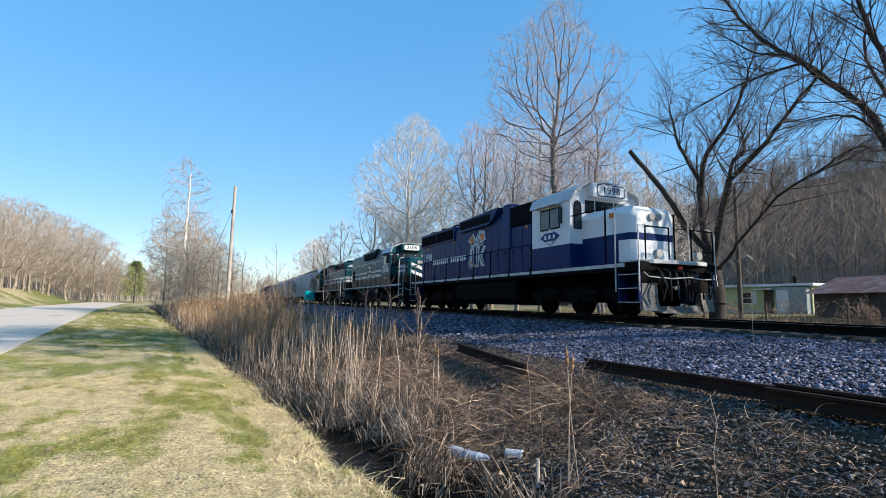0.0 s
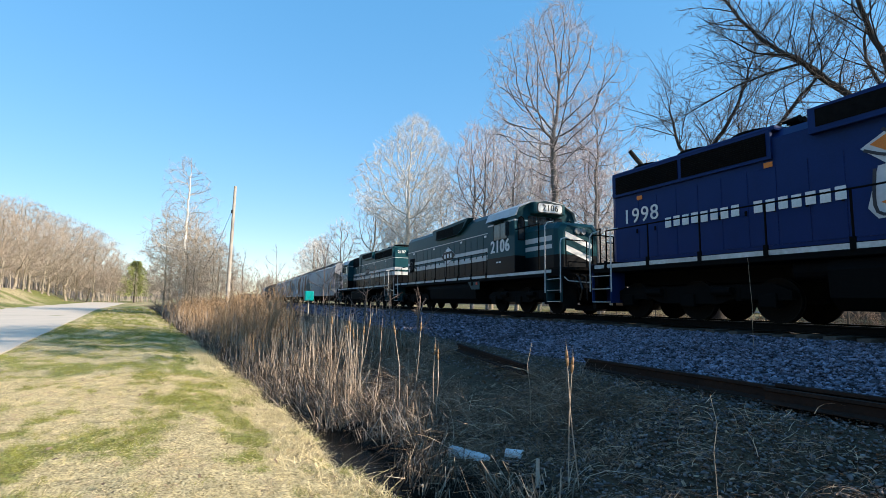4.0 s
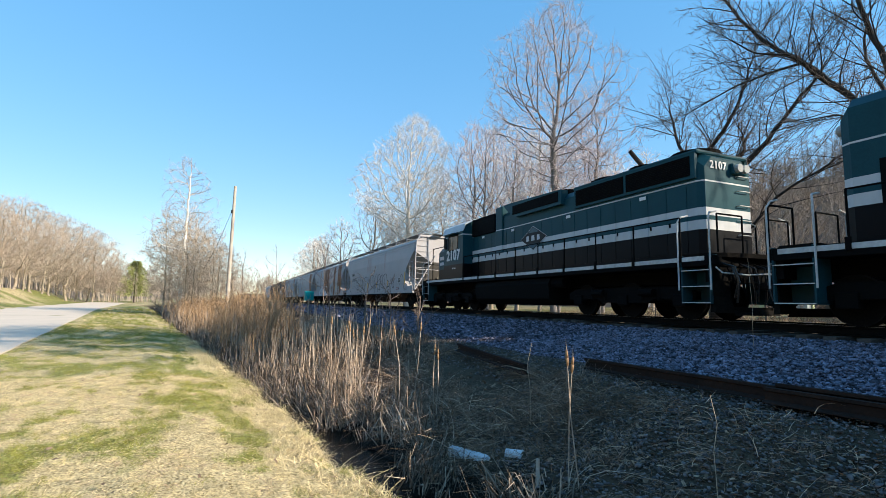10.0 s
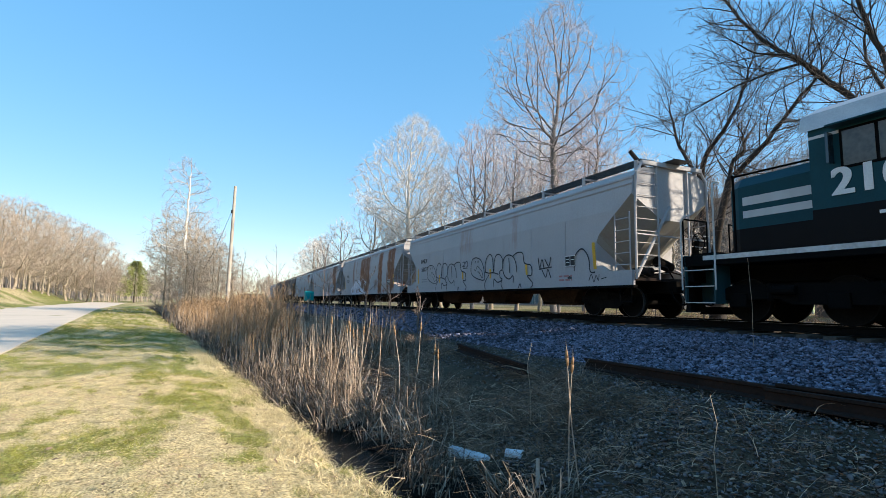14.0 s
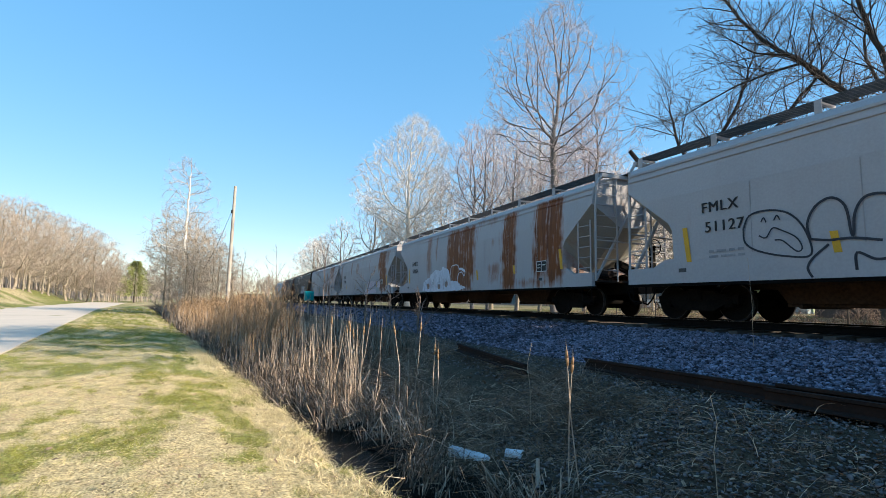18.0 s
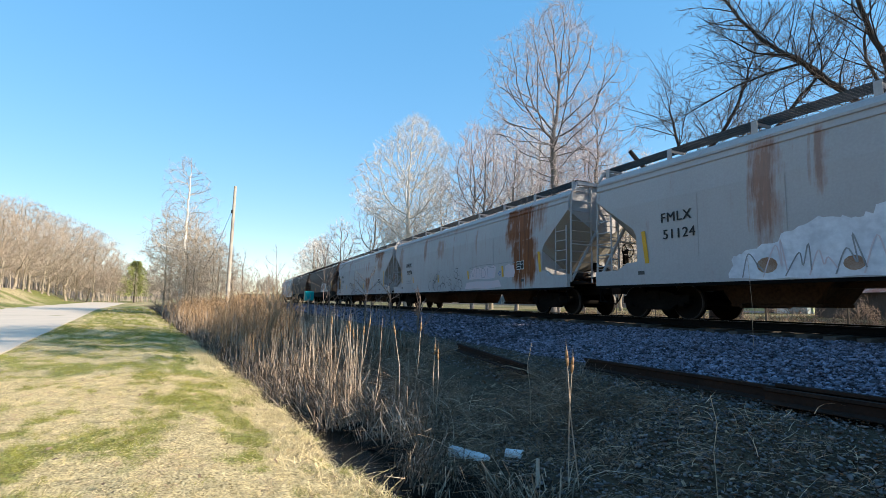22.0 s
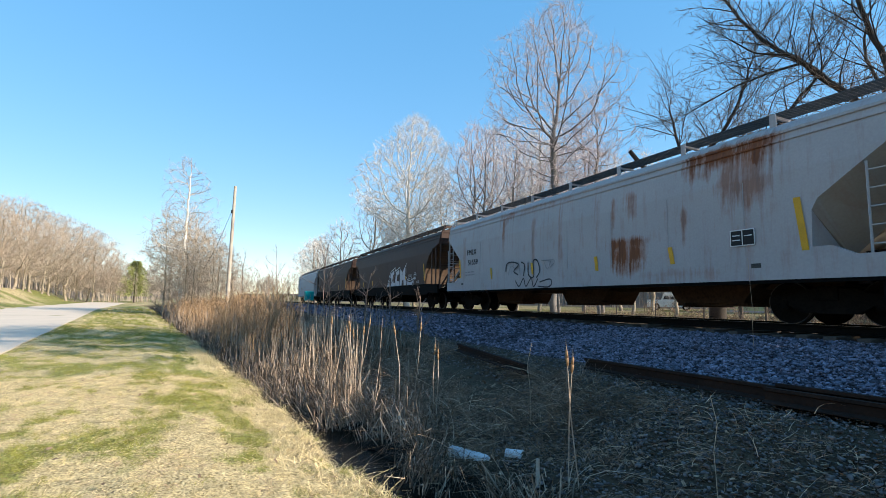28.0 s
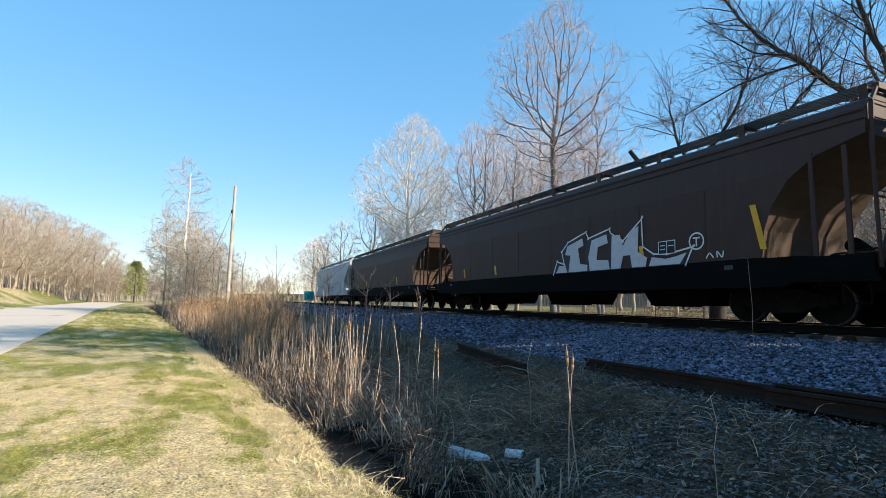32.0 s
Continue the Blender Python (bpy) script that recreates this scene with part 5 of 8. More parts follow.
def bubble_head(car, x, stroke):
    """A drop-shaped outline with a few marks inside it."""
    write(car, [[(0, 2.09), (.15, 2.37), (.54, 2.43), (.97, 2.3), (1.26, 1.94), (1.36, 1.41), (.89, 1.41), (.33, 1.56), (.03, 1.77), (0, 2.09)]], stroke, LINE_BLACK, x)
    write(car, [[(.4, 2.19), (.46, 2.28), (.51, 2.17)], [(.67, 2.19), (.74, 2.29), (.8, 2.18)], [(.34, 1.9), (.49, 1.84), (.64, 2.03), (.84, 1.95), (1.1, 1.78), (1.2, 1.56), (1.09, 1.5), (.83, 1.74), (.67, 1.77)]], stroke * 0.7, LINE_BLACK, x)


def car_one():
    paint = rust_paint("hopper_paint", BASE_GREY, [(-2.0, -0.5, 2.6, 4.0, 0.12), (3.0, 3.6, 2.4, 4.0, 0.12)], grime=0.14)
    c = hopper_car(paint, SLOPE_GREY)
    lettering(c, "FMLX", -6.75, 2.72, 0.36, BLACK_LETTER)
    lettering(c, "51127", -6.65, 2.24, 0.36, BLACK_LETTER)
    small_bars(c, -6.6, 1.66, 2, 0.9, LINE_FADED)
    data_box(c, 6.87, 1.8, 0.55)
    reflectors(c, [(8.06, 1.88, 0.85, 0.04), (-7.65, 1.88, 0.87, 0.05), (-4.37, 1.62, 0.42, 0.03), (-1.47, 1.66, 0.36, 0.03), (1.33, 1.63, 0.42, 0.02), (4.2, 1.65, 0.4, 0.02)])
    bubble_head(c, -6.17, 0.042)
    bubble_word(c, -4.85)
    bubble_head(c, -0.56, 0.05)
    bubble_word(c, 0.85)
    write(c, [[(-1.49, 2.31), (-1.3, 2.33), (-1.26, 2.19), (-1.5, 2.11), (-1.21, 2.1)], [(-1.13, 2.21), (-1.13, 2.31), (-.96, 2.33), (-.94, 2.09), (-1.12, 2.07)], [(-1.42, 2.02), (-.95, 2.01)]], 0.035, LINE_BLACK)
    write(c, [[(0, .6), (.08, .1), (.2, .5), (.3, .1)], [(.35, .5), (.55, .15), (.65, .55)], [(.2, 0), (.4, -.35), (.5, 0), (.65, -.4)], [(.05, .05), (.7, .1)]], 0.045, LINE_BLACK, 5.0, 1.58, (1.2, .78))
    write(c, [[(7.08, 1.45), (7.12, 1.9), (7.3, 2.1), (7.55, 2.13), (7.8, 1.83), (7.87, 1.4), (8.1, 1.36)]], 0.05, LINE_BLACK)
    write(c, [[(0, 0), (.15, .25), (.3, -.05), (.42, .2), (.55, 0), (.6, .25)], [(.7, .05), (1.0, .1)]], 0.03, LINE_BLACK, 7.8, 1.1, 0.8)
    small_bars(c, 6.6, 1.3, 2, 0.7, mat("faded_red_print", (0.42, 0.2, 0.19), None, 0.7, bump=0))
    add_mover(c, 3, "grey covered hopper car with black bubble-letter graffiti", "hopper car", 7.9)


def car_two():
    stains = [(-1.75, 1.5, 1.35, 4.05, 0.9), (-1.2, 1.2, 0.7, 3.9, 0.8), (3.95, 5.1, 0.7, 4.1, 0.95), (6.35, 7.3, 1.2, 4.15, 0.95), (7.1, 8.15, 0.9, 4.15, 0.95), (6.6, 7.8, 1.1, 4.0, 0.55), (-4.7, -4.0, 1.7, 4.1, 0.5), (2.8, 3.8, 1.2, 2.1, 0.5), (3.0, 3.3, 2.6, 3.2, 0.4), (5.1, 8.1, 1.02, 1.3, 0.85), (-3.4, -3.1, 2.6, 4.0, 0.4), (1.6, 3.8, 3.85, 4.2, 0.6)]
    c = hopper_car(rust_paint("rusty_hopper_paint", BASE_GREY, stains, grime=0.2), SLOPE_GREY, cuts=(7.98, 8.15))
    lettering(c, "FMLX", -6.64, 2.66, 0.36, BLACK_LETTER)
    lettering(c, "51124", -6.56, 2.21, 0.36, BLACK_LETTER)
    data_box(c, 6.9, 1.72, 0.62)
    reflectors(c, [(-7.65, 1.95, 0.9, 0.06), (1.77, 1.62, 0.45, 0.04), (5.0, 1.7, 0.34, 0.03), (8.05, 1.9, 0.7, 0.05)])
    cloud = [(-5.23, .96), (-5.13, 1.5), (-4.68, 1.64), (-4.08, 1.81), (-3.6, 2.03), (-3.06, 2.19), (-2.63, 2.05), (-2.35, 2.21), (-1.57, 2.14), (-1.39, 1.85), (-1.28, 1.49), (-.88, 1.42), (-.44, 1.44), (.07, 1.2), (.55, 1.07), (-.04, .97), (-.89, .95), (-3.09, .94)]
    rnd = random.Random(3)
    ragged = []
    for (x0, z0), (x1, z1) in zip(cloud, cloud[1:] + cloud[:1]):
        ragged += [(x0 + (x1 - x0) * k / 5 + rnd.gauss(0, 0.03), max(z0 + (z1 - z0) * k / 5 + rnd.gauss(0, 0.035), 0.94)) for k in range(5)]
    flat_sign("graffiti_fill", c, patch(ragged, SPRAY_WHITE), 0, 0, -1.629, "white sprayed graffiti letters")
    write(c, [[(-1.21, 1.75), (-1.14, 2.18), (-.41, 2.23), (-.15, 1.99), (.1, 2.01), (.49, 1.89), (.38, 1.66), (.1, 1.85), (-.27, 1.76), (-.38, 1.47), (-.18, 1.22)]], 0.045, SPRAY_WHITE)
    write(c, [[(-.15, 2.0), (.1, 2.0), (.45, 1.86)]], 0.12, SPRAY_WHITE, y=-1.631)
    for q in range(8):
        x = -4.9 + q * 0.46
        write(c, [[(x, 1.0), (x + rnd.uniform(.05, .3), 1.4 + rnd.uniform(0, .3)), (x + rnd.uniform(.2, .4), 1.2), (x + rnd.uniform(.3, .5), 1.5 + rnd.uniform(-.2, .3)), (x + .5, 1.1)]], 0.028, SPRAY_PINK if q % 2 else LINE_FADED, y=-1.636)
    for x, z, r_ in ((-4.35, 1.25, .17), (-2.75, 1.2, .14), (-1.75, 1.3, .16)):
        flat_sign("graffiti_gap", c, patch(bubble(0, 0, r_ * 1.3, r_, 0, 330, 11), mat("sprayed_rust", (0.22, 0.085, 0.03), (0.4, 0.3, 0.24), 0.7, bump=0)), x, z, -1.634)
    add_mover(c, 4, "grey covered hopper car with broad rust streaks and white graffiti", "hopper car", 7.9)


def car_three():
    stains = [(5.5, 7.5, 2.5, 4.15, 0.97), (6.0, 7.8, 1.05, 2.9, 0.92), (7.3, 8.1, 1.6, 2.3, 0.6), (-4.0, -3.55, 2.6, 4.1, 0.45), (-2.0, -0.9, 2.6, 3.75, 0.35), (0.15, 0.35, 2.2, 3.8, 0.3), (2.7, 2.95, 2.6, 3.8, 0.35), (-8.7, -7.8, 1.3, 3.9, 0.4), (-4.2, 1.5, 3.8, 4.2, 0.25), (7.5, 8.4, 3.0, 4.1, 0.5)]
    c = hopper_car(rust_paint("stained_hopper_paint", BASE_GREY, stains, grime=0.45), SLOPE_GREY)
    lettering(c, "FMLX", -6.58, 2.64, 0.36, BLACK_LETTER)
    lettering(c, "51596", -6.42, 2.19, 0.36, BLACK_LETTER)
    small_bars(c, -6.5, 1.66, 2, 0.9, LINE_FADED)
    data_box(c, 6.7, 1.85, 0.52)
    reflectors(c, [(8.0, 1.9, 0.75, 0.05), (-5.7, 1.7, 0.35, 0.03), (-1.65, 1.63, 0.4, 0.03), (2.05, 1.66, 0.4, 0.04), (5.31, 1.67, 0.46, 0.03), (-7.9, 1.9, 0.7, 0.06)])
    rnd = random.Random(31)
    for k in range(30):
        x, z = -2.9 + 4.2 * rnd.random(), 0.98 + 0.9 * rnd.random() ** 1.3
        a0, turn = rnd.uniform(0, 6.3), rnd.choice((-1, 1)) * rnd.uniform(0.5, 1.3)
        line = [(x, z)]
        for j in range(5):
            line.append((line[-1][0] + 0.2 * math.cos(a0 + turn * j), min(max(line[-1][1] + 0.16 * math.sin(a0 + turn * j), 0.95), 2.05)))
        write(c, [line], rnd.choice((0.022, 0.03, 0.045)), LINE_FADED if k % 3 else LINE_BLACK)
    for pts in ([(2.17, 1.43), (2.33, 1.9), (2.55, 1.86), (2.7, 1.98), (3.0, 1.9), (3.2, 1.98), (3.44, 1.9), (3.93, 1.99), (4.2, 1.9), (4.51, 1.98), (4.77, 1.9), (4.7, 1.6), (4.62, 1.43), (3.9, 1.4), (3.1, 1.44)],
                [(5.4, 1.44), (5.53, 1.89), (5.85, 1.97), (6.0, 1.88), (6.21, 1.9), (6.3, 1.6), (6.22, 1.42), (5.81, 1.4)], [(1.7, 1.0), (1.9, 1.3), (2.8, 1.34), (4.2, 1.3), (5.0, 1.34), (5.2, 1.05), (4.0, .98), (2.8, 1.02)]):
        flat_sign("graffiti_fill", c, patch(pts, SPRAY_PINK), 0, 0, -1.629, "faded pink graffiti")
    write(c, [[(2.3, 1.5), (2.4, 1.85), (2.6, 1.55), (2.75, 1.9)], [(2.9, 1.5), (2.95, 1.9), (3.25, 1.85), (3.3, 1.5)], [(3.45, 1.5), (3.5, 1.9), (3.8, 1.75), (3.75, 1.5), (3.45, 1.48)], [(4.0, 1.9), (4.05, 1.5)], [(4.2, 1.92), (4.6, 1.88)], [(2.2, 1.97), (3.0, 2.03), (3.9, 2.05), (4.8, 2.02), (5.8, 2.03), (6.3, 1.98)]], 0.025, LINE_FADED, y=-1.636)
    write(c, [bubble(5.1, 1.6, 0.1, 0.07)], 0.04, mat("faded_blue_print", (0.12, 0.2, 0.42), None, 0.7, bump=0))
    add_mover(c, 5, "grey covered hopper car with one large rust patch", "hopper car", 7.9)


def car_four():
    stains = [(5.0, 7.4, 3.4, 4.2, 0.8), (5.9, 7.2, 2.5, 4.0, 0.5), (-4.5, -3.1, 3.8, 4.15, 0.75), (-4.1, -3.85, 2.6, 4.0, 0.6), (-0.2, 0.05, 1.5, 3.9, 0.3), (1.76, 1.84, 1.9, 3.7, 0.3), (2.4, 2.6, 2.6, 3.6, 0.5), (2.95, 3.45, 2.7, 3.6, 0.45), (2.3, 3.7, 1.2, 2.3, 0.8), (4.9, 5.1, 1.9, 2.9, 0.5),
              (3.2, 6.2, 1.0, 1.3, 0.4), (-1.9, -1.6, 1.5, 3.6, 0.25), (-7.9, -7.4, 1.3, 3.6, 0.2), (-2.9, 0.4, 3.75, 4.15, 0.3)]
    c = hopper_car(rust_paint("streaked_hopper_paint", BASE_GREY, stains, grime=0.6), SLOPE_GREY, cuts=(8.1, 8.0))
    lettering(c, "FMLX", -6.85, 2.72, 0.36, BLACK_LETTER)
    lettering(c, "51559", -6.72, 2.24, 0.36, BLACK_LETTER)
    small_bars(c, -7.0, 1.8, 2, 0.95, LINE_FADED)
    data_box(c, 6.55, 1.9, 0.58)
    reflectors(c, [(7.8, 2.05, 1.1, 0.06), (4.6, 1.65, 0.45, 0.04), (-8.05, 2.0, 0.9, 0.06), (-4.93, 1.63, 0.48, 0.04), (-1.78, 1.68, 0.44, 0.04), (1.75, 1.63, 0.45, 0.03)])
    write(c, [[(-3.7, 1.65), (-3.62, 1.96), (-3.2, 2.01), (-2.74, 1.89), (-3.08, 1.64), (-2.75, 1.48)], [(-2.55, 1.97), (-2.31, 1.85), (-2.38, 1.41)], [(-2.06, 1.92), (-2.02, 1.44), (-1.68, 1.37), (-1.71, 1.94), (-1.44, 1.95), (-1.29, 1.56), (-1.51, 1.32)]], 0.06, LINE_BLACK)
    write(c, [[(-2.96, 1.26), (-2.7, 1.02), (-2.38, 1.32), (-2.21, 1.01), (-1.85, 1.31), (-1.69, .99), (-1.4, 1.29)], [(-1.3, 1.15), (-.68, 1.24), (-.57, 1.08), (-.8, .96), (-1.42, 1.0)]], 0.05, LINE_BLACK)
    write(c, [[(-3.5, 1.5), (-3.3, 1.85), (-3.0, 1.75)], [(-2.7, 1.9), (-2.6, 1.45)], [(-1.9, 1.9), (-1.85, 1.5)], [(-1.17, 1.93), (-.37, 1.89), (-.67, 1.64)], [(-1.0, 1.85), (-.8, 1.6), (-.6, 1.9)]], 0.03, LINE_FADED)
    add_mover(c, 6, "grey covered hopper car with brown streaks and faint graffiti", "hopper car", 7.9)


def car_brown(i, tag):
    paint = rust_paint("brown_hopper_paint", (0.052, 0.028, 0.022), [], rust=(0.06, 0.035, 0.025), grime=0.4)
    c = hopper_car(paint, SLOPE_BROWN, half=9.95, brown=True)
    reflectors(c, [(7.9, 2.1, 1.0, 0.1), (-6.6, 1.75, 0.4, 0.04), (-3.6, 1.75, 0.4, 0.04), (4.6, 1.75, .5, .05)])
    if tag:
        data_box(c, 5.45, 1.88, 0.55)
        write(c, [bubble(6.35, 1.95, .2, .2, 0, 360, 12), [(6.25, 2.03), (6.45, 2.03)], [(6.35, 2.03), (6.35, 1.82)]], 0.04, WHITE_LETTER)
        write(c, [[(6.6, 1.5), (6.7, 1.62), (6.8, 1.5)], [(6.9, 1.5), (6.9, 1.65), (7.02, 1.5), (7.06, 1.65)]], 0.03, WHITE_LETTER)
        shapes = [[(-.9, .05), (-.75, .35), (-.45, .35), (-.35, .05)], [(-.3, .05), (-.2, .75), (-.45, .8), (-.35, 1.15), (.35, 1.4), (.4, 1.1), (.15, 1.0), (.25, .35), (.55, .3), (.55, .05)],
                  [(.65, .05), (.6, .6), (.75, 1.25), (1.35, 1.4), (1.4, 1.05), (1.0, .95), (.95, .45), (1.4, .4), (1.45, .05)],
                  [(1.5, .05), (1.55, 1.3), (1.85, 1.3), (1.95, .85), (2.2, 1.35), (2.5, 1.5), (2.45, .6), (2.75, .35), (2.7, .05), (2.25, .05), (2.2, .5), (1.95, .5), (1.85, .05)],
                  [(2.8, .05), (2.9, .35), (3.3, .25), (3.6, .3), (3.9, .4), (3.7, .05)]]
        for s in shapes:
            flat_sign("graffiti_shadow", c, patch([(a * 1.2 - .28, b * 0.88) for a, b in s], LINE_BLACK), 1.75, 1.36, -1.631)
            flat_sign("graffiti_fill", c, patch([(a * 1.12, b * 0.8) for a, b in s], SPRAY_SILVER), 1.7, 1.38, -1.635, "silver block graffiti letters with black outlines")
        rim = [(-1.05, .0), (-.85, .55), (-.5, .4), (-.62, .95), (-.3, 1.32), (.5, 1.62), (.62, 1.35), (1.45, 1.58), (1.52, 1.4), (1.95, 1.05), (2.6, 1.72), (2.62, .75), (2.95, .45), (3.35, .4), (4.05, .55), (3.85, 0)]
        write(c, [[q for q in rim for _ in range(2)]], 0.045, WHITE_LETTER, 1.7, 1.38, (1.12, 0.8))
    add_mover(c, i, "dark brown covered hopper car" + (" with silver block graffiti" if tag else " in plain weathered paint"), "hopper car", 7.9)


def car_last():
    c = hopper_car(rust_paint("white_hopper_paint", (0.5, 0.5, 0.5), [], grime=0.25), SLOPE_GREY)
    add_mover(c, 9, "pale grey covered hopper car at the tail of the train", "hopper car", 7.9)


for build in (car_one, car_two, car_three, car_four):
    build()
car_brown(7, True)
car_brown(8, False)
car_last()


# ---- growing things ----
RNG = np.random.default_rng(5)


def strips(roots, dirs, lengths, widths, bend, segments=2):
    """Many narrow tapering blades: roots and unit directions (n x 3), drooping by bend; returns verts and faces."""
    n = len(roots)
    side = np.cross(dirs, np.array([0.0, 0.0, 1.0]))
    weak = np.linalg.norm(side, axis=1) < 1e-3
    side[weak] = (1, 0, 0)
    side /= np.linalg.norm(side, axis=1)[:, None]
    spin = RNG.uniform(0, math.tau, n)
    other = np.cross(dirs, side)
    side = side * np.cos(spin)[:, None] + other * np.sin(spin)[:, None]
    flat = RNG.normal(size=(n, 3)) * 0.7
    flat[:, 2] = -np.abs(flat[:, 2]) - 0.3
    rows = []
    for k in range(segments + 1):
        u = k / segments
        mid = roots + dirs * (lengths * u)[:, None] + flat * (bend * lengths * u * u)[:, None]
        w = widths * (1 - 0.85 * u)
        rows += [mid - side * (w / 2)[:, None], mid + side * (w / 2)[:, None]]
    verts = np.stack(rows, 1).reshape(-1, 3)
    m = 2 * (segments + 1)
    base = np.arange(n)[:, None] * m
    quads = [base + np.array([2 * k, 2 * k + 1, 2 * k + 3, 2 * k + 2]) for k in range(segments)]
    return verts, np.concatenate(quads)


def fast_mesh(name, verts, faces, material, smooth=False):
    """A mesh of equal-sided faces from arrays."""
    me = bpy.data.meshes.new(name)
    faces = np.asarray(faces, dtype=np.int32)
    k = faces.shape[1]
    me.vertices.add(len(verts)), me.loops.add(faces.size), me.polygons.add(len(faces))
    me.vertices.foreach_set("co", np.asarray(verts, dtype=np.float32).ravel())
    me.loops.foreach_set("vertex_index", faces.ravel())
    me.polygons.foreach_set("loop_start", np.arange(len(faces), dtype=np.int32) * k)
    me.materials.append(material)
    if smooth:
        me.polygons.foreach_set("use_smooth", np.ones(len(faces), dtype=bool))
    me.update(calc_edges=True)
    me.validate()
    return me


def growth(name, verts, faces, material, label, category):
    return tagged(new(name, fast_mesh(name, verts, faces, material)), label, category, kind="stuff")


def tubes(segs, sides):
    """Tapered tubes for branch segments, an array of x0 y0 z0 r0 x1 y1 z1 r1."""
    s = np.asarray(segs, dtype=float)
    p0, r0, p1, r1 = s[:, 0:3], s[:, 3], s[:, 4:7], s[:, 7]
    d = p1 - p0
    d /= np.maximum(np.linalg.norm(d, axis=1), 1e-6)[:, None]
    ref = np.where(np.abs(d[:, 2:3]) > 0.9, np.array([[1.0, 0, 0]]), np.array([[0, 0, 1.0]]))
    a = np.cross(d, ref)
    a /= np.linalg.norm(a, axis=1)[:, None]
    b = np.cross(d, a)
    rows = []
    for p, r in ((p0, r0), (p1, r1)):
        for k in range(sides):
            t = math.tau * k / sides
            rows.append(p + (a * math.cos(t) + b * math.sin(t)) * r[:, None])
    verts = np.stack(rows, 1).reshape(-1, 3)
    base = np.arange(len(s))[:, None] * 2 * sides
    faces = np.concatenate([base + np.array([k, (k + 1) % sides, sides + (k + 1) % sides, sides + k]) for k in range(sides)])
    return verts, faces


def sprout(segs, p, d, length, r, level, rnd, up=0.25, wander=0.22, kids=(4, 6), steps=5, shrink=0.55):
    """Grow one limb and its side branches into segs[level]."""
    step = length / steps
    q, way, rr = Vector(p), Vector(d).normalized(), r
    for k in range(steps):
        way = (way + Vector((rnd.gauss(0, wander), rnd.gauss(0, wander), rnd.gauss(0, wander) + up * 0.3))).normalized()
        nxt = q + way * step
        r2 = r * (1 - 0.8 * (k + 1) / steps) + 0.004
        segs[min(level, len(segs) - 1)].append((*q, rr, *nxt, r2))
        if level < len(segs) - 1 and k > 0:
            for _ in range(rnd.randint(*kids) // 2 if k < steps - 1 else kids[1] // 2 + 1):
                ax = Vector((rnd.gauss(0, 1), rnd.gauss(0, 1), rnd.gauss(0, 0.6))).cross(way)
                if ax.length < 1e-3:
                    continue
                turn = Matrix.Rotation(radians(rnd.uniform(25, 60)), 3, ax.normalized())
                sprout(segs, q.lerp(nxt, rnd.random()), turn @ way, length * shrink * rnd.uniform(0.55, 1.1) * (1 - 0.45 * k / steps), max(r2 * 0.62, 0.005), level + 1, rnd, up, wander, kids, max(3, steps - 1), shrink)
        q, rr = nxt, r2


def tree(name, base, height, r, seed, bark, twig, label, limbs=9, spread=0.45, first=0.3, levels=3, kids=(4, 6), lean=(0, 0), up=0.3, thin=1.0, group=""):
    """A bare tree: a tapered trunk, limbs that leave it all the way up, and fine twigs."""
    rnd = random.Random(seed)
    segs = [[] for _ in range(levels + 1)]
    q, rr = Vector(base) - Vector((0, 0, 0.3)), r
    way = Vector((lean[0], lean[1], 1)).normalized()
    n = 9
    spots = []
    for k in range(n):
        way = (way + Vector((rnd.gauss(0, 0.05), rnd.gauss(0, 0.05), 0.1))).normalized()
        nxt = q + way * height * 0.92 / n
        r2 = r * (1 - 0.9 * (k + 1) / n) + 0.012
        segs[0].append((*q, rr * (1.35 if k == 0 else 1), *nxt, r2))
        spots.append((q.copy(), nxt.copy(), r2, (k + 0.5) / n, way.copy()))
        q, rr = nxt, r2
    thing = tagged(new(name), label, "tree", group)
    v, f = tubes(segs[0], 10)
    part("trunk", fast_mesh("trunk", v, f, bark, True), bark, thing)
    rest = []
    for k in range(limbs):
        u = first + (1 - first) * (k + rnd.random()) / limbs
        a, b, r2, _, w = spots[min(int(u * n), n - 1)]
        az = k * 2.4 + rnd.uniform(-0.5, 0.5)
        out = Vector((math.cos(az), math.sin(az), rnd.uniform(0.45, 1.1)))
        own = [[] for _ in range(levels + 1)]
        sprout(own, a.lerp(b, (u * n) % 1), out, height * spread * (1.15 - 0.75 * u) * rnd.uniform(0.75, 1.15), max(r2 * 0.5, 0.02 if height > 6 else 0.004), 1, rnd, up, 0.16, kids)
        v, f = tubes(own[1], 6)
        part("limb", fast_mesh("limb", v, f, bark, True), bark, thing)
        rest += [s for g in own[2:] for s in g]
    if rest:
        arr = np.array(rest)
        arr[:, [3, 7]] = np.maximum(arr[:, [3, 7]] * thin, 0.0055 * thin)
        v, f = tubes(arr, 3)
        part("crown", fast_mesh("crown", v, f, twig), twig, thing)
    return thing


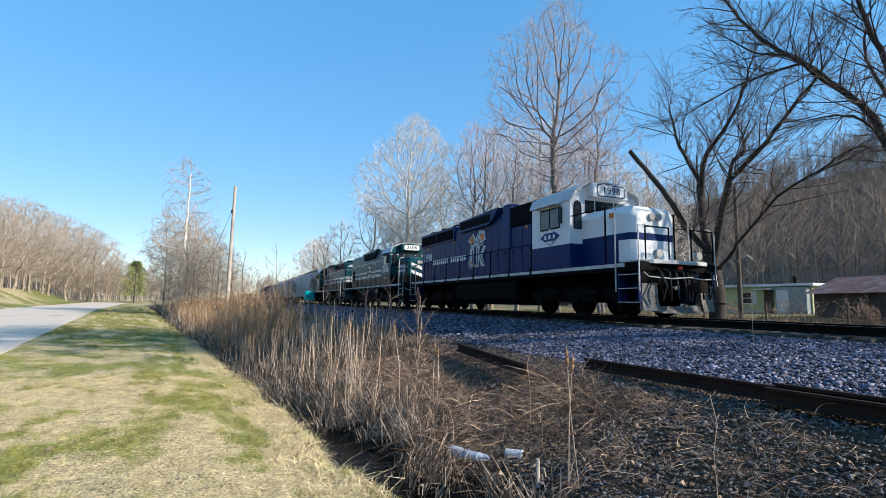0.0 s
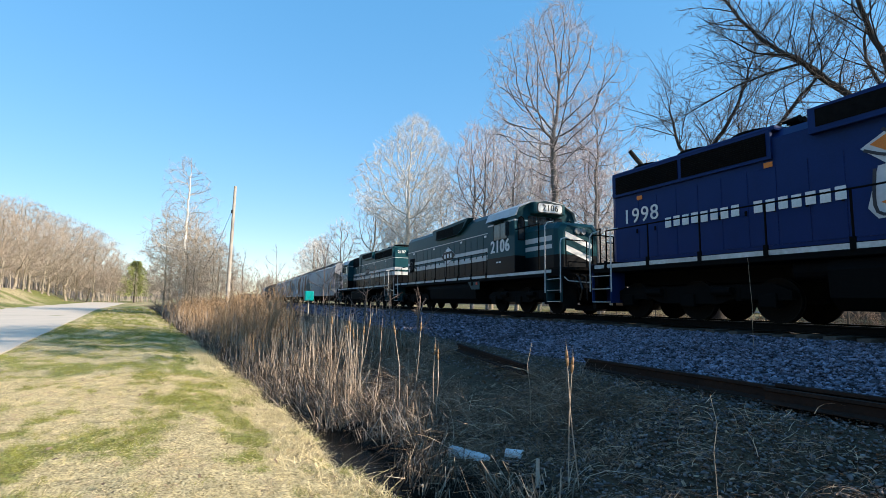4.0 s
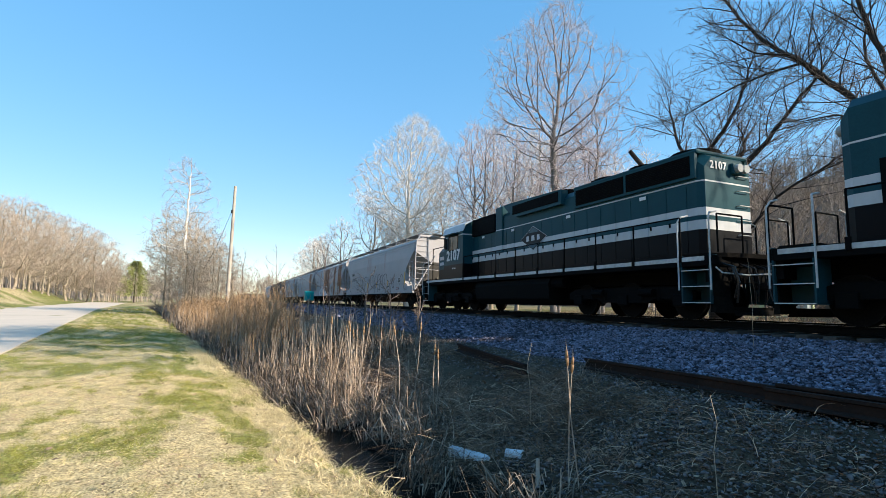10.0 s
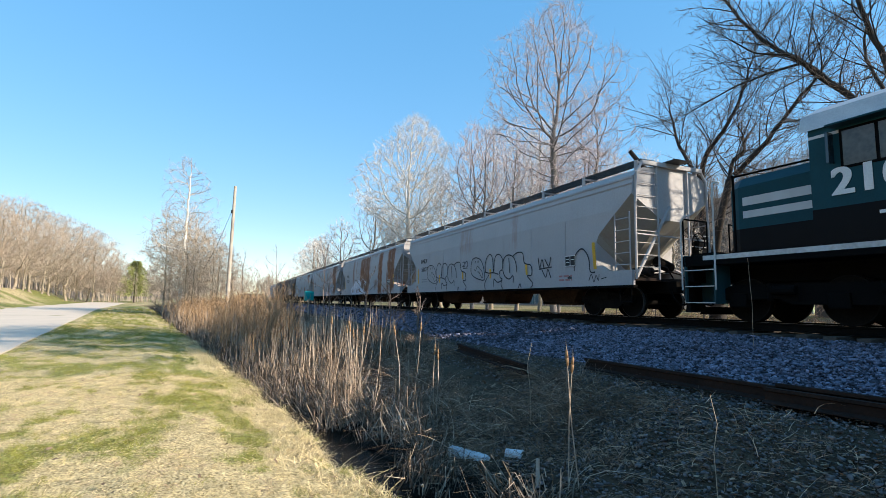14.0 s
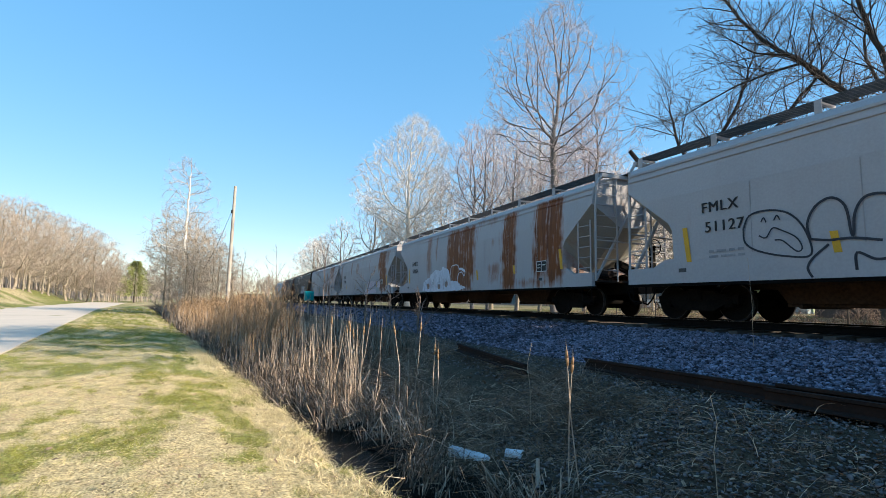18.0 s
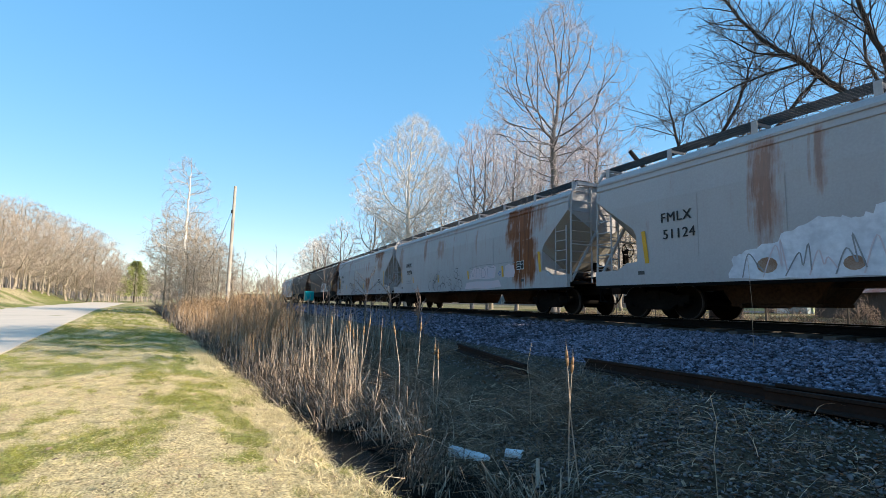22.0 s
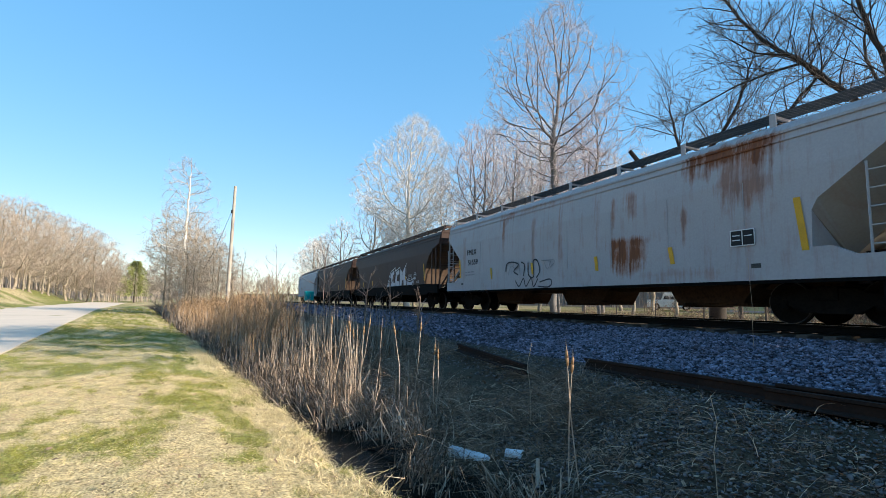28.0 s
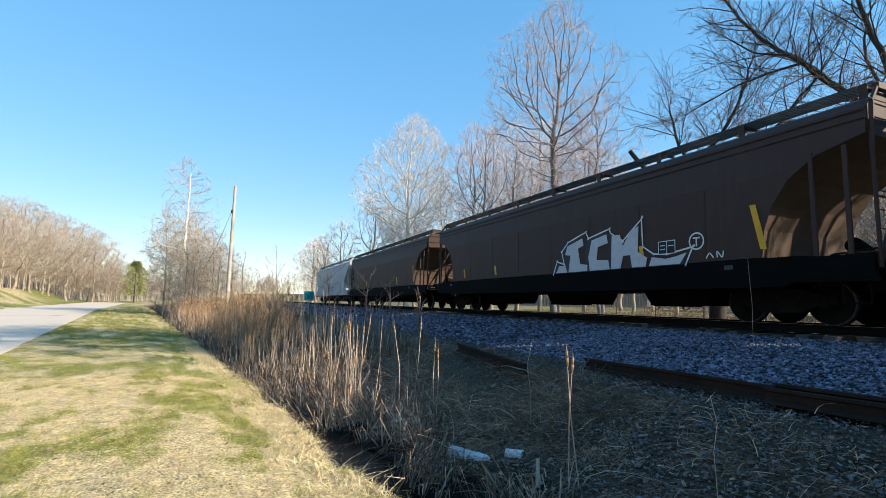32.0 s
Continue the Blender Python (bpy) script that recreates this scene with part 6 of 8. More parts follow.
def shoot(out, p, d, length, r, level, rnd, sag=0.0):
    """A gently curving branch with side twigs to either hand; sag: how far its end turns up (+) or droops (-)."""
    way, q, rr = Vector(d).normalized(), Vector(p), r
    steps = (6, 4, 3)[level]
    curl = Vector((rnd.gauss(0, 0.1), rnd.gauss(0, 0.1), sag + rnd.gauss(0, 0.06)))
    for k in range(steps):
        way = (way + curl + Vector((rnd.gauss(0, 0.07), rnd.gauss(0, 0.07), rnd.gauss(0, 0.07)))).normalized()
        nxt = q + way * length / steps
        r2 = r * (1 - 0.75 * (k + 1) / steps)
        out[level].append((*q, rr, *nxt, r2))
        if level < 2:
            for _ in range(1 if level or k % 2 or rnd.random() < 0.4 else 2):
                ax = way.cross(Vector((rnd.gauss(0, 1), rnd.gauss(0, 1), rnd.gauss(0, 1))))
                if ax.length > 1e-3:
                    turned = Matrix.Rotation(radians(rnd.uniform(22, 58)), 3, ax.normalized()) @ way
                    shoot(out, q.lerp(nxt, rnd.random()), turned, length * rnd.uniform(0.25, 0.6) * (1.1 - 0.5 * k / steps), max(r2 * 0.55, 0.004), level + 1, rnd, sag)
        q, rr = nxt, r2


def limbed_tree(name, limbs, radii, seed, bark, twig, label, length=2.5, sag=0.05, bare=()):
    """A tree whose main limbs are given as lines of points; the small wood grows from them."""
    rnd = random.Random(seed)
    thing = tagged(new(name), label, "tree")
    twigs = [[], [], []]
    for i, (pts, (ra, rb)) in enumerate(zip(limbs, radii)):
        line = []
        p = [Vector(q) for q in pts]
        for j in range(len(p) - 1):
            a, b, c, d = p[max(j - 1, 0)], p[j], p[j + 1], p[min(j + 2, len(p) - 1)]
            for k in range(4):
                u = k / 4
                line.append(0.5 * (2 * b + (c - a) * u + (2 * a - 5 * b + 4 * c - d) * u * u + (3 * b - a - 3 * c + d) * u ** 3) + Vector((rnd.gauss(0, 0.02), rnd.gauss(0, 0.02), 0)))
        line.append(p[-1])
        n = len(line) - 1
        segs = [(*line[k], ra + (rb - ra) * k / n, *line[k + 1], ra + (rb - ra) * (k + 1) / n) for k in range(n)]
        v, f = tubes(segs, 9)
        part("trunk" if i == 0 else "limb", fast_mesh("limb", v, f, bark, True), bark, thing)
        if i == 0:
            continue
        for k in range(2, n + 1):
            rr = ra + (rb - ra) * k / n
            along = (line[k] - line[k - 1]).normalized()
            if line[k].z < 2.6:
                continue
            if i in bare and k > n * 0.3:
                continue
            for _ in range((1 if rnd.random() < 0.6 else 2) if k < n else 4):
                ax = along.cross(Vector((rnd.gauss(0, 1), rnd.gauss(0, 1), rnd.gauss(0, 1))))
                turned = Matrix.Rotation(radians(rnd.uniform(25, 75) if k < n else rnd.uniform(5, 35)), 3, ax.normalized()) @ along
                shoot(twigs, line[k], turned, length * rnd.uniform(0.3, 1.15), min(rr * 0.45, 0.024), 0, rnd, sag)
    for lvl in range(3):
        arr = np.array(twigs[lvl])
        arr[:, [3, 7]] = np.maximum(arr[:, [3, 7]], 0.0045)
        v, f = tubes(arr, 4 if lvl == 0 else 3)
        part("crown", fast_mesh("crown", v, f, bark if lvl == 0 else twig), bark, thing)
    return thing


def colonise(stem, goals, step, reach, kill, up, rng, rounds=80):
    """Grow wood from the stem towards points spread through a crown; gives the nodes and each one's parent."""
    pos, par = [np.array(p, float) for p in stem], [-1] + list(range(len(stem) - 1))
    way = [np.array((0, 0, 1.0))] * len(stem)
    kids = [0] * len(stem)
    best, who = np.full(len(goals), 1e9), np.zeros(len(goals), int)
    fresh = list(range(len(stem)))
    for _ in range(rounds):
        d = np.linalg.norm(goals[:, None] - np.array([pos[i] for i in fresh])[None], axis=2)
        k = d.argmin(1)
        dk = d[np.arange(len(goals)), k]
        closer = dk < best
        best[closer], who[closer] = dk[closer], np.array(fresh)[k[closer]]
        keep = best > kill
        goals, best, who = goals[keep], best[keep], who[keep]
        if not len(goals):
            break
        live = best < reach
        pull = {}
        for g, i in zip(goals[live], who[live]):
            v = g - pos[i]
            pull.setdefault(i, []).append(v / np.linalg.norm(v))
        fresh = []
        for i, vs in pull.items():
            if kids[i] >= 4:
                continue
            v = np.mean(vs, 0) + (0.45 if i >= len(stem) else 0.1) * way[i] + rng.normal(0, 0.14, 3)
            v[2] += up
            v /= np.linalg.norm(v)
            fresh.append(len(pos))
            kids[i] += 1
            pos.append(pos[i] + v * step), par.append(i), way.append(v), kids.append(0)
        full = np.array([kids[i] >= 4 for i in who])
        goals, best, who = goals[~full], best[~full], who[~full]
        if not fresh or not len(goals):
            break
    return np.array(pos), par, np.array(way)


def grown_tree(name, height, r, seed, bark, twig, width, first=0.3, leader=0.6, n=700, step=0.5, up=0.12, tip=0.012, twigs=2, twig_len=0.8, twig_r=0.006, belly=0.45, flat=1.0, lean=(0.0, 0.0)):
    """A bare tree at the origin: stem up to the share leader of its height, boughs that fill an uneven crown, fine twigs at their ends."""
    rng, rnd = np.random.default_rng(seed), random.Random(seed)
    k = max(4, int(height * leader / step))
    sway = rng.normal(0, 0.022 * height / k * 3, (k + 1, 2)).cumsum(0)
    stem = [(sway[i, 0] + lean[0] * height * i / k * leader, sway[i, 1] + lean[1] * height * i / k * leader, -0.4 + (height * leader + 0.4) * i / k) for i in range(k + 1)]
    goals = []
    while len(goals) < n:
        u, az = rnd.random(), rnd.uniform(0, math.tau)
        w = (u / belly) ** 0.6 if u < belly else max(0.0, 1 - ((u - belly) / (1 - belly)) ** 2.1) ** 0.62
        w *= width * (0.88 + 0.85 * noise.noise(Vector((math.cos(az) * 1.6, math.sin(az) * 1.6, u * 4 + seed))))
        z = height * (first + (1 - first) * u)
        rr = w * rnd.random() ** 0.42
        goals.append((lean[0] * z + rr * math.cos(az), lean[1] * z + rr * math.sin(az) * flat, z))
    pos, par, way = colonise(stem, np.array(goals), step, step * 14, step * 1.05, up, rng, 110)
    raw, load = np.zeros(len(pos)), [0] * len(pos)
    for i in range(len(pos) - 1, -1, -1):
        raw[i] = raw[i] ** (1 / 2.2) if raw[i] else tip
        if par[i] >= 0:
            raw[par[i]] += raw[i] ** 2.2
            load[par[i]] += 1
    rad = tip + (raw - tip) * (r - tip) / (raw[0] - tip)
    rad[:2] *= (1.5, 1.15)
    thing = new(name)
    trunk, boughs, thin = [], {}, []
    root = list(range(len(pos)))
    for i in range(1, len(pos)):
        j = par[i]
        seg = (*pos[j], min(rad[j], rad[i] * 1.6) if i > k else rad[j], *pos[i], rad[i])
        if i <= k:
            trunk.append(seg)
            continue
        root[i] = i if j <= k else root[j]
        (boughs.setdefault(root[i], []) if rad[i] > 0.026 else thin).append(seg)
        if rad[i] < 0.035:
            for _ in range(twigs if load[i] else twigs + 2):
                v = Vector(way[i]) + Vector((rnd.gauss(0, 0.5), rnd.gauss(0, 0.5), rnd.gauss(0.1, 0.45)))
                v.normalize()
                l_ = twig_len * rnd.uniform(0.35, 1.1)
                p0 = Vector(pos[j]).lerp(Vector(pos[i]), rnd.random())
                p1 = p0 + v * l_ * 0.5
                p2 = p1 + (v + Vector((rnd.gauss(0, 0.3), rnd.gauss(0, 0.3), 0.3))).normalized() * l_ * 0.5
                thin += [(*p0, twig_r, *p1, twig_r * 0.8), (*p1, twig_r * 0.8, *p2, twig_r * 0.4)]
                if rnd.random() < 0.6:
                    p3 = p1 + (v + Vector((rnd.gauss(0, 0.7), rnd.gauss(0, 0.7), rnd.gauss(0.1, 0.5)))).normalized() * l_ * 0.4
                    thin.append((*p1, twig_r * 0.7, *p3, twig_r * 0.4))
    v, f = tubes(trunk, 10)
    part("trunk", fast_mesh("trunk", v, f, bark, True), bark, thing)
    small = []
    for segs in boughs.values():
        if len(segs) < 4:
            small += segs
            continue
        v, f = tubes(segs, 6)
        part("limb", fast_mesh("limb", v, f, bark, True), bark, thing)
    v, f = tubes(thin + small, 3)
    part("crown", fast_mesh("crown", v, f, twig), twig, thing)
    return thing


def plant(proto, size, places, label, group):
    """Stand copies of a tree at (x, y, height, breadth); the tree itself takes the first place."""
    rnd = random.Random(size)
    spots = []
    for x, y, h_, wide in places:
        s = h_ / size
        spots.append(Matrix.Translation((x, y, ground_z(x, y))) @ Matrix.Rotation(rnd.uniform(0, math.tau), 4, "Z") @ Matrix.Diagonal((s * wide, s * wide, s, 1)))
    for m in spots[1:]:
        tagged(copy_thing(proto, m), label, "tree", group)
    proto.matrix_basis = spots[0]
    return tagged(proto, label, "tree", group)


def ground_points(n, x0, x1, y_of):
    x = RNG.uniform(x0, x1, n)
    y = y_of(x)
    z = np.array([ground_z(a, b) for a, b in zip(x, y)])
    return np.stack([x, y, z], 1)


EDGE = np.vectorize(lawn_edge)
TRACK = np.vectorize(track_y)


# ---- ballast ----
def build_stones(name, places, material, label):
    spots = []
    for n, x0, x1, d0, d1, size in places:
        x = RNG.uniform(x0, x1, n)
        d = RNG.uniform(d0, d1, n)
        y = TRACK(x) + d
        z = np.array([ground_z(a, b) for a, b in zip(x, y)])
        s = size * RNG.uniform(0.45, 1.0, n) * np.where(RNG.random(n) < 0.12, 1.6, 1.0)
        spots.append(np.stack([x, y, z + s * 0.3 + RNG.uniform(0, 0.02, n), s], 1))
    a = np.concatenate(spots)
    n = len(a)
    block = np.array([(i, j, k) for i in (-1, 1) for j in (-1, 1) for k in (-1, 1)], float) * 0.72
    v = block[None] * RNG.uniform(0.55, 1.35, (n, 1, 3)) * RNG.uniform(0.55, 1.2, (n, 8, 1)) + RNG.normal(0, 0.16, (n, 8, 3))
    ang, tilt = RNG.uniform(0, math.tau, n), RNG.uniform(-0.9, 0.9, n)
    c, s_, ct, st = np.cos(ang), np.sin(ang), np.cos(tilt), np.sin(tilt)
    x, y, z = v[..., 0] * 1.25, v[..., 1], v[..., 2] * 0.55
    y, z = y * ct[:, None] - z * st[:, None], y * st[:, None] + z * ct[:, None]
    x, y = x * c[:, None] - y * s_[:, None], x * s_[:, None] + y * c[:, None]
    v = np.stack([x, y, z], 2) * a[:, None, 3:4] + a[:, None, 0:3]
    quads = np.array([(0, 1, 3, 2), (4, 6, 7, 5), (0, 4, 5, 1), (2, 3, 7, 6), (0, 2, 6, 4), (1, 5, 7, 3)])
    f = (np.arange(n)[:, None, None] * 8 + quads[None]).reshape(-1, 4)
    growth(name, v.reshape(-1, 3), f, material, label, "stones")


build_stones("ballast", ((36000, -11, 1.0, -5.9, -1.3, 0.030), (9000, -30, -11, -5.9, -1.3, 0.042), (3000, -75, -30, -5.5, -1.36, 0.085), (5000, -15, 1.5, -1.3, 1.4, 0.036)), STONE, "crushed blue-grey stone ballast spread beside the track")
build_stones("bank_rubble", ((12000, -7.0, 0.5, -9.2, -5.9, 0.021), (1800, -14, -7, -7.6, -5.9, 0.022)), mat("bank_stone", (0.205, 0.18, 0.175), (0.077, 0.066, 0.064), 0.9, 0, 30, 4, 0.4, 0.01, island=0.6), "small mossy stones strewn over the bank")


def old_rail(points, up, label):
    pts = []
    for (x0, y0), (x1, y1) in zip(points, points[1:]):
        for k in range(7):
            u = k / 6
            x, y = x0 + (x1 - x0) * u, y0 + (y1 - y0) * u
            pts.append((x, y))
    a = math.atan2(points[-1][1] - points[0][1], points[-1][0] - points[0][0])
    ends = [ground_z(*points[0]), ground_z(*points[-1])]
    rows = [(Vector((x, y, ends[0] + (ends[1] - ends[0]) * i / (len(pts) - 1) + 0.23 + up)), a) for i, (x, y) in enumerate(pts)]
    seen, keep = None, []
    for p, h_ in rows:
        if seen is None or (p - seen).length > 0.05:
            keep.append((p, h_))
            seen = p
    ob = part("old_rail", rail_bm(keep), RUSTY)
    return tagged(ob, label, "rail", "cast-off rails")


old_rail([(-6.85, -6.38), (-3.4, -6.22)], 0.0, "short rusty cast-off rail lying on the gravel bank")
old_rail([(-3.75, -6.42), (6.0, -5.85)], 0.02, "long rusty cast-off rail lying beside the ballast")
old_rail([(-3.7, -6.28), (6.0, -5.66)], 0.05, "rusty cast-off rail with a bright edge lying beside its twin")
old_rail([(-10.6, -6.97), (-7.24, -7.35)], 0.09, "dark rusty cast-off rail half sunk in dead grass")


# ---- lawn, bank and ditch growth ----
def up_dirs(n, lean):
    d = RNG.normal(0, lean, (n, 3))
    d[:, 2] = 1
    return d / np.linalg.norm(d, axis=1)[:, None]


BLEACHED = mat("bleached_stem", (0.56, 0.415, 0.285), (0.36, 0.255, 0.178), 0.85, bump=0, island=0.4)


def clumps(centres, per, radius, lean):
    """Blades in tufts round their centres, leaning together: roots and directions."""
    p = np.repeat(centres, per, 0)
    k = len(p)
    p[:, :2] += RNG.normal(0, radius, (k, 2))
    way = np.repeat(RNG.normal(0, lean, (len(centres), 3)), per, 0) + RNG.normal(0, lean * 0.6, (k, 3))
    way[:, 2] = 1
    return p, way / np.linalg.norm(way, axis=1)[:, None]


def kinked(roots, dirs, lengths, widths):
    """Dead leaves that stand up and are snapped over part of the way."""
    n = len(roots)
    side = np.cross(dirs, RNG.normal(0, 1, (n, 3)))
    side /= np.linalg.norm(side, axis=1)[:, None]
    u = RNG.uniform(0.35, 0.9, n)
    fall = RNG.normal(0, 0.8, (n, 3))
    fall[:, 2] = -np.abs(fall[:, 2]) * 0.9 + 0.15
    fall /= np.linalg.norm(fall, axis=1)[:, None]
    a = roots + dirs * (lengths * u)[:, None]
    b = a + fall * (lengths * (1 - u) * 0.9)[:, None]
    w = widths[:, None] / 2
    v = np.stack([roots - side * w, roots + side * w, a - side * w, a + side * w, b - side * w * 0.3, b + side * w * 0.3], 1).reshape(-1, 3)
    base = np.arange(n)[:, None] * 6
    return v, np.concatenate([base + np.array([0, 1, 3, 2]), base + np.array([2, 3, 5, 4])])


def build_lawn():
    for name, n, per, material, h_, lab, lean, green in (("straw_grass", 22000, 13, STRAW, 0.042, "short dormant straw-coloured lawn grass", 1.5, 0), ("green_grass", 17000, 13, GREEN_BLADE, 0.078, "patches of green winter grass in the lawn", 0.6, 1)):
        near = ground_points(n, -12, -0.5, lambda x: EDGE(x) + 0.25 - RNG.uniform(0, 1, len(x)) ** 1.3 * 6.5)
        far = ground_points(n // 3, -34, -12, lambda x: EDGE(x) + 0.2 - RNG.uniform(0, 1, len(x)) * 5.4)
        rest = ground_points(n // 6, -80, -30, lambda x: EDGE(x) + 0.2 - RNG.uniform(0, 1, len(x)) * 5.2)
        side = ground_points(n // 6, -70, -18, lambda x: -15.2 - 8.6 + 0.142 * x - RNG.uniform(0, 1, len(x)) * 9)
        p = np.concatenate([near, far, rest, side])
        kerb = p[:, 1] - 0.142 * p[:, 0]
        p = p[(kerb > -14.85) | (kerb < -23.6)]
        share = np.array([green_share(a, b) for a, b, _ in p])
        p = p[RNG.uniform(0.12, 0.8, len(p)) < share] if green else p[RNG.uniform(0.2, 1.2, len(p)) > share]
        size = 1 + 0.05 * np.maximum(0, -p[:, 0] - 10)
        b, w = clumps(p, per, 0.038, lean)
        s = np.repeat(size, per)
        k = len(b)
        v, q = strips(b, w, h_ * RNG.uniform(0.45, 1.5, k) * np.sqrt(s), 0.0026 * s + 0.0003, 0.3 + 0 * s, 1)
        growth(name, v, q, material, lab, "grass")
    # longer straw combed flat
    p = ground_points(420, -12, -0.5, lambda x: EDGE(x) + 0.1 - RNG.uniform(0, 1, len(x)) ** 1.3 * 6.0)
    b, w = clumps(p, 22, 0.06, 2.2)
    k = len(b)
    v, q = strips(b + (0, 0, 0.01), w, RNG.uniform(0.05, 0.12, k), 0.0026 + 0 * b[:, 0], RNG.uniform(0.1, 0.5, k), 2)
    growth("straw_mats", v, q, BLEACHED, "longer straw lying combed flat in the lawn", "grass")
    # rough grass hanging over the ditch edge
    p = ground_points(15000, -24, -1.5, lambda x: EDGE(x) + RNG.normal(0.0, 0.24, len(x)))
    k = len(p)
    v, q = strips(p, up_dirs(k, 0.7), RNG.uniform(0.08, 0.26, k), 0.006 + 0 * p[:, 0], RNG.uniform(0.4, 1.2, k), 3)
    growth("edge_grass", v, q, STRAW, "long straw grass hanging over the ditch edge", "grass")


build_lawn()


def between(lo, hi):
    """Across the bank, from the ditch (0) to the gravel (1)."""
    return lambda x: EDGE(x) + 1.4 + (TRACK(x) - 6.55 - EDGE(x) - 1.4) * RNG.uniform(lo, hi, len(x))


def clear_of_rail(p):
    """Leave the ground before the short cast-off rail bare."""
    off = p[:, 1] + 6.97 + 0.113 * (p[:, 0] + 10.6)
    return p[(p[:, 0] < -10.9) | (p[:, 0] > -6.8) | (off < -0.9) | (off > 0.2)]


def pale_stems():
    """Long bleached stems lying and arching over the bank."""
    for name, p, size in (("pale_stems", np.concatenate([ground_points(1300, -13, -5.5, between(0.1, 0.82)), ground_points(1200, -30, -13, between(0, 0.9))]), 1.0), ("short_stems", ground_points(900, -6, 2, between(0.0, 1.0)), 0.42)):
        p = clear_of_rail(p)
        d = RNG.normal(0, 1, (len(p), 3))
        d[:, 2] = np.abs(d[:, 2]) * 0.5 + 0.12
        d /= np.linalg.norm(d, axis=1)[:, None]
        k = len(p)
        p[:, 2] += RNG.uniform(0.0, 0.08, k)
        v, q = strips(p, d, RNG.uniform(0.25, 0.9, k) * size, 0.007 + 0.0005 * np.abs(p[:, 0]), RNG.uniform(0.2, 0.9, k), 4)
        growth(name, v, q, BLEACHED, "long bleached stems tangled over the bank" if size == 1 else "short broken stems strewn over the bank", "grass")




def build_bank():
    p = np.concatenate([ground_points(15000, -13, -4.8, between(0.03, 0.9)), ground_points(5000, -5.2, 2, between(0.03, 0.88)), ground_points(7000, -40, -13, between(0, 1.0))])
    p = clear_of_rail(p)
    p = p[np.array([noise.noise(Vector((a * 1.3, b * 1.3, 4))) > -0.28 or a < -6 for a, b, _ in p])]
    d = RNG.normal(0, 1, (len(p), 3))
    d[:, 2] = np.abs(d[:, 2]) * 0.6 + 0.15
    d /= np.linalg.norm(d, axis=1)[:, None]
    k = len(p)
    size = np.where(p[:, 0] > -4.8, 0.5, 1.0)
    v, q = strips(p, d, RNG.uniform(0.15, 0.62, k) * (1 + 0.015 * np.abs(p[:, 0])) * size, 0.005 + 0.0007 * np.abs(p[:, 0]), RNG.uniform(0.3, 1.2, k), 4)
    growth("dead_grass", v, q, THATCH, "matted dead grass on the ditch bank", "grass")
    # fallen leaves
    p = np.concatenate([ground_points(2200, -9, 2, between(0, 0.85)), ground_points(60, -12, -1, lambda x: EDGE(x) - RNG.uniform(0, 4, len(x)))])
    k = len(p)
    a, s, t = RNG.uniform(0, math.tau, k), RNG.uniform(0.015, 0.045, k), RNG.uniform(-0.9, 0.9, k)
    u = np.stack([np.cos(a), np.sin(a), 0.5 * t], 1) * s[:, None]
    w = np.stack([-np.sin(a), np.cos(a), t], 1) * (s * 0.6)[:, None]
    p[:, 2] += RNG.uniform(0.01, 0.06, k)
    v = np.stack([p - u, p - w * 0.9 + u * 0.1, p + u, p + w], 1).reshape(-1, 3)
    growth("fallen_leaves", v, np.arange(k * 4).reshape(-1, 4), mat("dry_leaves", (0.32, 0.215, 0.14), (0.13, 0.09, 0.06), 0.9, bump=0, island=0.6), "dry brown leaves scattered over the bank", "leaves")
    # tufts of hay, combed over and arching
    for name, n, x0, x1, lo, hi, per, long_, lab in (("hay_tufts", 430, -13.5, -5.6, 0.02, 0.92, 26, (0.3, 0.85), "arching tufts of tan hay on the bank"),
                                                     ("low_hay", 230, -6, 1.0, 0.0, 0.95, 30, (0.10, 0.36), "low swirls of hay lying on the stony bank"),
                                                     ("far_hay", 420, -32, -13, 0.0, 1.0, 20, (0.3, 0.9), "tan hay along the foot of the ballast")):
        c = clear_of_rail(ground_points(n, x0, x1, between(lo, hi)))
        b, d = clumps(c, per, 0.1, 1.1)
        k = len(b)
        v, q = strips(b, d, RNG.uniform(*long_, k), 0.0035 + 0.00042 * np.abs(b[:, 0]), RNG.uniform(0.35, 1.0, k), 4)
        growth(name, v, q, HAY, lab, "grass")


HAY = mat("tan_hay", (0.42, 0.29, 0.205), (0.15, 0.098, 0.071), 0.9, 0, 20, 2, 0, island=0.5)
build_bank()
pale_stems()


